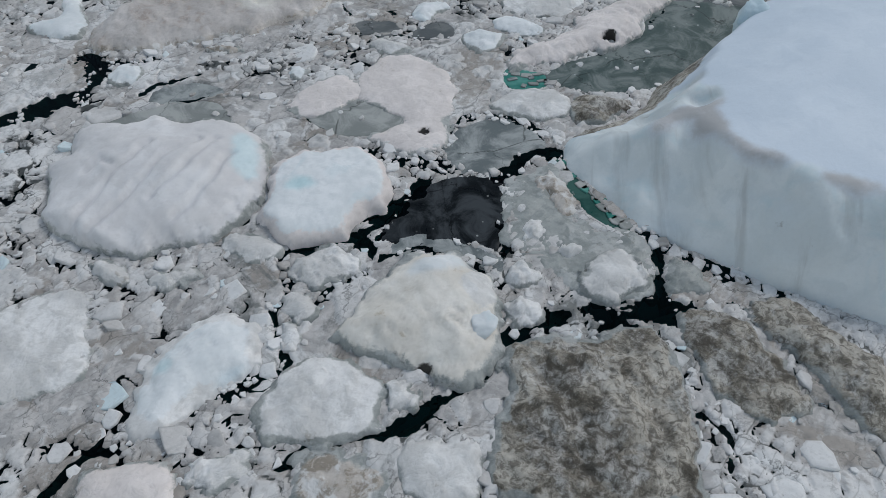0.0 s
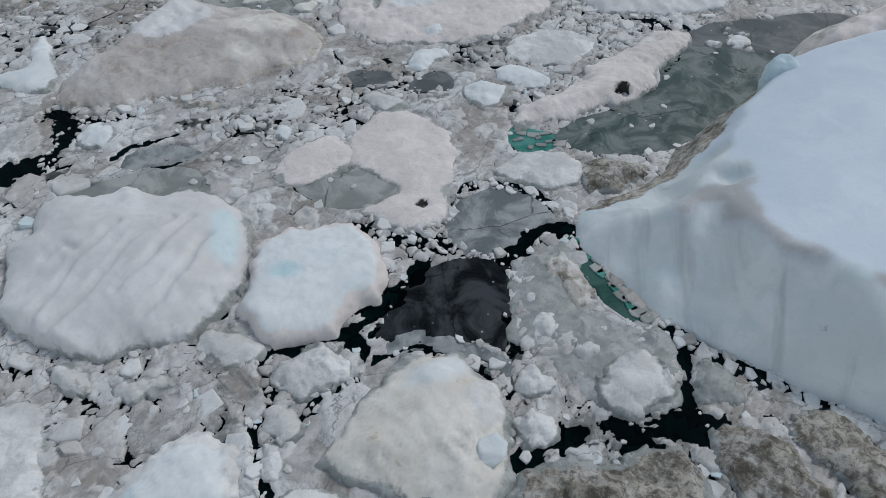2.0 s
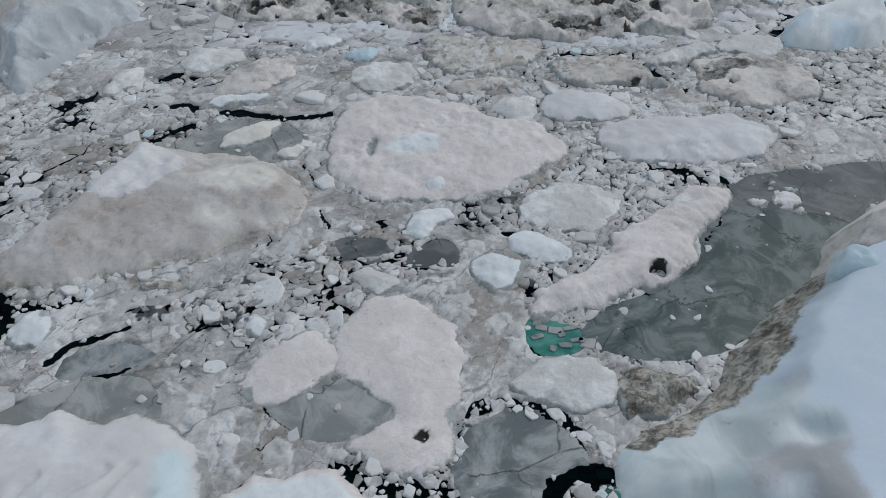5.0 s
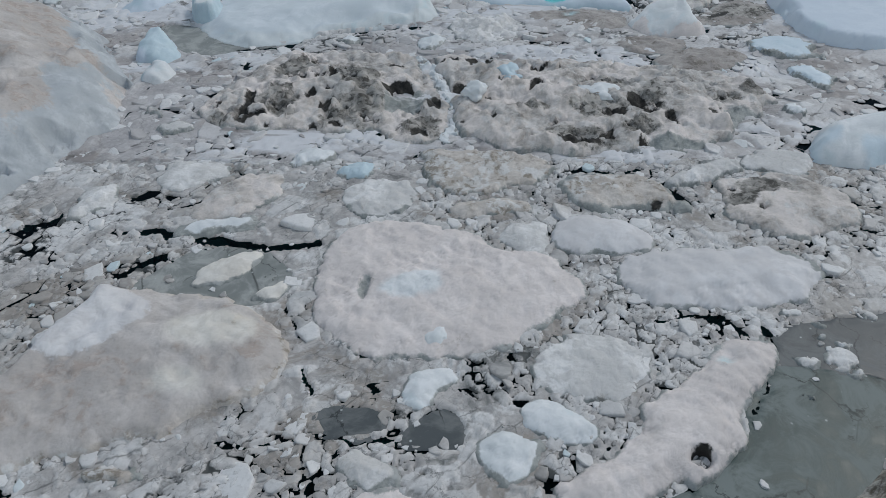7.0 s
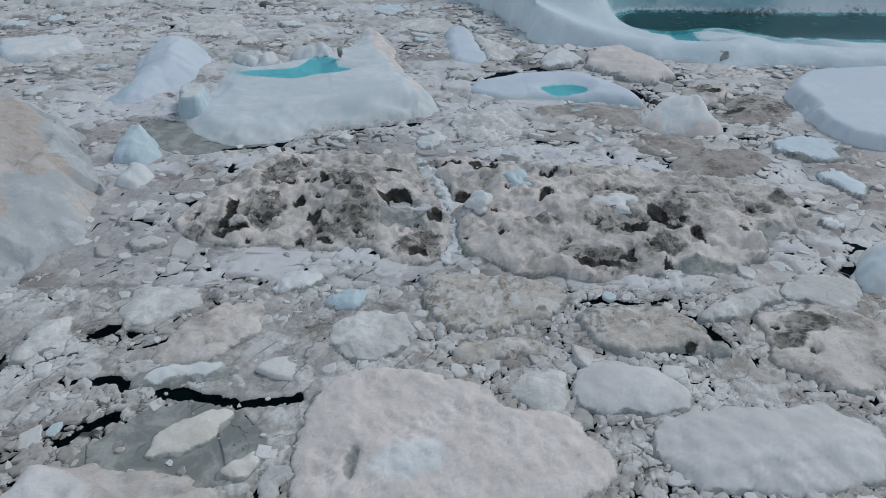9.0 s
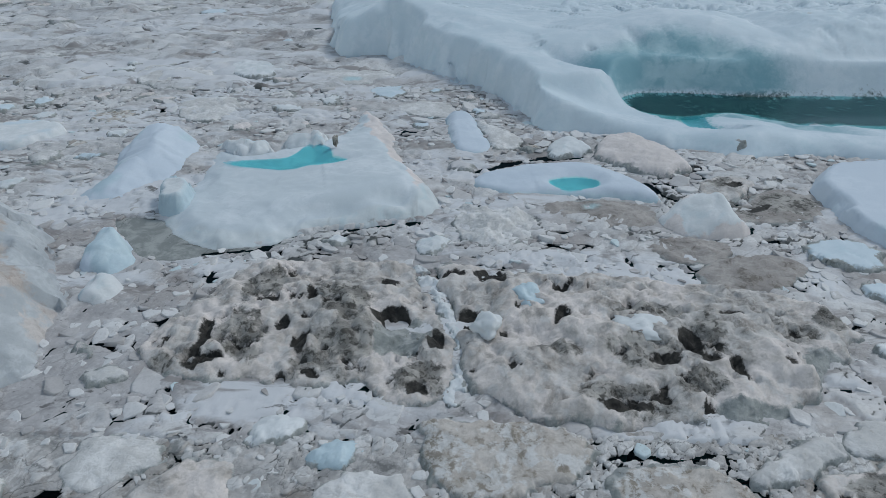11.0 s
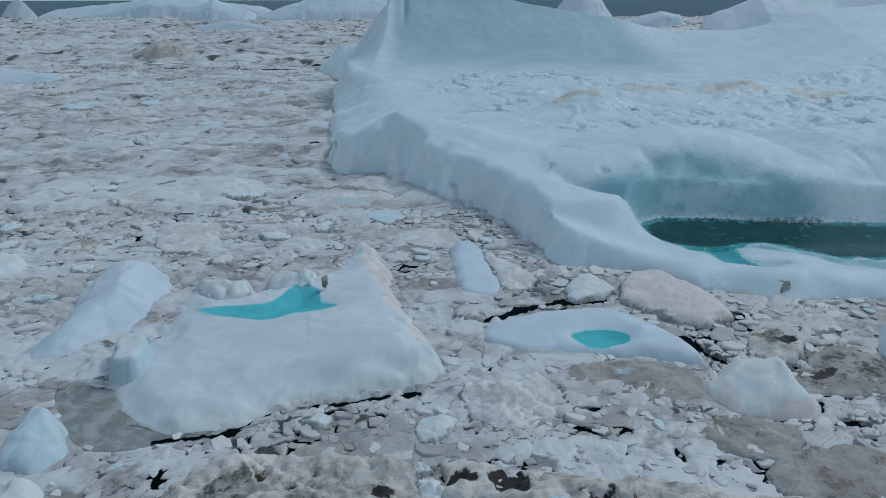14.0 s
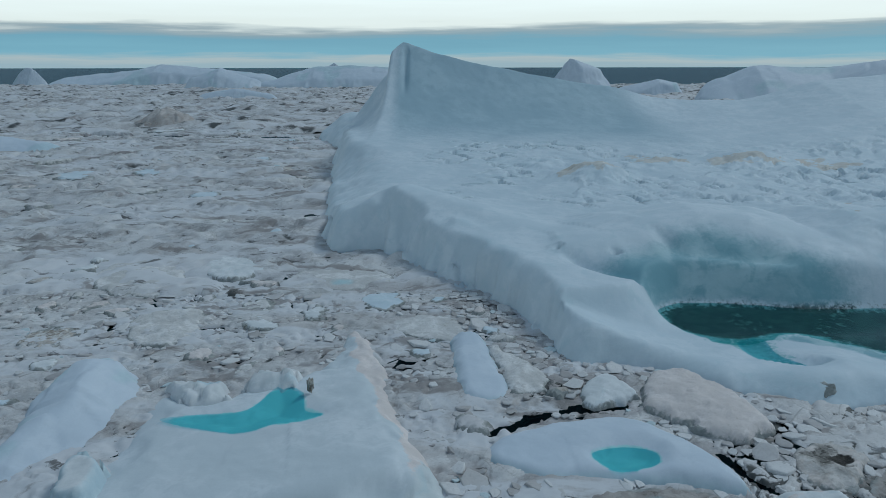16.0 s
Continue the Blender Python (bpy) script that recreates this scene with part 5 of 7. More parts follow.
wet_spot(-14.5, 81.6, 3.0, 1.0, 0.8)
wet_spot(-253.7, 681.2, 27.3, 47.5)
wet_spot(-248.0, 423.3, 8.1, 20.9)
wet_spot(-69.4, 162.1, 3.5, 1.5)
wet_spot(-115.7, 218.6, 2.9, 3.5)
wet_spot(-66.2, 165.4, 2.9, 2.0)
wet_spot(-35.0, 174.6, 2.4, 1.9)
wet_spot(-67.2, 150.7, 3.6, 1.9)
wet_spot(-32.9, 144.2, 2.2, 1.4)
wet_spot(-90.1, 229.8, 6.3, 4.0)
wet_spot(-43.8, 110.8, 1.7, 1.0)
wet_spot(-47.0, 117.6, 2.4, 1.2)
wet_spot(-35.0, 89.1, 2.2, 1.9, 0.55)
wet_spot(-38.9, 97.6, 2.1, 1.6, 0.50)
wet_spot(-32.2, 90.1, 1.4, 0.9, 0.50)
wet_spot(-41.5, 104.5, 3.4, 1.4, 0.40)
wet_spot(19.6, 92.7, 1.6, 2.6)
wet_spot(25.1, 99.1, 2.4, 1.2)
wet_spot(25.8, 90.4, 2.0, 1.0)
wet_spot(28.2, 87.6, 2.6, 1.0)
wet_spot(31.0, 96.4, 3.0, 1.2, 0.8)
wet_spot(-21.3, 31.4, 0.9, 0.9)
wet_spot(-11.7, 35.3, 2.2, 1.4)
wet_spot(-17.9, 50.8, 1.6, 1)
wet_spot(-26.3, 53.0, 2.2, 1)
wet_spot(-26.6, 45.7, 3, 1)
wet_spot(-23.5, 36.7, 1.2, 1.2)
wet_spot(-14.8, 35.5, 1.5, 0.6)
wet_spot(-20.2, 57.5, 1.6, 1)
wet_spot(-25.7, 54.6, 1.6, 0.9)
wet_spot(-18.6, 50.5, 1.6, 0.8)
wet_spot(-47.3, 97.5, 3.5, 1.6)
wet_spot(-51.3, 108.9, 2.5, 1.2)
wet_spot(22.3, 95.9, 3, 3)
wet_spot(5.4, 106.7, 3.5, 2)
wet_spot(30.7, 92.4, 3.5, 2)
wet_spot(25.1, 92.4, 2.5, 1.2)
wet_spot(-0.9, 78.7, 3, 0.8)
wet_spot(1.6, 79.2, 2.6, 0.9)
wet_spot(-55.3, 120.2, 5, 2)
wet_spot(-65.6, 167.4, 4, 2)
wet_spot(-29.0, 128.5, 4, 1.6)
wet_spot(-69.1, 156.3, 3, 1.6)
wet_spot(30.2, 91.8, 5, 3)
wet_spot(17.4, 79.7, 2.5, 1.2)
wet_spot(-26.2, 51.8, 2.5, 1.2)
wet_spot(-20.4, 57.6, 1.4, 0.8)
wet_spot(-25.6, 54.4, 1.3, 0.8)
wet_spot(-20.5, 57.7, 1.6, 0.8)
wet_spot(-18.7, 50.5, 1.8, 0.8)
wet_spot(20.5, 96.6, 2, 1)
wet_spot(6.6, 105.1, 3, 1.6)

# ---- thin ice sheets ----
pan("ice_sheet", [(-0, 26.9), (0.4, 29), (1.9, 30.1), (3.5, 30.2), (5, 29.1), (5.4, 27.9), (3.6, 26.7), (2.7, 25.8), (1.2, 26)], "smooth grey sheet of thin ice between floes", M_PAN)
pan("ice_sheet", [(-2.7, 22), (-0.9, 24.8), (1.2, 25.5), (2.7, 24.8), (2.7, 22), (2.5, 20.5), (0.9, 20.9), (-1.3, 21), (-2.7, 20.9)], "black glassy sheet of new ice on open water", M_BLACKPAN)
pan("ice_sheet", [(-2.4, 20.8), (-0.8, 21.2), (0.9, 20.9), (2.5, 20), (2.6, 19.3), (1.2, 20), (-0.7, 20.3), (-2.2, 20.4)], "narrow grey rim of thin ice", M_PAN, z=0.06)
pan("ice_sheet", [(-8.3, 30.5), (-6.4, 31.4), (-5.2, 32.5), (-3.5, 31.9), (-2.6, 30), (-4.5, 28.8), (-6.5, 29)], "grey frozen melt pond beside old snow", M_PONDPAN)
pan("ice_sheet", [(6, 34.2), (7.7, 36), (10.6, 37.3), (12.8, 39.3), (13.4, 41.3), (15.5, 43.3), (20, 42.8), (21.7, 41.2), (18.5, 38.4), (16.9, 36.2), (14.6, 34.6), (11.7, 33.1), (8.3, 32.8)], "grey-green sheet of thin ice with white specks", M_GREENPAN)
pan("ice_sheet", [(15.6, 43.6), (17.3, 45.9), (21.4, 46.7), (24.5, 47.3), (27.3, 46.7), (25.9, 42.7), (23.5, 43.3), (21.7, 41.2), (20, 42.8)], "dark grey cracked sheet of thin ice", M_DARKPAN)
pan("ice_sheet", [(-6.2, 40.6), (-3.9, 40.7), (-3.2, 39.6), (-5, 39.3), (-6, 39.6)], "small dark sheet of thin ice", M_DARKPAN)
pan("ice_sheet", [(-2.5, 39.1), (-1.3, 40.6), (0, 40.4), (0.2, 38.7), (-1.2, 38.7)], "small dark sheet of thin ice", M_DARKPAN)
pan("ice_sheet", [(-18.3, 48.4), (-16.9, 50.8), (-15.2, 52.2), (-12, 52.2), (-10.2, 50.9), (-9.2, 49.2), (-10, 47.7), (-12.2, 47.3), (-15, 47.3)], "grey frozen pond among the floes", M_PONDPAN)
pan("ice_sheet", [(-30.5, 87.4), (-26.3, 87.4), (-20.7, 84), (-15.7, 83), (-11.3, 85.4), (-9.3, 85.8), (-13.6, 83.7), (-16.2, 82.2), (-19.6, 81.3), (-22.9, 80.4), (-26.1, 81.5)], "grey-green thin ice along an iceberg", M_PONDPAN)
pan("ice_sheet", [(-17.8, 32.8), (-15.9, 33.7), (-14.1, 33.3), (-13.8, 32.6), (-15.8, 31.9), (-17.7, 31.7)], "grey sheet of thin ice with a crack", M_PAN)
pan("ice_sheet", [(-20.8, 29.6), (-19.1, 30.6), (-16.3, 31.6), (-14.1, 31.8), (-12.6, 30.2), (-12.8, 29.3), (-16, 29.3), (-19, 29.1)], "grey wet ice behind a large floe", M_PONDPAN)
pan("ice_sheet", [(3.6, 35.1), (5.8, 34.7), (6.2, 34), (5.6, 33.2), (3.7, 33.1)], "bright green drowned ice beside a long floe", M_TEALPAN)
pan("ice_sheet", [(5.9, 26.8), (6.7, 26.1), (7.8, 23.4), (9, 22.1), (8.5, 21.7), (7.1, 22.9), (6.3, 24.8)], "green drowned ice along the iceberg's foot", M_TEALDEEP)

# broken plates of drowned ice: along the iceberg's foot, and in the green water beside the long floe
rng_plates = random.Random(77)


def ice_plate(x, y, half_long, half_wide, turn, mat, label, group):
    """A thin angular plate with a bevelled upper edge."""
    bm = bmesh.new()
    ring = []
    for u, v in ((-1, -1), (0.1, -1.15), (1, -0.9), (1.1, 0.2), (0.9, 1), (-0.2, 1.1), (-1.1, 0.8)):
        u, v = u * half_long * rng_plates.uniform(0.85, 1.1), v * half_wide * rng_plates.uniform(0.85, 1.1)
        ring.append((u * math.cos(turn) - v * math.sin(turn), u * math.sin(turn) + v * math.cos(turn)))
    low = [bm.verts.new((u, v, 0.0)) for u, v in ring]
    mid = [bm.verts.new((u, v, 0.05)) for u, v in ring]
    top = [bm.verts.new((0.9 * u, 0.9 * v, 0.075)) for u, v in ring]
    for a, b in ((low, mid), (mid, top)):
        for n in range(len(ring)):
            m = (n + 1) % len(ring)
            bm.faces.new((a[n], a[m], b[m], b[n]))
    bm.faces.new(top)
    me = bpy.data.meshes.new("ice_plate")
    bm.to_mesh(me)
    bm.free()
    me.materials.append(mat)
    ob = new("ice_plate", me)
    ob.location = (x, y, 0.04)
    return tagged(ob, label, "ice plate", group)


for i in range(15):
    s0 = i / 15
    px, py = 6.15 + 2.75 * s0 ** 0.9 + rng_plates.uniform(-0.1, 0.25), 26.5 - 4.7 * s0 + rng_plates.uniform(-0.05, 0.1)
    ice_plate(px, py, rng_plates.uniform(0.20, 0.32), rng_plates.uniform(0.26, 0.44), math.atan2(-4.7, 2.75) + rng_plates.uniform(-0.15, 0.15),
              M_PONDPAN if i % 3 else M_TEALPAN, "small green-grey plate of drowned ice beside the iceberg", "broken plates along the iceberg")
for i in range(9):
    ice_plate(4.0 + 0.24 * i + rng_plates.uniform(-0.1, 0.1), 34.1 + 0.75 * math.sin(2.3 * i) * (1 - 0.05 * i), rng_plates.uniform(0.14, 0.34), rng_plates.uniform(0.10, 0.22), rng_plates.uniform(-0.5, 0.5),
              M_PONDPAN if i % 4 else M_PAN, "small pale plate of ice in bright green melt water", "plates in the green water")

# ---- floes ----
floe("ice_floe", [(-19.6, 21.6), (-21, 25.6), (-20.5, 28.7), (-18.3, 29.7), (-15, 29.7), (-12.3, 29.3), (-10.3, 27.7), (-9.5, 25.9), (-9.7, 23.8), (-10.8, 21.8), (-12.2, 20.5), (-14.7, 20), (-17.6, 20.3)], "large pale floe with long curved grooves", "old", chip=0.15, rim=0.14, h=1.0, crown=0.7, edge=1.6, lump=0.1, size=3.0, form=grooved, cell=0.15, marks=[(-10.8, 26.3, 0.7, 2.4, 0.25, "pale", 0.0)])
floe("ice_floe", [(-9, 26.4), (-7.1, 27), (-4.7, 27.3), (-3, 25.3), (-2.6, 24.1), (-3.9, 22.3), (-4.9, 21.1), (-6.7, 20.6), (-8.6, 21.1), (-9.4, 22.2), (-9.1, 23.8)], "clean white floe with a pale blue melt patch", "snow", chip=0.15, h=0.8, crown=0.15, edge=0.9, rim=0.5, wet="pink", cell=0.15, marks=[(-7.4, 24.1, 0.9, 0.5, 0.1, "aqua", 0.06)])
floe("ice_floe", [(-4.7, 15.6), (-3.6, 17.3), (-2.5, 19.2), (-0.7, 20.2), (0.9, 19.8), (2.3, 18.6), (2.5, 17), (2.6, 15.3), (2, 13.9), (0.9, 13), (-0.7, 13.5), (-2.1, 13.8), (-3.8, 14.5)], "broad cream-white floe with tan stains and a rounded top", "ivory", h=0.7, crown=0.7, edge=1.6, lump=0.14, rim=0.35, cell=0.15, marks=[(-0.4, 18.9, 1.5, 0.9, 0.3, "snow", -0.1), (1.6, 17.6, 0.9, 1.2, 0, "grey", -0.05), (-0.8, 13.7, 0.6, 0.35, 0, "mud", 0.1)])
floe("ice_floe", [(-7.5, 11.6), (-7.1, 12.9), (-6.2, 14), (-4.6, 14.5), (-3.3, 13.9), (-2.3, 12.9), (-2.1, 11.9), (-2.7, 11), (-4.3, 10.5), (-6, 10.5), (-7, 10.9)], "low granular grey floe in the pack", "grey", h=0.35, crown=0.2, edge=0.7, rim=0.3, cell=0.15)
floe("ice_floe", [(-2.3, 13.2), (-1.5, 13.4), (-0.8, 12.9), (-0.9, 12.2), (-1.6, 11.9), (-2.2, 12.3)], "small rounded white floe in the pack", "grey", rim=0.14, h=0.4, crown=0.15, edge=0.4, cell=0.12)
floe("ice_floe", [(-12.2, 11), (-12.3, 12.7), (-12.1, 14.3), (-11.1, 15.7), (-9.6, 16.7), (-8, 16), (-7.6, 14.9), (-7.9, 13.7), (-9.1, 12.8), (-10, 11.7), (-10.8, 10.7), (-11.8, 10.5)], "white floe with pale blue melt hollows", "snow", h=0.55, crown=0.3, edge=0.9, rim=0.6, wet="grey", cell=0.15, marks=[(-11.5, 13.6, 0.5, 0.4, 0, "aqua", 0.08), (-8.6, 13.3, 1.1, 0.3, 0.7, "blue", 0.0)])
floe("ice_floe", [(-21.2, 16.5), (-19.7, 16.7), (-17.8, 17.6), (-16.4, 18), (-15.6, 16.3), (-14.8, 13.7), (-15.6, 12.7), (-17.5, 11.9), (-19.1, 12.4)], "flat crusted white floe in the pack", "grey", rim=0.14, h=0.35, crown=0.1, cell=0.18)
floe("ice_floe", [(-7.2, 17), (-7, 17.7), (-6.1, 17.7), (-5.4, 17), (-5.5, 16.3), (-6.2, 16), (-7, 16.4)], "small round white floe in the pack", "grey", rim=0.14, h=0.4, crown=0.15, edge=0.4, cell=0.1)
floe("ice_floe", [(-7.2, 19.6), (-6.6, 20.1), (-5.3, 20.5), (-4.3, 20), (-3.8, 19.1), (-4.6, 18.5), (-5.5, 17.8), (-6.5, 18.1), (-7.1, 18.8)], "rough rounded white floe in the pack", "grey", h=0.45, crown=0.2, edge=0.5, lump=0.2, size=0.8, rim=0.15, cell=0.1)
floe("ice_floe", [(-7.1, 16), (-6.4, 16.1), (-6.1, 15.4), (-6.3, 14.7), (-6.9, 15)], "small oval grey-white floe in the pack", "grey", rim=0.14, h=0.3, crown=0.1, edge=0.35, cell=0.1)
floe("ice_floe", [(2.8, 14.8), (3.5, 15.3), (6.4, 15.6), (8.9, 15.9), (9.8, 15.1), (9.9, 13.8), (9.7, 11.8), (9.4, 9.8), (9.2, 8.4), (6, 8), (2.1, 8.3), (2.1, 10.8), (2.5, 12.7)], "dark brown floe covered in rock flour", "dirt", h=0.55, crown=0.3, edge=0.8, lump=0.5, size=1.4, rim=0.3, cell=0.13)
floe("ice_floe", [(10.1, 16.2), (11.3, 17), (12.9, 16.9), (13.5, 15.4), (14.2, 14.1), (14.5, 12.3), (13.1, 11.9), (11.9, 12.1), (11, 13), (10.3, 14.8)], "brown silty floe with snow patches", "dirt", h=0.45, crown=0.2, lump=0.3, rim=0.2, cell=0.15)
floe("ice_floe", [(13.6, 17.5), (15.4, 17.6), (16.3, 16.6), (17.2, 15.2), (18.5, 13.9), (17.1, 10.8), (15.9, 12.4), (15.2, 13.6), (14.1, 15.2), (13.5, 16.3)], "dark rock-flour floe in the pack", "dirt", rim=0.14, h=0.5, crown=0.3, lump=0.4, cell=0.15)
floe("ice_floe", [(-13.5, 8.7), (-13, 9.5), (-11.4, 9.9), (-10.1, 9.8), (-9.6, 8.7), (-9.5, 7.6), (-12.5, 7.5)], "pale tan rounded floe in the pack", "pink", rim=0.15, h=0.5, crown=0.2)
floe("ice_floe", [(-9.7, 9.4), (-8.7, 10.1), (-7.3, 10.3), (-7, 9.6), (-7.3, 8.9), (-8.7, 8.6)], "small crusted white floe in the pack", "grey", rim=0.14, h=0.4, crown=0.1, lump=0.2, size=0.7, cell=0.12)
floe("ice_floe", [(-5.7, 9), (-5.1, 10.3), (-3, 10.4), (-1.9, 10.1), (-1.6, 8.9), (-2.7, 7.9), (-4.7, 7.8)], "low tan-grey floe in the pack", "tan", h=0.25, crown=0.1, rim=0.4)
floe("ice_floe", [(-1.6, 9.3), (-1.5, 10.6), (0, 10.9), (1.5, 10.7), (1.7, 9.3), (0.9, 8.3), (-0.7, 8.3)], "rough white floe in the pack", "grey", rim=0.14, h=0.4, crown=0.15, lump=0.2, cell=0.15)
floe("ice_floe", [(2.7, 22.3), (3.2, 24.7), (4.5, 25.9), (5.9, 26.2), (6.6, 23.5), (7.6, 22.1), (8.9, 21.9), (9.8, 20.8), (9.5, 18.5), (7.9, 17.4), (6.2, 17.8), (4.6, 19.1), (3.2, 20.4)], "low grey slab with snow lumps frozen on it", "wet", rim=0.14, h=0.18, crown=0.05, edge=0.5, lump=0.1, size=0.8, cell=0.12)
floe("ice_floe", [(6.1, 19), (7.3, 20.3), (8.6, 20.4), (9.4, 18.8), (9, 17.9), (7.4, 17.4), (6.3, 17.9)], "domed white floe in the pack", "grey", h=0.55, crown=0.25, edge=0.7, rim=0.2, cell=0.12)
floe("ice_floe", [(3.6, 21.4), (4.1, 22.2), (4.8, 22), (4.7, 21.2), (4, 20.9)], "small white snow lump on a grey slab", "grey", h=0.3, edge=0.4, cell=0.09, wobble=0.1, base=0.1)
floe("ice_floe", [(5.4, 20.3), (6, 20.9), (6.7, 20.6), (6.5, 20), (5.8, 19.8)], "small white snow lump on a grey slab", "grey", h=0.3, edge=0.4, cell=0.09, wobble=0.1, base=0.1)
floe("ice_floe", [(4.7, 25), (5.5, 25.9), (6.2, 24.6), (6.6, 23), (5.5, 22.4), (5.1, 23.8)], "brown silty lump of ice on a grey slab", "tan", h=0.3, edge=0.5, lump=0.3, size=0.5, cell=0.1, base=0.1)
floe("ice_floe", [(10.2, 19.4), (11.1, 19.9), (11.9, 19.1), (11.8, 18.1), (10.9, 17.8), (10.1, 18.1)], "grey block of ice beside the iceberg", "wet", rim=0.14, h=0.35, edge=0.4, lump=0.2, size=0.6, cell=0.1)
floe("ice_floe", [(2.9, 19), (3.5, 19.7), (4.4, 19.2), (4.5, 18.4), (3.7, 18.1), (3, 18.4)], "rough white block of ice", "grey", rim=0.14, h=0.4, edge=0.4, lump=0.3, size=0.6, cell=0.1)
floe("ice_floe", [(2.6, 17.1), (3.7, 17.6), (4.5, 17), (4.1, 16.2), (3, 16.2)], "rough white block of ice", "grey", rim=0.14, h=0.35, edge=0.4, lump=0.3, size=0.6, cell=0.1)
floe("ice_floe", [(-10.9, 21), (-9.9, 21.3), (-7.8, 20.7), (-7.9, 19.8), (-9.2, 19.4), (-10.4, 19.9)], "smooth low white floe in the pack", "grey", rim=0.14, chip=0.15, h=0.3, edge=0.5, cell=0.12)
floe("ice_floe", [(-13.8, 18.4), (-13.1, 19), (-11.6, 19.2), (-11.1, 18.6), (-12.3, 17.9), (-13.3, 17.8)], "broken white floe in the pack", "grey", rim=0.14, h=0.35, edge=0.5, lump=0.25, size=0.7, cell=0.12)
floe("ice_floe", [(-16.9, 19.2), (-16, 19.5), (-14.5, 18.7), (-14.4, 18), (-15.8, 18.2)], "broken white floe in the pack", "grey", rim=0.14, h=0.35, edge=0.5, lump=0.25, size=0.7, cell=0.12)
floe("ice_floe", [(-5.4, 34.5), (-4.1, 36.3), (-2, 36.5), (-0.1, 34.8), (0.6, 32.2), (0.3, 30.1), (-0, 28.1), (-1.6, 27.2), (-3.5, 27.8), (-4.5, 28.6), (-2.8, 29.9), (-3.8, 31.4), (-5.2, 32.2)], "smooth warm-white floe shaped like a lobe", "pink", chip=0.15, h=0.3, crown=0.15, edge=0.6, lump=0.06, rim=0.15, cell=0.15, marks=[(-1.3, 28.9, 0.42, 0.28, 0, "mud", 0.2)])
floe("ice_floe", [(-9.5, 31.9), (-8.1, 33.9), (-6.3, 34.5), (-5.2, 32.8), (-6.4, 31.1), (-8.3, 30.3), (-9.2, 30.9)], "smooth warm-white floe in the pack", "pink", rim=0.14, chip=0.15, h=0.3, crown=0.1, edge=0.6, lump=0.06, cell=0.15)
# the mud mark here paints the darkness inside the melt hole
floe("ice_floe", [(3.9, 35.1), (3.9, 36.5), (5.2, 37.6), (7.1, 38.5), (8.7, 40.9), (11.7, 43.2), (13.8, 45), (15.6, 45.1), (15.5, 43.4), (14.5, 42.1), (13, 40.6), (12.4, 38.7), (10.9, 37.4), (8.6, 36.5), (7.1, 35.9), (5.3, 35.3)], "long warm-white floe with a dark hole", "pink", rim=0.14, h=0.6, crown=0.3, edge=1.0, lump=0.15, form=holed, cell=0.15, marks=[(10.3, 38.1, 0.55, 0.42, 0, "mud", 0.0), (13.1, 43.4, 0.5, 0.4, 0, "aqua", 0.1)])
floe("ice_floe", [(18.4, 46.9), (18.2, 47.2), (17.6, 47.2), (17.0, 47.1), (17.2, 46.7), (17.5, 46.6), (18.1, 46.6)], "small white lump frozen into thin dark ice", "grey", h=0.22, crown=0.08, edge=0.35, lump=0.08, size=0.6, rim=0.1, cell=0.1, wobble=0.12)
floe("ice_floe", [(19.3, 46.0), (19.0, 46.2), (18.7, 46.3), (18.4, 46.2), (18.5, 45.9), (18.7, 45.7), (19.0, 45.7)], "small white lump frozen into thin dark ice", "grey", h=0.22, crown=0.08, edge=0.35, lump=0.08, size=0.6, rim=0.1, cell=0.1, wobble=0.12)
floe("ice_floe", [(17.9, 43.6), (17.5, 43.9), (16.9, 44.0), (16.5, 43.8), (16.5, 43.5), (16.9, 43.2), (17.5, 43.2)], "small white lump frozen into thin dark ice", "grey", h=0.22, crown=0.08, edge=0.35, lump=0.08, size=0.6, rim=0.1, cell=0.1, wobble=0.12)
floe("ice_floe", [(19.7, 43.8), (19.4, 44.4), (18.7, 44.6), (18.3, 44.1), (18.1, 43.5), (18.7, 43.0), (19.4, 43.2)], "small white lump frozen into thin dark ice", "grey", h=0.22, crown=0.08, edge=0.35, lump=0.08, size=0.6, rim=0.1, cell=0.1, wobble=0.12)
floe("ice_floe", [(19.7, 42.9), (19.6, 43.2), (19.2, 43.2), (19.0, 43.0), (18.9, 42.8), (19.2, 42.6), (19.6, 42.7)], "small white lump frozen into thin dark ice", "grey", h=0.22, crown=0.08, edge=0.35, lump=0.08, size=0.6, rim=0.1, cell=0.1, wobble=0.12)
floe("ice_floe", [(16.7, 41.4), (16.7, 41.6), (16.3, 41.6), (16.0, 41.5), (16.0, 41.3), (16.3, 41.2), (16.7, 41.3)], "small white lump frozen into thin dark ice", "grey", h=0.22, crown=0.08, edge=0.35, lump=0.08, size=0.6, rim=0.1, cell=0.1, wobble=0.12)
floe("ice_floe", [(20.1, 44.7), (19.9, 44.9), (19.5, 44.9), (19.1, 44.8), (19.2, 44.6), (19.5, 44.4), (19.9, 44.5)], "small white lump frozen into thin dark ice", "grey", h=0.22, crown=0.08, edge=0.35, lump=0.08, size=0.6, rim=0.1, cell=0.1, wobble=0.12)
floe("ice_floe", [(18.8, 45.3), (18.7, 45.4), (18.6, 45.5), (18.4, 45.4), (18.4, 45.2), (18.5, 45.1), (18.7, 45.1)], "small white lump frozen into thin dark ice", "grey", h=0.22, crown=0.08, edge=0.35, lump=0.08, size=0.6, rim=0.1, cell=0.1, wobble=0.12)
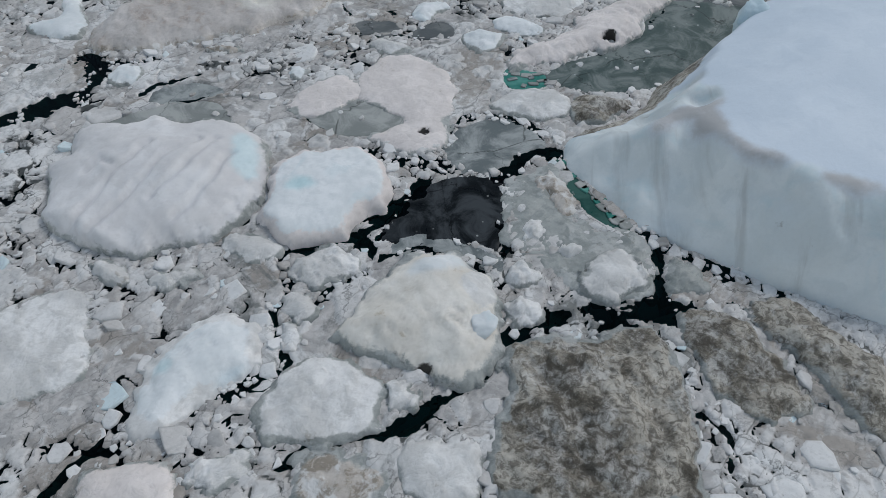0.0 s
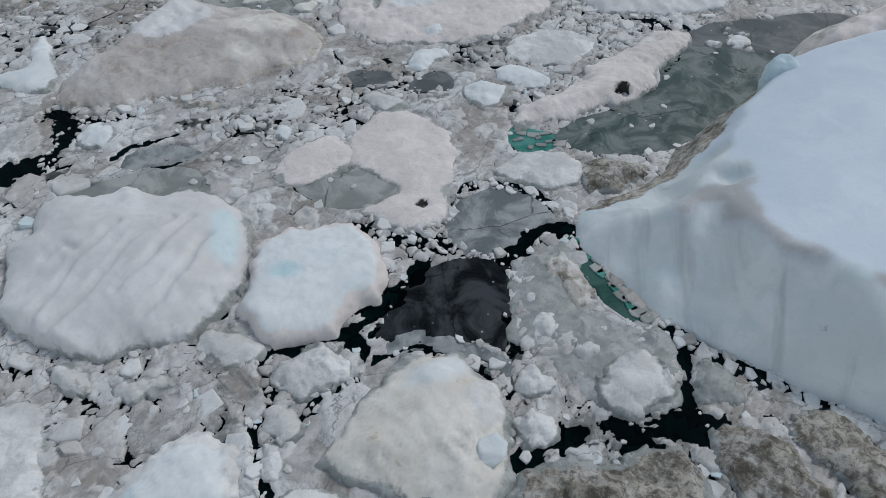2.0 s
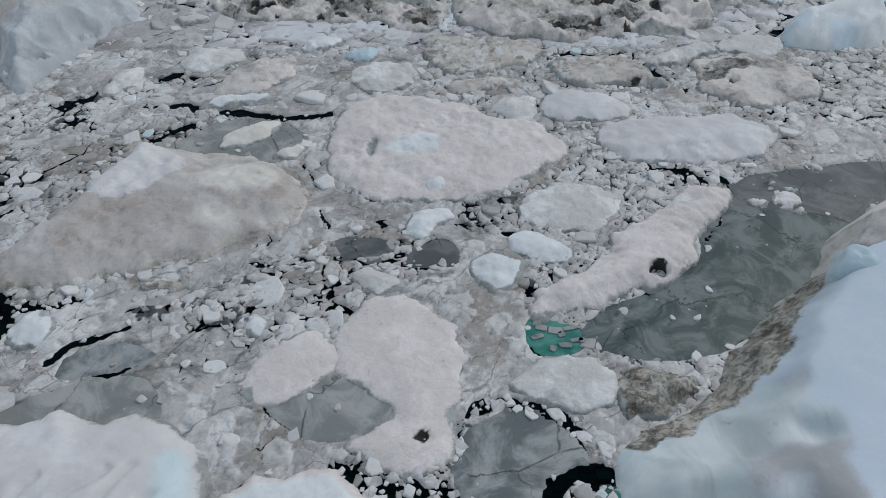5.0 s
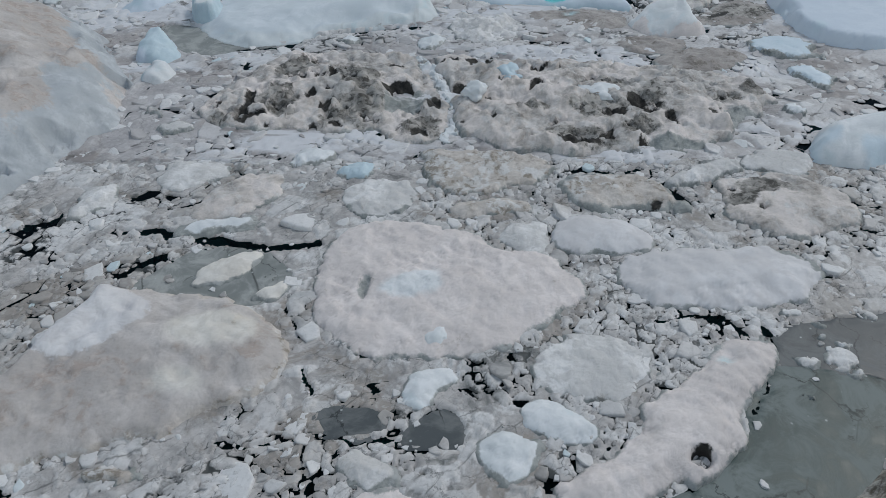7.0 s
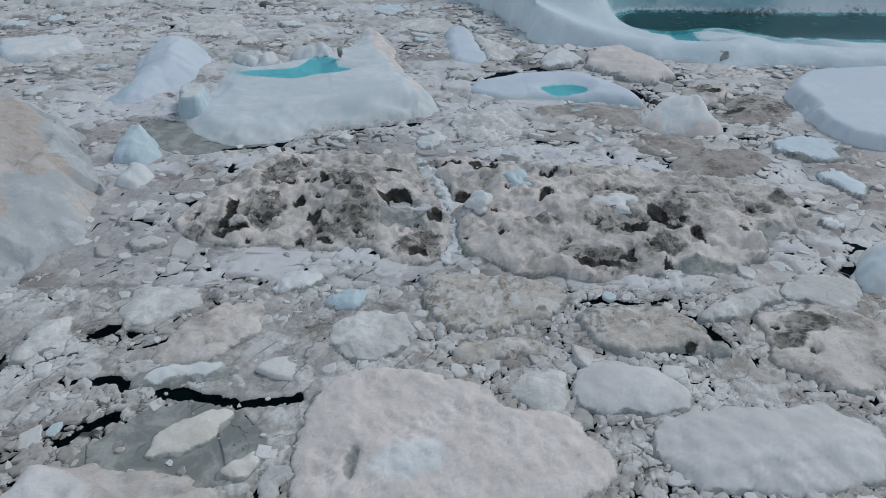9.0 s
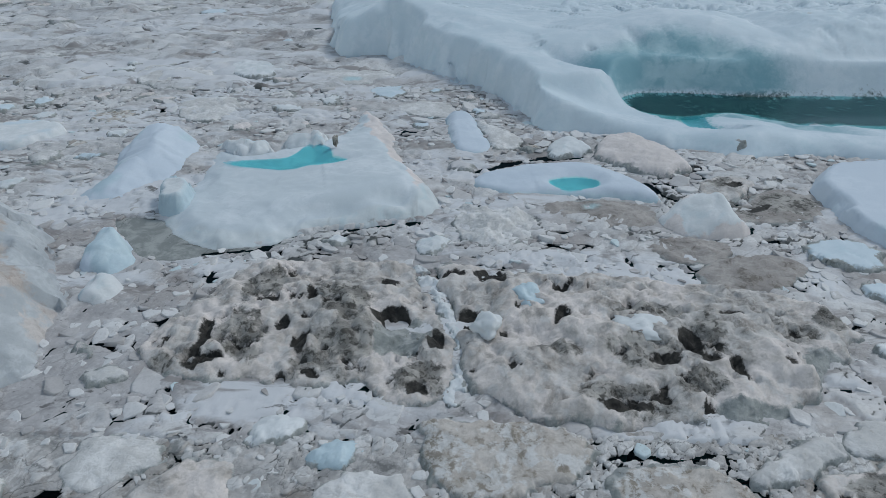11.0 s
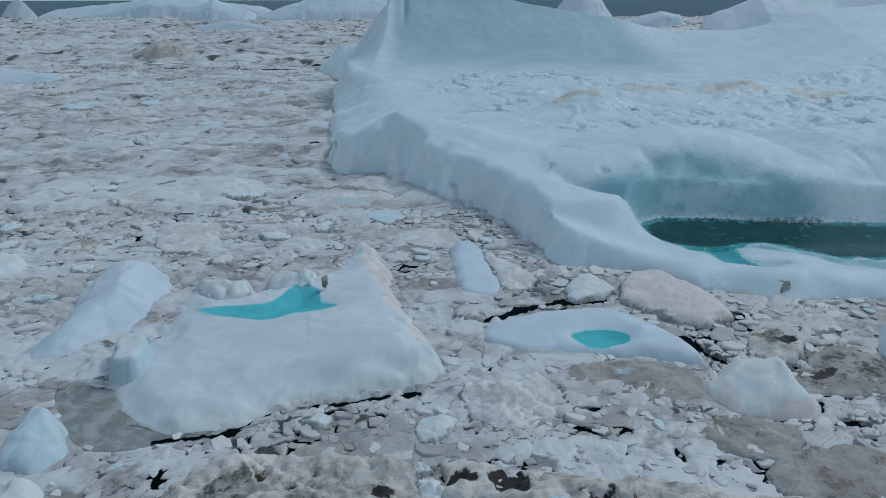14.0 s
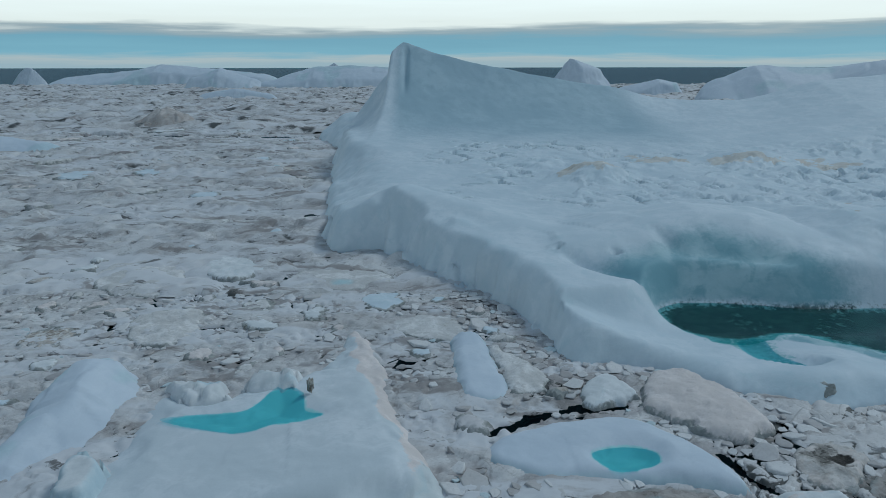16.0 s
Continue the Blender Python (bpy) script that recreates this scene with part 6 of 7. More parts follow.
floe("ice_floe", [(22.4, 46.7), (22.0, 46.9), (21.6, 47.1), (21.2, 46.9), (21.2, 46.6), (21.6, 46.4), (22.0, 46.4)], "small white lump frozen into thin dark ice", "grey", h=0.22, crown=0.08, edge=0.35, lump=0.08, size=0.6, rim=0.1, cell=0.1, wobble=0.12)
floe("ice_floe", [(2.6, 31.5), (3.6, 32.7), (5.3, 33), (6.9, 32.4), (7.2, 31.2), (6.3, 30), (4.5, 30.2), (3, 30.7)], "white floe with crusted snow", "grey", rim=0.14, h=0.4, crown=0.15, cell=0.15)
floe("ice_floe", [(7, 31.2), (8.2, 32.4), (10.3, 32), (11, 31.5), (9.1, 29.9), (7.5, 29.9)], "muddy ice frozen to the iceberg", "dirt", rim=0.14, h=0.4, crown=0.2, lump=0.3, size=0.9, cell=0.15)
floe("ice_floe", [(-21.3, 33.9), (-20.7, 35.4), (-19.1, 34.9), (-18.9, 33.9), (-20.1, 33.3)], "oval white floe in a dark lead", "snow", rim=0.14, h=0.4, edge=0.5, cell=0.12)
floe("ice_floe", [(-5.2, 37.8), (-4.6, 38.5), (-2.7, 37.8), (-2.2, 36.9), (-3.6, 36.5), (-4.6, 36.7)], "smooth rounded white floe in the pack", "grey", rim=0.14, chip=0.15, h=0.3, edge=0.5, cell=0.12)
floe("ice_floe", [(-10.4, 34.7), (-9.8, 35.3), (-8.8, 34.9), (-9.1, 34.1), (-10, 34.2)], "small oval white floe in the pack", "snow", rim=0.14, h=0.3, edge=0.4, cell=0.12)
floe("ice_floe", [(-16.1, 37), (-15.4, 37.6), (-13.8, 37.6), (-13.3, 37), (-14.5, 36.6)], "small tan floe in the pack", "tan", rim=0.14, h=0.3, edge=0.4, cell=0.12)
floe("ice_floe", [(-2.6, 41.7), (-2.2, 43), (-0.7, 43.1), (0, 42.4), (-1.3, 40.9), (-2.3, 40.9)], "clean white angular floe in the pack", "snow", rim=0.14, chip=0.15, h=0.4, edge=0.5, cell=0.12)
floe("ice_floe", [(2.8, 40.6), (3.9, 41.2), (5.5, 40.6), (6.3, 39.4), (5, 38.8), (3.5, 39.4)], "smooth oval white floe in the pack", "snow", rim=0.14, chip=0.15, h=0.35, edge=0.6, lump=0.05, cell=0.12)
floe("ice_floe", [(0.8, 39), (1.9, 39.7), (3.8, 38.9), (3.5, 37.6), (2.1, 36.9), (1, 37.6)], "white floe with a bluish melt patch", "snow", h=0.3, rim=0.3, cell=0.12)
floe("ice_floe", [(3.4, 42.9), (4.5, 44.6), (7, 45.4), (9.3, 44.3), (9.4, 42.6), (7.8, 41.1), (4.9, 41.4)], "cracked flat white floe in the pack", "grey", rim=0.14, h=0.25, lump=0.12, size=0.8, cell=0.14)
floe("ice_floe", [(-23.3, 37.3), (-23.7, 39.6), (-21.8, 42.1), (-21.1, 44.9), (-18.9, 48.1), (-14.8, 47.9), (-10.8, 46.6), (-8.7, 44.8), (-9, 42.1), (-10.5, 41.1), (-12.7, 39.6), (-15.7, 38.7), (-19, 37.5), (-21.6, 36.9)], "large low mound of grey-brown ice with a white ridge", "silt", h=0.7, crown=0.6, edge=1.8, lump=0.25, size=2.5, rim=0.3, wet="tan", form=hill_ridge, cell=0.2, marks=[(-18.4, 44.9, 2.2, 3.6, -0.9, "old", -0.1), (-12.5, 44.9, 2.6, 1.6, 0, "ivory", -0.05), (-13.2, 41.6, 1.6, 0.8, 0, "ivory", 0.0)])
floe("ice_floe", [(-28.8, 39.8), (-27.2, 41.2), (-27.9, 43.9), (-27.1, 44.5), (-24.8, 39.7), (-25.7, 38.3)], "smooth white floe in the pack", "snow", chip=0.15, rim=0.15, h=0.5, crown=0.2)
floe("ice_floe", [(-7.9, 48.9), (-7.8, 51.4), (-6.6, 53.9), (-3.7, 54.6), (-0.4, 53.7), (2.1, 52.5), (5.2, 51.6), (6.8, 49.2), (6.5, 47.4), (5.0, 45.9), (2.8, 44.9), (0.9, 44.1), (-0.9, 43.9), (-2.9, 43.8), (-5, 44.1), (-6.8, 45.4), (-7.7, 46.7)], "large flat warm-white floe with a dimpled snow crust", "pink", rim=0.14, h=0.5, crown=0.25, edge=0.8, lump=0.22, size=1.2, cell=0.16, marks=[(-2.6, 48.5, 2.1, 1.1, 0.35, "snow", -0.12), (-5.1, 48.5, 0.4, 1.1, 0, "wet", 0.25), (2.7, 52.3, 1.0, 0.4, 0.2, "wet", 0.1)])
floe("ice_floe", [(-2, 44.8), (-1.6, 45.6), (-0.5, 45.6), (-0.3, 44.7), (-1.2, 44.1)], "smooth white lump of ice", "snow", rim=0.14, chip=0.15, h=0.55, edge=0.5, cell=0.12)
floe("ice_floe", [(5.9, 53.3), (6.8, 55), (9.2, 55.3), (11, 54.1), (11.8, 52.1), (9.3, 51.5), (6.4, 51.8)], "smooth white domed floe in the pack", "old", rim=0.14, chip=0.15, h=0.6, crown=0.3, edge=1.0, lump=0.05, cell=0.16)
floe("ice_floe", [(9.6, 50.8), (11.9, 52.1), (15.1, 52.1), (18.3, 52.2), (20.1, 51.4), (20.6, 49.6), (19.2, 48), (16.5, 47.3), (13.8, 47.1), (10.8, 47.4), (9.3, 48.7)], "long dimpled white floe in the pack", "old", rim=0.14, h=0.45, crown=0.25, edge=0.9, lump=0.25, size=1.6, cell=0.2)
floe("ice_floe", [(-2.5, 62.7), (0.8, 63.1), (5, 62.4), (6.7, 60.7), (5, 58.9), (2.1, 58), (-0.7, 57.4), (-1.8, 59.2)], "flat warm-tan slab floe in the pack", "tan", rim=0.14, h=0.6, crown=0.15, edge=0.5, lump=0.1, lean=(0, 0.06), cell=0.18)
floe("ice_floe", [(6.8, 59.2), (9.1, 59.9), (12.4, 59.8), (14, 58), (14.8, 55.8), (12.1, 56.1), (9, 55.6), (7.3, 57.5)], "broken tan floe with wet hollows", "tan", h=0.5, crown=0.2, lump=0.35, size=1.5, rim=0.4, cell=0.18, marks=[(9.7, 55.7, 1.2, 0.5, 0.1, "wet", 0.1), (12.8, 56.3, 0.4, 0.4, 0.1, "mud", 0.1)])
floe("ice_floe", [(17, 57.5), (18, 59.2), (21.2, 60.1), (24, 59.2), (25.3, 57.5), (25.2, 54.9), (21.8, 53.2), (18.9, 53.9), (17.2, 55.3)], "brown-grey floe pitted with dark holes", "melt", rim=0.14, h=0.5, crown=0.3, lump=0.15, cell=0.18, marks=[(20.0, 58.2, 2.4, 1.0, 0.2, "smut", 0.1), (18.4, 56.6, 1.0, 0.8, 0, "smut", 0.1), (18.1, 58.0, 0.35, 0.3, 0, "mud", 0.25), (19.3, 55.8, 0.32, 0.24, 0, "mud", 0.3), (21.8, 58.8, 0.4, 0.25, 0, "mud", 0.15), (20.8, 55.8, 0.6, 0.4, 0, "grey", 0.1)])
floe("ice_floe", [(14, 59.2), (16.9, 61.4), (19.3, 62), (19.6, 60.7), (17.2, 59.2), (14.3, 58.3)], "white wedge-shaped floe in the pack", "grey", rim=0.14, h=0.5, crown=0.2, cell=0.18)
floe("ice_floe", [(19.7, 61.1), (22.1, 63.4), (25.1, 62.4), (23.9, 59.8), (21.3, 60.3)], "flat grey-white floe in the pack", "grey", rim=0.14, h=0.4, crown=0.1, cell=0.2)
floe("ice_floe", [(-15, 49.1), (-14.9, 50.5), (-13.1, 51.6), (-11.6, 51.8), (-11.6, 50.5), (-13, 49.1), (-14.3, 48.8)], "lens-shaped smooth grey-white floe in a frozen pond", "ivory", rim=0.14, chip=0.15, h=0.35, crown=0.15, edge=0.8, lump=0.04, cell=0.15)
floe("ice_floe", [(-11.3, 47.8), (-10.8, 48.7), (-9.5, 49.3), (-9.1, 48.7), (-10, 47.8)], "small smooth grey-white floe in a frozen pond", "ivory", rim=0.14, chip=0.15, h=0.3, edge=0.6, lump=0.04, cell=0.14)
floe("ice_floe", [(-17.5, 53.3), (-16.7, 54.7), (-13.8, 55.3), (-11.9, 54.5), (-14, 53.5), (-16.4, 53)], "low bluish-white bank of ice", "snow", h=0.35, rim=0.5, cell=0.18)
floe("ice_floe", [(-17.2, 55.4), (-16.4, 58.1), (-14.1, 60.2), (-11.8, 59.9), (-11.9, 57), (-13.9, 55.4), (-16, 54.6)], "low grey bank of dirty ice", "melt", rim=0.14, h=0.35, lump=0.25, cell=0.18)
floe("ice_floe", [(-12.1, 61.4), (-11, 63.4), (-8.8, 63.2), (-9.1, 61.7), (-10.9, 61)], "bluish-white angular floe in the pack", "snow", rim=0.14, h=0.5, edge=0.6, cell=0.16)
floe("ice_floe", [(-8.2, 60.7), (-6.8, 61.7), (-5.6, 61), (-6.2, 59.5), (-7.9, 59.8)], "bluish-white angular floe in the pack", "blue", rim=0.14, h=0.45, edge=0.6, cell=0.16)
floe("ice_floe", [(-7.6, 57.4), (-6.2, 59.5), (-3.3, 59.2), (-2.5, 56.9), (-4.1, 55.5), (-6.4, 55.5)], "cracked bluish-grey floe in the pack", "grey", rim=0.14, h=0.3, lump=0.2, size=0.9, cell=0.16)
floe("ice_floe", [(-0.4, 56.3), (1.4, 57.2), (4.4, 56.9), (5, 55.8), (2.3, 55.3), (-0, 55.3)], "low tan-grey floe in the pack", "tan", rim=0.14, h=0.3, lump=0.2, cell=0.16)
floe("ice_floe", [(-20.7, 59.2), (-20.2, 61.7), (-16.6, 61.4), (-15.4, 59.8), (-17.2, 58.6), (-19.2, 58)], "flat white floe in the pack", "grey", rim=0.14, h=0.3, cell=0.18)
floe("ice_floe", [(-25.2, 55.8), (-24.9, 58), (-23.2, 58.9), (-22.4, 56.8), (-23.6, 55.2), (-24.4, 54.7)], "flat white floe in the pack", "grey", rim=0.14, h=0.35, cell=0.18)
floe("ice_floe", [(2.5, 53), (3.6, 54.7), (5.5, 54.4), (5.6, 52.5), (4.5, 51.4)], "flat grey-white floe in the pack", "grey", rim=0.14, h=0.3, cell=0.16)
floe("ice_floe", [(-20.3, 68.7), (-19.7, 72.9), (-17.8, 76.8), (-14.8, 79.8), (-9.1, 79.8), (-4.3, 78.8), (-2.3, 74.2), (-0.8, 69.5), (-0.9, 65.5), (-2.7, 64), (-6.5, 65.5), (-9.5, 65.8), (-12.7, 66.7), (-15.7, 66.4)], "hummocky brown ice riddled with dark melt holes", "melt", rim=0.14, h=0.7, crown=0.6, edge=1.4, lump=0.5, size=2.6, pits=0.4, cell=0.2, form=hummocks, marks=[(-18.6, 67.3, 1.1, 0.9, 0, "smut", 0.10), (-14.7, 69.8, 2.1, 2.6, 0, "smut", 0.15), (-13.7, 75.6, 1.6, 2.5, 0, "smut", 0.10), (-6.7, 70.0, 1.9, 2.9, 0, "smut", 0.10), (-8.6, 73.8, 2.6, 2.0, 0, "smut", 0.10), (-2.8, 66.3, 1.7, 1.8, 0, "smut", 0.10), (-1.9, 69.9, 0.8, 1.9, 0, "mud", 0.20), (-9.2, 67.7, 1.6, 2.2, 0, "smut", 0.10), (-12.0, 64.2, 2.6, 1.4, 0, "wet", 0.30), (-4.2, 70.4, 2.0, 2.8, 0, "wet", 0.60), (-5.3, 76.2, 0.7, 0.8, 0, "mud", 0.30), (-4.8, 72.2, 1.5, 0.8, 0, "mud", 0.30), (-11.9, 71.2, 0.5, 0.8, 0, "mud", 0.50), (-10.4, 69.4, 0.7, 1.1, 0, "mud", 0.50), (-11.0, 66.2, 0.4, 0.5, 0, "mud", 0.40), (-16.6, 69.8, 0.4, 1.9, 0, "mud", 0.30), (-15.5, 67.6, 1.0, 0.6, 0, "mud", 0.30), (-2.8, 65.4, 0.7, 0.5, 0, "mud", 0.20), (-10.5, 74.4, 0.4, 0.4, 0, "mud", 0.20), (-8.6, 73.4, 0.4, 0.4, 0, "mud", 0.20), (-20.8, 73.8, 0.6, 0.3, 0, "mud", 0.20)])
floe("ice_floe", [(-1.7, 78.8), (4.1, 77.9), (8.6, 77.4), (15.3, 76.9), (21.4, 75.2), (25.9, 73.5), (23.9, 68.2), (19.2, 64.4), (15.2, 62.9), (9.9, 62.6), (5.7, 62.9), (1.6, 64.9), (0.2, 66.1), (-0.1, 71)], "hummocky pale-brown ice riddled with dark melt holes", "melt", rim=0.14, h=0.8, crown=0.6, edge=1.4, lump=0.5, size=3.0, pits=0.4, cell=0.2, form=hummocks, marks=[(6.1, 68.2, 1.8, 0.8, 0, "smut", 0.10), (11.8, 68.2, 2.6, 1.7, 0, "smut", 0.15), (13.5, 65.6, 1.9, 1.1, 0, "smut", 0.10), (9.5, 64.3, 3.3, 1.3, 0, "smut", 0.10), (11.9, 72.6, 2.6, 1.0, 0, "smut", 0.10), (21.8, 70.5, 1.4, 1.5, 0, "smut", 0.15), (24.4, 71.8, 1.4, 1.0, 0, "smut", 0.10), (15.0, 69.7, 2.0, 2.4, 0, "smut", 0.10), (22.0, 67.0, 1.5, 2.0, 0, "wet", 0.30), (15.7, 63.2, 3.3, 1.0, 0, "wet", 0.30), (3.1, 62.5, 2.8, 0.6, 0, "wet", 0.10), (2.1, 77.5, 1.4, 1.5, 0, "mud", 0.50), (-0.7, 77.5, 1.0, 0.9, 0, "mud", 0.30), (0.4, 71.8, 1.2, 1.5, 0, "mud", 0.50), (6.6, 71.7, 0.6, 0.8, 0, "mud", 0.50), (14.3, 69.2, 0.8, 1.4, 0, "mud", 0.40), (15.0, 67.6, 0.8, 0.5, 0, "mud", 0.30), (12.3, 67.5, 1.1, 0.5, 0, "mud", 0.20), (16.4, 66.9, 0.6, 1.0, 0, "mud", 0.25), (0.2, 64.6, 1.0, 0.5, 0, "mud", 0.30), (9.0, 63.6, 1.8, 0.4, 0, "mud", 0.10), (17.7, 72.0, 1.1, 0.4, 0, "mud", 0.30), (21.4, 70.5, 0.4, 0.6, 0, "mud", 0.30), (19.5, 67.0, 0.4, 0.4, 0, "mud", 0.30), (15.7, 68.7, 0.4, 0.5, 0, "mud", 0.30), (2.6, 70.1, 0.3, 0.5, 0, "mud", 0.30), (20.2, 68.2, 0.5, 0.3, 0, "mud", 0.20)])
floe("ice_floe", [(-0.6, 87.3), (0.5, 90), (3.1, 89.6), (5.6, 88.9), (6.9, 86.7), (5.7, 84), (3.3, 82.7), (0.3, 83.6)], "cracked pile of white ice rubble", "grey", rim=0.14, h=0.5, crown=0.3, lump=0.6, size=1.4, cell=0.2)
floe("ice_floe", [(6.9, 90.6), (11.3, 91.5), (15.8, 91.5), (18, 89.1), (16.4, 85.9), (12.5, 86.2), (8.8, 87.6)], "low brown silty floe in the pack", "umber", rim=0.25, h=0.25, lump=0.25, cell=0.25, marks=[(11.9, 89.8, 0.8, 0.7, 0, "aqua", 0.08)])
floe("ice_floe", [(15.2, 82.4), (17.1, 84.5), (20.1, 84.2), (22.3, 82.4), (20, 80.2), (16.5, 80.1)], "low brown rounded floe in the pack", "umber", rim=0.14, h=0.3, lump=0.25, cell=0.2)
floe("ice_floe", [(17.8, 79.1), (21.7, 81.3), (25.7, 81.3), (26.4, 79.2), (23.3, 76.3), (18.8, 76.3)], "low brown rounded floe in the pack", "umber", rim=0.25, h=0.3, lump=0.25, cell=0.25)
floe("ice_floe", [(23.7, 87.7), (28.8, 93.4), (35, 95.3), (34, 90.9), (29.9, 87)], "low grey-brown floe in the pack", "umber", rim=0.25, h=0.2, lump=0.1, cell=0.3, marks=[(29.0, 90.6, 4.0, 2.4, 0.4, "smut", 0.05), (33.0, 93.4, 1.4, 0.7, 0.3, "mud", 0.05), (27.0, 89.6, 1.6, 0.6, 0.5, "mud", 0.05)])
floe("ice_floe", [(23.6, 95.2), (26.9, 97.2), (28.9, 95.3), (26.1, 91.6), (23.4, 91.6)], "dark muddy lump of ice", "melt", rim=0.14, h=0.5, lump=0.4, cell=0.2, marks=[(26.0, 95.0, 2.0, 1.6, 0.2, "smut", 0.1), (26.6, 94.6, 1.0, 0.7, 0.2, "mud", 0.1)])
floe("ice_floe", [(-3.7, 82), (-3.2, 83.9), (-1.2, 84.2), (-1.2, 81.8), (-2.3, 81.3)], "white angular floe in the pack", "snow", rim=0.14, h=0.5, edge=0.6, cell=0.18)
floe("ice_floe", [(2, 114.5), (5, 112.1), (7.5, 107.6), (6.3, 104.8), (3.8, 104.4), (3, 109.7)], "low grey-white floe in the pack", "grey", rim=0.25, h=0.5, lump=0.2, cell=0.25)
floe("ice_floe", [(9.9, 104.5), (11.4, 106.9), (13.2, 107.2), (14.6, 103.6), (10.3, 102.1)], "clean white wedge of ice", "snow", rim=0.14, chip=0.15, h=0.8, edge=0.8, lean=(0.05, 0.08), cell=0.2)
floe("ice_floe", [(14.7, 104.9), (18.1, 108.3), (21.8, 107), (23.9, 99.5), (20.1, 97.4), (15.1, 101.2)], "broad tilted grey-white floe in the pack", "pink", rim=0.25, h=0.9, crown=0.4, edge=1.2, lump=0.3, cell=0.25)
floe("ice_floe", [(-22.7, 134.2), (-21.3, 139.1), (-11.1, 138.5), (-9.8, 133), (-16.6, 130.9)], "long flat white floe in the pack", "grey", rim=0.25, h=0.4, cell=0.35, marks=[(-15.8, 133.5, 1.6, 1.0, 0, "aqua", 0.05)])
floe("ice_floe", [(-8.6, 119.4), (-5.4, 122.4), (-1.1, 121.4), (0.1, 115.7), (-3.8, 115.7)], "flat white floe in the pack", "grey", rim=0.25, h=0.4, cell=0.3)
floe("ice_floe", [(-37.1, 119.2), (-35.3, 123.3), (-30.3, 123.3), (-29, 115.6), (-33.5, 113.8)], "flat white floe in the pack", "grey", rim=0.25, h=0.6, lump=0.3, cell=0.3)
floe("ice_floe", [(-48.5, 132.8), (-49.3, 141.4), (-41.5, 141.4), (-35.4, 131.5), (-40.3, 128.3)], "flat grey-white floe in the pack", "grey", rim=0.25, h=0.6, lump=0.3, cell=0.35)
floe("ice_floe", [(-36.2, 138.4), (-34.8, 144.7), (-27.4, 139.9), (-29.9, 134.2)], "flat white floe in the pack", "snow", rim=0.25, h=0.7, lump=0.3, cell=0.35)
floe("ice_floe", [(-77.7, 164.1), (-74.5, 174.1), (-65.5, 174.2), (-57.7, 161.9), (-68.9, 159.7)], "flat white floe in the pack", "grey", rim=0.25, h=0.6, lump=0.3, cell=0.4)
floe("ice_floe", [(-3.6, 78.3), (-2.6, 78.8), (-0.5, 73.4), (0, 67.4), (-0.3, 64.3), (-1.3, 64.6), (-0.6, 69.5)], "narrow white wall of ice in a crevice", "snow", rim=0.14, h=0.45, edge=0.4, lump=0.5, size=0.9, cell=0.12, wobble=0.4, chip=0.5)


def far_floes(count, x_lim, y0, y1, small, large, seed, cell, h):
    """Snow-covered floes scattered through the distant pack."""
    rng = np.random.RandomState(seed)
    made = 0
    while made < count:
        fx, fy = rng.uniform(-1, 1), rng.uniform(y0, y1)
        fx = fx * (x_lim + 0.7 * fy)
        r = small + (large - small) * rng.rand() ** 2
        at = np.array([[fx, fy]])
        close = [line for line in PLAN if (line.min(0) - 1.2 * r < at[0]).all() and (line.max(0) + 1.2 * r > at[0]).all()]
        if any(inside(line, at[:, 0], at[:, 1])[0] > -r * 1.2 for line in close):
            continue
        n = rng.randint(6, 9)
        turn, ratio = rng.uniform(0, math.pi), rng.uniform(0.5, 0.9)
        ring = []
        for i in range(n):
            a = (i + rng.uniform(-0.3, 0.3)) * 2 * math.pi / n
            u, v = r * rng.uniform(0.75, 1.15) * math.cos(a), r * ratio * rng.uniform(0.75, 1.15) * math.sin(a)
            ring.append((fx + u * math.cos(turn) - v * math.sin(turn), fy + u * math.sin(turn) + v * math.cos(turn)))
        kind = ("snow", "berg", "grey", "pink", "tan", "berg", "old")[rng.randint(0, 7)]
        text = {"snow": "clean snow-covered floe in the pack", "grey": "rough grey-white floe in the pack", "pink": "old warm-white floe in the pack",
                "tan": "silty tan floe in the pack", "berg": "bluish-white floe in the pack", "old": "smooth grey-white floe in the pack"}[kind]
        floe("ice_floe", ring, text, kind, h=h * rng.uniform(0.6, 1.5), crown=h * rng.uniform(0.1, 0.6), edge=0.14 * r, chip=0.3 * r, lump=0.6 * h, size=0.5 * r, cell=cell,
             wobble=0.2 * r, base=0.2, group="floes of the distant pack", foot=False, rim=0.15 * r)
        made += 1


far_floes(85, 4, 64, 130, 1.0, 5.5, 905, 0.25, 0.26)
far_floes(48, 6, 96, 170, 1.8, 7.0, 901, 0.4, 0.36)
far_floes(50, 8, 170, 330, 3.0, 13.0, 902, 0.8, 0.55)
far_floes(16, 20, 330, 800, 6.0, 24.0, 903, 2.0, 1.2)

# ---- slush between the floes ----


def loose(x, y, span=5.0):
    """How far the brash is broken up: 1 where chunks float side by side, 0 where slush binds them."""
    return step(rough_sum(x / span, y / span, 401, 4) + 0.4 * rough_sum(x / (5 * span), y / (5 * span), 402, 2), -0.15, 0.25)


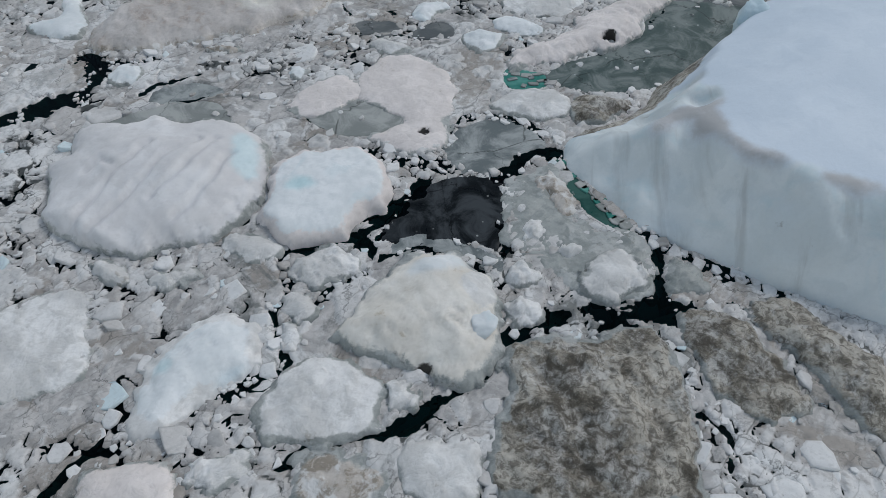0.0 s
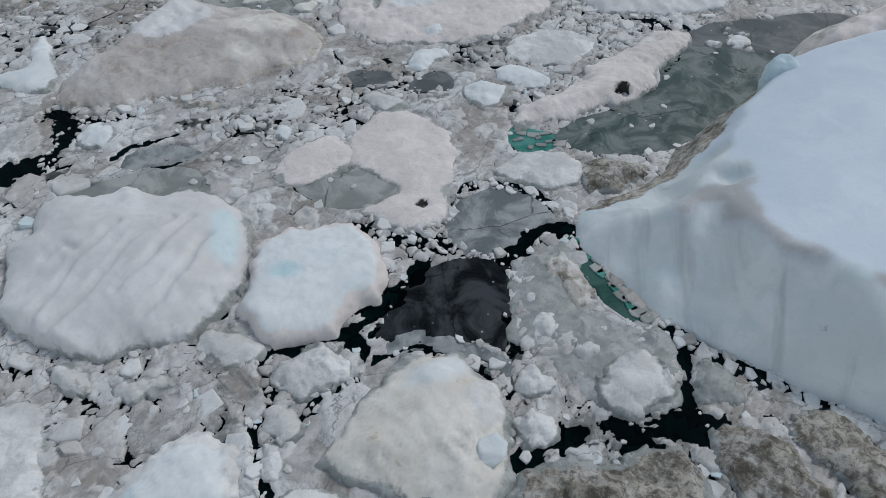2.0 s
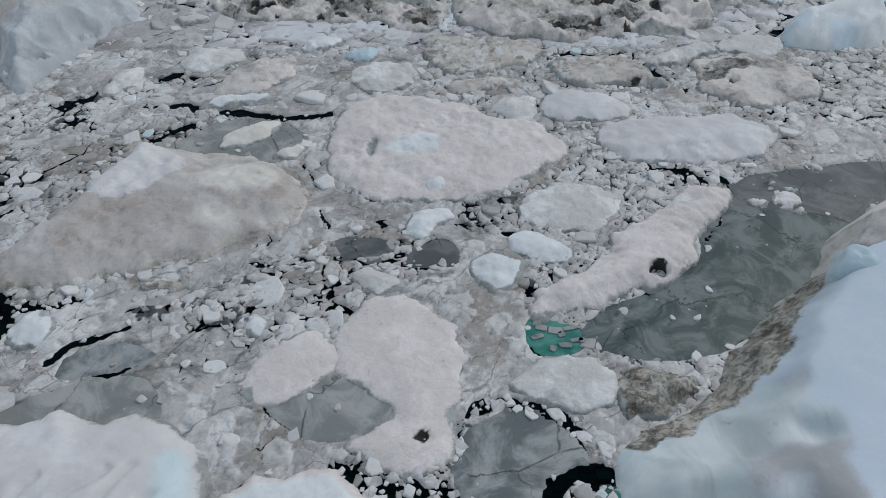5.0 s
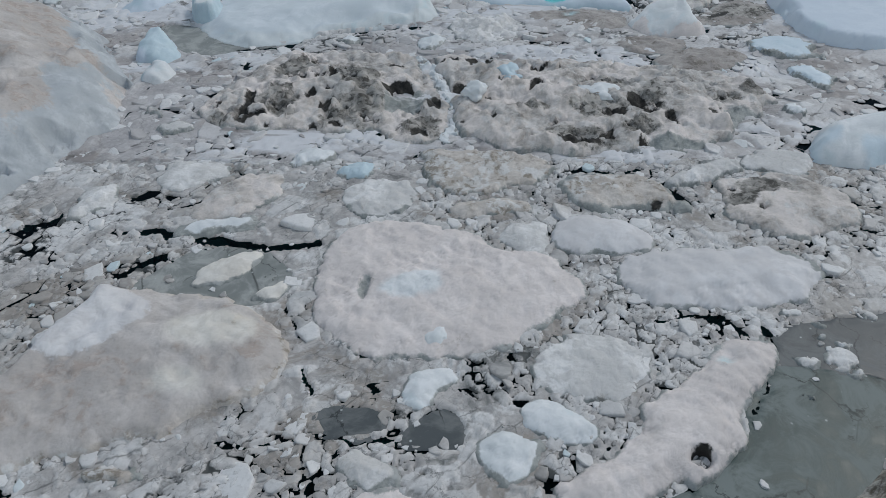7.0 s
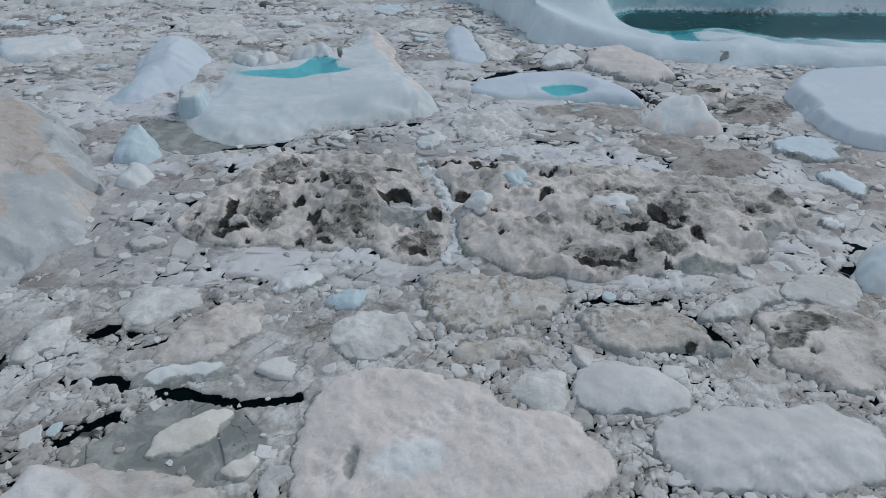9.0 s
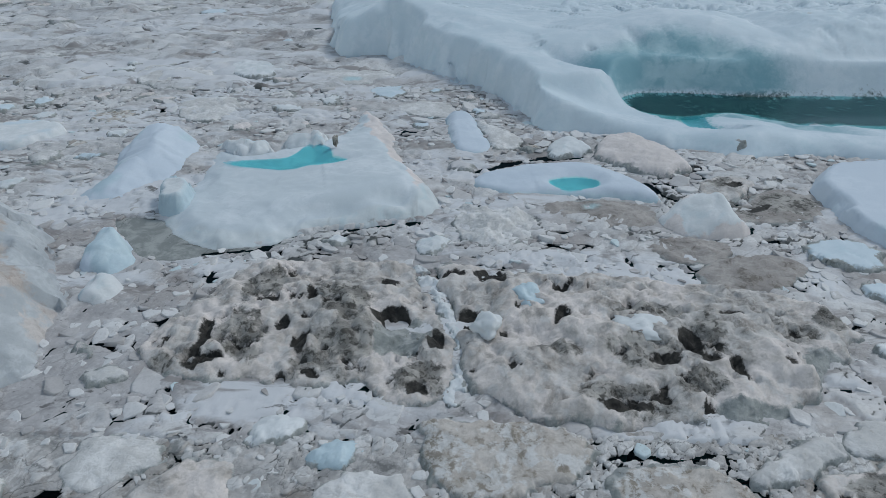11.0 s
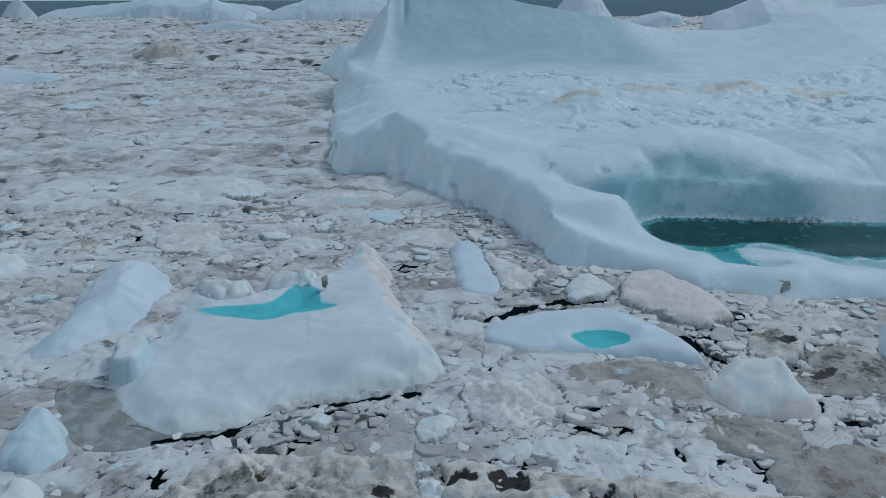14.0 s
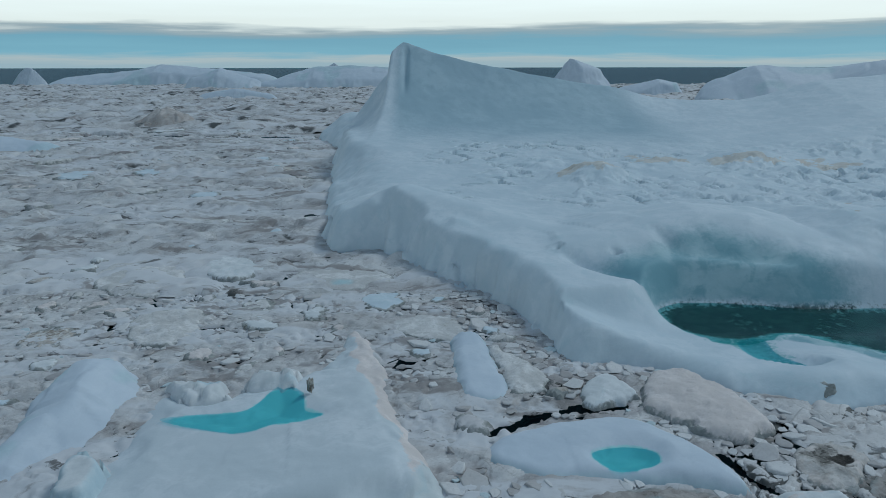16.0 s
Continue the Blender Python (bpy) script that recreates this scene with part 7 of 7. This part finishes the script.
def slush_height(x, y):
    z = 0.10 + 0.07 * rough_sum(x / 1.6, y / 1.6, 101, 3) + 0.06 * rough_sum(x / 0.5, y / 0.5, 111, 3)
    z = np.minimum(z, 1.2 * open_water(x, y)[0] + 0.02)
    for line in SHEETS:
        (x0, y0), (x1, y1) = line.min(0) - 1, line.max(0) + 1
        near = (x > x0) & (x < x1) & (y > y0) & (y < y1)
        if near.any():
            z[near] = np.minimum(z[near], 0.02 - 1.0 * inside(line, x[near], y[near]) + 0.10 * rough_sum(x[near], y[near], 121, 3))
    return z


def slush_field(x0, x1, y0, y1, cell, spread, name, mat, label, sizes, rise, break_up, lap):
    """A sheet of crushed ice: plates of several sizes, tilted and frozen together, with wet cracks between them."""
    x, y = np.meshgrid(np.arange(x0, x1 + cell, cell), np.arange(y0, y1 + cell, cell))
    shore = slush_height(x, y)
    part = loose(x, y)
    z = 0.08 + 0.06 * rough_sum(x / 1.6, y / 1.6, 101, 4)
    tone, crack = np.full(x.shape, 0.45), np.zeros(x.shape)
    spot = np.zeros(x.shape)
    for sx, sy, rx, ry, how in SPOTS:
        r = np.hypot((x - sx) / rx, (y - sy) / ry)
        spot = np.maximum(spot, how * (1 - step(r, 0.3, 1.2)))
    part = np.maximum(part, spot)
    for i, (size, high, share) in enumerate(sizes):
        edge, own, other, mx, my = cellular(x, y, size, 700 + 10 * i)
        there = own < share * (0.65 + 0.6 * part)
        lift = high * (0.25 + 0.75 * other) * step(edge, 0.0, 0.30) + (mx * (own - 0.3) + my * (other - 0.5)) * 0.22 * high / size * 2
        lift = lift + 0.25 * high * rough_sum(x / (0.4 * size), y / (0.4 * size), 760 + i, 3) * step(edge, 0.05, 0.2)
        up = 0.07 + lift
        win = there & (up > z - 0.02)
        z = np.where(win, up, z)
        tone = np.where(win, 0.3 + 0.7 * other if y1 < 140 else other, tone)
        wide = np.maximum(0.065 + 0.07 * part + 0.22 * spot, 1.1 * cell / size)
        gap = (1 - step(edge, wide * 0.4, wide)) * there * np.clip(0.46 + 0.5 * part + spot, 0, 1) * (1.0 if i < 2 else 0.75) * break_up
        crack = np.maximum(np.where(win, crack * 0.3, crack), gap)
        z = z - 0.16 * gap
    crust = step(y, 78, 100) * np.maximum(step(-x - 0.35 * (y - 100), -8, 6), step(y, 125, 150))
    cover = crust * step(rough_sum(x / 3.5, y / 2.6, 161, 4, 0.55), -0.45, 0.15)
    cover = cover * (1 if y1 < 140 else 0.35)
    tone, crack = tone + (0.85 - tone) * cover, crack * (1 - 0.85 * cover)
    z = z + cover * (0.14 + 0.16 * rough_sum(x / 2.2, y / 2.2, 163, 4))
    crack = np.maximum(crack, spot * step(rough_sum(x / 1.1, y / 1.1, 771, 4, 0.6), -0.15, 0.25) * 0.9)
    if y1 > 70:
        far = step(y, 60, 120)
        mound = 0.45 * rough_sum(x / 5, y / 5, 131, 5, 0.6) + 0.30 * np.abs(rough_sum(x / 2.2, y / 2.2, 137, 4, 0.6))
        z = z + far * mound * rise
        if y1 > 140:
            big = 1.6 * rough_sum(x / 16, y / 11, 171, 5, 0.55)
            z = z + np.clip(big + 0.15, 0.0, 2.0) * (1.0 if y1 < 400 else 2.2) * step(y, y0 + 3, y0 + 30)
        hole = np.abs(rough_sum(x / 9, y / 6, 141, 3, 0.5))
        split = (y > 125) & (hole < 0.016) & (rough_sum(x / 14, y / 14, 143, 2) > 0.36)
        z = np.where(split, -0.4, z)
    z = np.minimum(z, np.where(shore < 0.06, shore, 9))
    for line in BIG:
        (lx0, ly0), (lx1, ly1) = line.min(0), line.max(0)
        near = (x > lx0) & (x < lx1) & (y > ly0) & (y < ly1)
        if near.any():
            z[near] = np.where(inside(line, x[near], y[near]) > 1.2, -0.8, z[near])
    seam = y + 0.15 * (y1 - y0) ** 0.3 * rough_sum(x / 3, y / 3, 151, 4)
    if y0 > 10:
        z = z - 0.7 * (1 - step(seam, y0 + 0.15 * lap, y0 + 0.42 * lap))
    z = z - 0.7 * step(seam, y1 - 0.42 * lap, y1 - 0.15 * lap)
    keep = np.abs(x) < spread + 0.72 * y
    ob = new(name, grid_mesh(name, x, y, z, keep, mat, extra=(("tone", tone), ("crack", crack))))
    tagged(ob, label, "slush", kind="stuff")


slush_field(-62, 62, 2.0, 63.0, 0.112, 15, "slush", M_SLUSH, "grey crushed ice and slush packed between the floes", [(3.2, 0.16, 0.42), (1.5, 0.14, 0.5), (0.75, 0.12, 0.5)], 0, 1.0, 2.0)
slush_field(-112, 112, 61.0, 132.0, 0.22, 17, "slush", M_PACK, "pale crushed ice packed between the bergs", [(6.5, 0.3, 0.5), (3.2, 0.26, 0.55), (1.5, 0.15, 0.5)], 0.5, 1.15, 2.0)
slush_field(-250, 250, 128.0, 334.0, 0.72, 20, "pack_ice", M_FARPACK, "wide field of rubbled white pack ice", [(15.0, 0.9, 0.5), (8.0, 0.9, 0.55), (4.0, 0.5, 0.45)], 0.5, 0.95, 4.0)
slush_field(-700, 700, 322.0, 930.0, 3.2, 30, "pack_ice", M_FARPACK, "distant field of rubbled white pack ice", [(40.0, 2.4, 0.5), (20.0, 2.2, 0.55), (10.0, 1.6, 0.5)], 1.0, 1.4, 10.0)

# ---- brash: loose chunks of every size ----

def taken(x0, x1, y0, y1, res):
    """Which squares of a stretch are covered by floes and bergs, and which are open water."""
    x, y = np.meshgrid(np.arange(x0, x1, res) + res / 2, np.arange(y0, y1, res) + res / 2)
    full = np.zeros(x.shape, bool)
    for line in PLAN:
        (lx0, ly0), (lx1, ly1) = line.min(0), line.max(0)
        c0, c1 = int(max(0, (lx0 - x0) / res)), int(max(0, (lx1 - x0) / res + 1))
        r0, r1 = int(max(0, (ly0 - y0) / res)), int(max(0, (ly1 - y0) / res + 1))
        if c1 > c0 and r1 > r0 and c0 < x.shape[1] and r0 < x.shape[0]:
            full[r0:r1, c0:c1] |= inside(line, x[r0:r1, c0:c1], y[r0:r1, c0:c1]) > 0.25
    sheet_on = np.zeros(x.shape, bool)
    for line in SHEETS:
        (lx0, ly0), (lx1, ly1) = line.min(0), line.max(0)
        if lx1 > x0 and lx0 < x1 and ly1 > y0 and ly0 < y1:
            sheet_on |= inside(line, x, y) > 0.1
    full |= np.abs(x) > 16 + 0.72 * y
    gap, brash = open_water(x, y)
    return full, gap < 0.0, brash, sheet_on


def scatter(x0, x1, y0, y1, res, sizes, tries, seed, sparse, on_sheet=0.07, only_wet=False):
    """Places chunks from large to small so that they hardly overlap, thick in some parts and sparse in others."""
    rng = np.random.RandomState(seed)
    full, wet, brash, sheet_on = taken(x0, x1, y0, y1, res)
    rows, cols = full.shape
    placed = []
    for r_lo, r_hi, share in sizes:
        n = int(tries * share)
        px, py = rng.uniform(x0, x1, n), rng.uniform(y0, y1, n)
        pr = rng.uniform(r_lo, r_hi, n)
        luck = rng.rand(n)
        thick = loose(px, py)
        for k in range(n):
            ci, ri = int((px[k] - x0) / res), int((py[k] - y0) / res)
            if full[ri, ci] or (only_wet and not wet[ri, ci]):
                continue
            if wet[ri, ci]:
                if luck[k] > max(brash[ri, ci], 0.03 if only_wet else 0) or pr[k] > 0.32:
                    continue
            elif sheet_on[ri, ci]:
                if luck[k] > (on_sheet if py[k] > 30 else 0.1 * on_sheet) or pr[k] > 0.17:
                    continue
            elif py[k] > 95 and px[k] < 6 - 0.35 * (py[k] - 100) and luck[k] > 0.12:
                continue
            elif luck[k] > sparse + (0.5 - sparse) * thick[k]:
                continue
            m = max(1, int(pr[k] * 0.80 / res))
            a, b, c, d = max(0, ri - m), min(rows, ri + m + 1), max(0, ci - m), min(cols, ci + m + 1)
            if not wet[ri, ci] and wet[a:b, c:d].any():
                continue
            if full[a:b, c:d].any():
                continue
            full[a:b, c:d] = True
            placed.append((px[k], py[k], pr[k], 0.0 if wet[ri, ci] else 1.0))
    return np.array(placed), rng


def plates(p, rng, sides, tall, gap):
    """For every chunk an angular outline that fits against its neighbours, and its rings of points."""
    n = len(p)
    ang = (np.arange(sides)[None] + rng.uniform(-0.42, 0.42, (n, sides)) + rng.rand(n, 1)) * 2 * math.pi / sides
    stretch, way = rng.uniform(0.0, 0.28, (n, 1)), rng.uniform(0, math.pi, (n, 1))
    rad = p[:, 2:3] * rng.uniform(1.0, 1.8, (n, sides)) * (1 + stretch * np.cos(2 * (ang - way)))
    tile = 5.0 * p[:, 2].max()
    keys = np.floor(p[:, :2] / tile).astype(int)
    homes = {}
    for i, key in enumerate(map(tuple, keys)):
        homes.setdefault(key, []).append(i)
    for (kx, ky), own in homes.items():
        near = np.array([i for ax in (-1, 0, 1) for ay in (-1, 0, 1) for i in homes.get((kx + ax, ky + ay), ())])
        own = np.array(own)
        dx, dy = p[near, 0][None] - p[own, 0][:, None], p[near, 1][None] - p[own, 1][:, None]
        dist = np.hypot(dx, dy)
        dist[dist < 1e-6] = 1e6
        r1, r2 = p[own, 2][:, None], p[near, 2][None]
        dist = np.where(dist > 1.5 * (r1 + r2), 1e6, dist)
        mid = np.maximum(dist * r1 / (r1 + r2), 0.1 * r1)
        for lo in range(0, len(own), 64):
            sl = slice(lo, lo + 64)
            c = np.cos(ang[own[sl]][:, :, None] - np.arctan2(dy[sl], dx[sl])[:, None, :])
            reach = np.where(c > 0.12, mid[sl][:, None, :] / np.maximum(c, 0.12), 1e6).min(-1)
            rad[own[sl]] = np.minimum(rad[own[sl]], reach - gap * p[own[sl], 2:3])
    rad = np.maximum(rad, 0.25 * p[:, 2:3])
    h = (p[:, 2:3] ** 0.7) * rng.uniform(tall[0], tall[1], (n, 1))
    z0 = np.where(p[:, 3:4] > 0, 0.07, 0.01)
    if p[:, 1].min() > 55:
        z0 = z0 + 0.2 * step(p[:, 1:2], 60, 120) * (1 + 0 * z0)
    tx, ty = rng.normal(0, 0.15, (n, 1)), rng.normal(0, 0.15, (n, 1))
    cs, sn = np.cos(ang), np.sin(ang)
    rings = []
    for scale, up, rag in ((1.03, -0.9, 0.0), (1.0, 0.70, 0.08), (0.88, 1.0, 0.10), (0.5, 1.02, 0.12)):
        r = rad * scale * (1 + rag * rng.uniform(-0.5, 0.5, rad.shape))
        lx, ly = r * cs, r * sn
        rings.append(np.stack([lx + p[:, 0:1], ly + p[:, 1:2], z0 + h * (up + rag * rng.uniform(-1.4, 1.4, rad.shape)) + (lx * tx + ly * ty) * (up > 0)], -1))
    top = np.stack([p[:, 0:1], p[:, 1:2], z0 + h * 1.08], -1)
    return np.concatenate(rings + [top], 1)


def plate_faces(sides):
    tris = []
    for i in range(sides):
        j = (i + 1) % sides
        for a in (0, sides, 2 * sides):
            tris += [(a + i, a + j, a + sides + j), (a + i, a + sides + j, a + sides + i)]
        tris.append((3 * sides + i, 3 * sides + j, 4 * sides))
    return np.array(tris)


def tri_mesh(name, co, tri, mat):
    me = bpy.data.meshes.new(name)
    me.vertices.add(len(co))
    me.vertices.foreach_set("co", co.astype(np.float32).ravel())
    me.loops.add(tri.size)
    me.loops.foreach_set("vertex_index", tri.astype(np.int32).ravel())
    me.polygons.add(len(tri))
    me.polygons.foreach_set("loop_start", np.arange(0, tri.size, 3, dtype=np.int32))
    me.polygons.foreach_set("use_smooth", np.full(len(tri), True))
    me.materials.append(mat)
    me.update()
    return me


def brash(box, sizes, tries, seed, tall, sides, sparse, mat, single=0, only_wet=False):
    p, rng = scatter(*box, sizes, tries, seed, sparse, only_wet=only_wet)
    verts = plates(p, rng, sides, tall, 0.035)
    faces = plate_faces(sides)
    alone = np.zeros(len(p), bool)
    if single:
        # the larger chunks along the first stretch stand as things of their own
        score = np.where((p[:, 1] < 52) & (np.abs(p[:, 0]) < 8 + 0.5 * p[:, 1]), p[:, 2], 0)
        alone[np.argsort(-score)[:single]] = True
    joined = verts[~alone]
    k = len(joined)
    tri = (faces[None] + (np.arange(k) * verts.shape[1])[:, None, None]).reshape(-1, 3)
    ob = new("brash_ice", tri_mesh("brash_ice", joined.reshape(-1, 3), tri, mat))
    tagged(ob, "loose white and grey brash ice packed between the floes", "brash ice", kind="stuff")
    for i in np.nonzero(alone)[0]:
        at = np.array([p[i, 0], p[i, 1], 0.0])
        chunk = new("ice_chunk", tri_mesh("ice_chunk", verts[i] - at, faces, M_CHUNK))
        chunk.location = at
        tagged(chunk, "angular chunk of white brash ice in the slush", "ice chunk", "loose ice chunks")


brash((-62, 62, 2, 62, 0.1), [(0.55, 0.9, 0.010), (0.32, 0.55, 0.08), (0.18, 0.32, 0.28), (0.09, 0.18, 0.63)], 32000, 501, (0.03, 0.3), 7, 0.08, M_CHUNK, 280)
brash((-70, 70, 62, 130, 0.16), [(0.6, 1.0, 0.03), (0.35, 0.6, 0.22), (0.2, 0.35, 0.75)], 24000, 502, (0.02, 0.2), 7, 0.22, M_FARCHUNK)
brash((-250, 250, 130, 330, 0.5), [(1.6, 3.0, 0.05), (0.7, 1.6, 0.95)], 2500, 503, (0.0, 0.15), 7, 0.05, M_FARCHUNK)
brash((-700, 700, 330, 930, 1.6), [(4.0, 9.0, 0.2), (2.0, 4.0, 0.8)], 4000, 504, (0.0, 0.2), 7, 0.05, M_FARCHUNK)
brash((-30, 30, 6, 56, 0.09), [(0.16, 0.26, 0.05), (0.09, 0.16, 0.25), (0.05, 0.09, 0.7)], 90000, 504, (0.15, 0.5), 5, 1.0, M_CHUNK, 0, True)
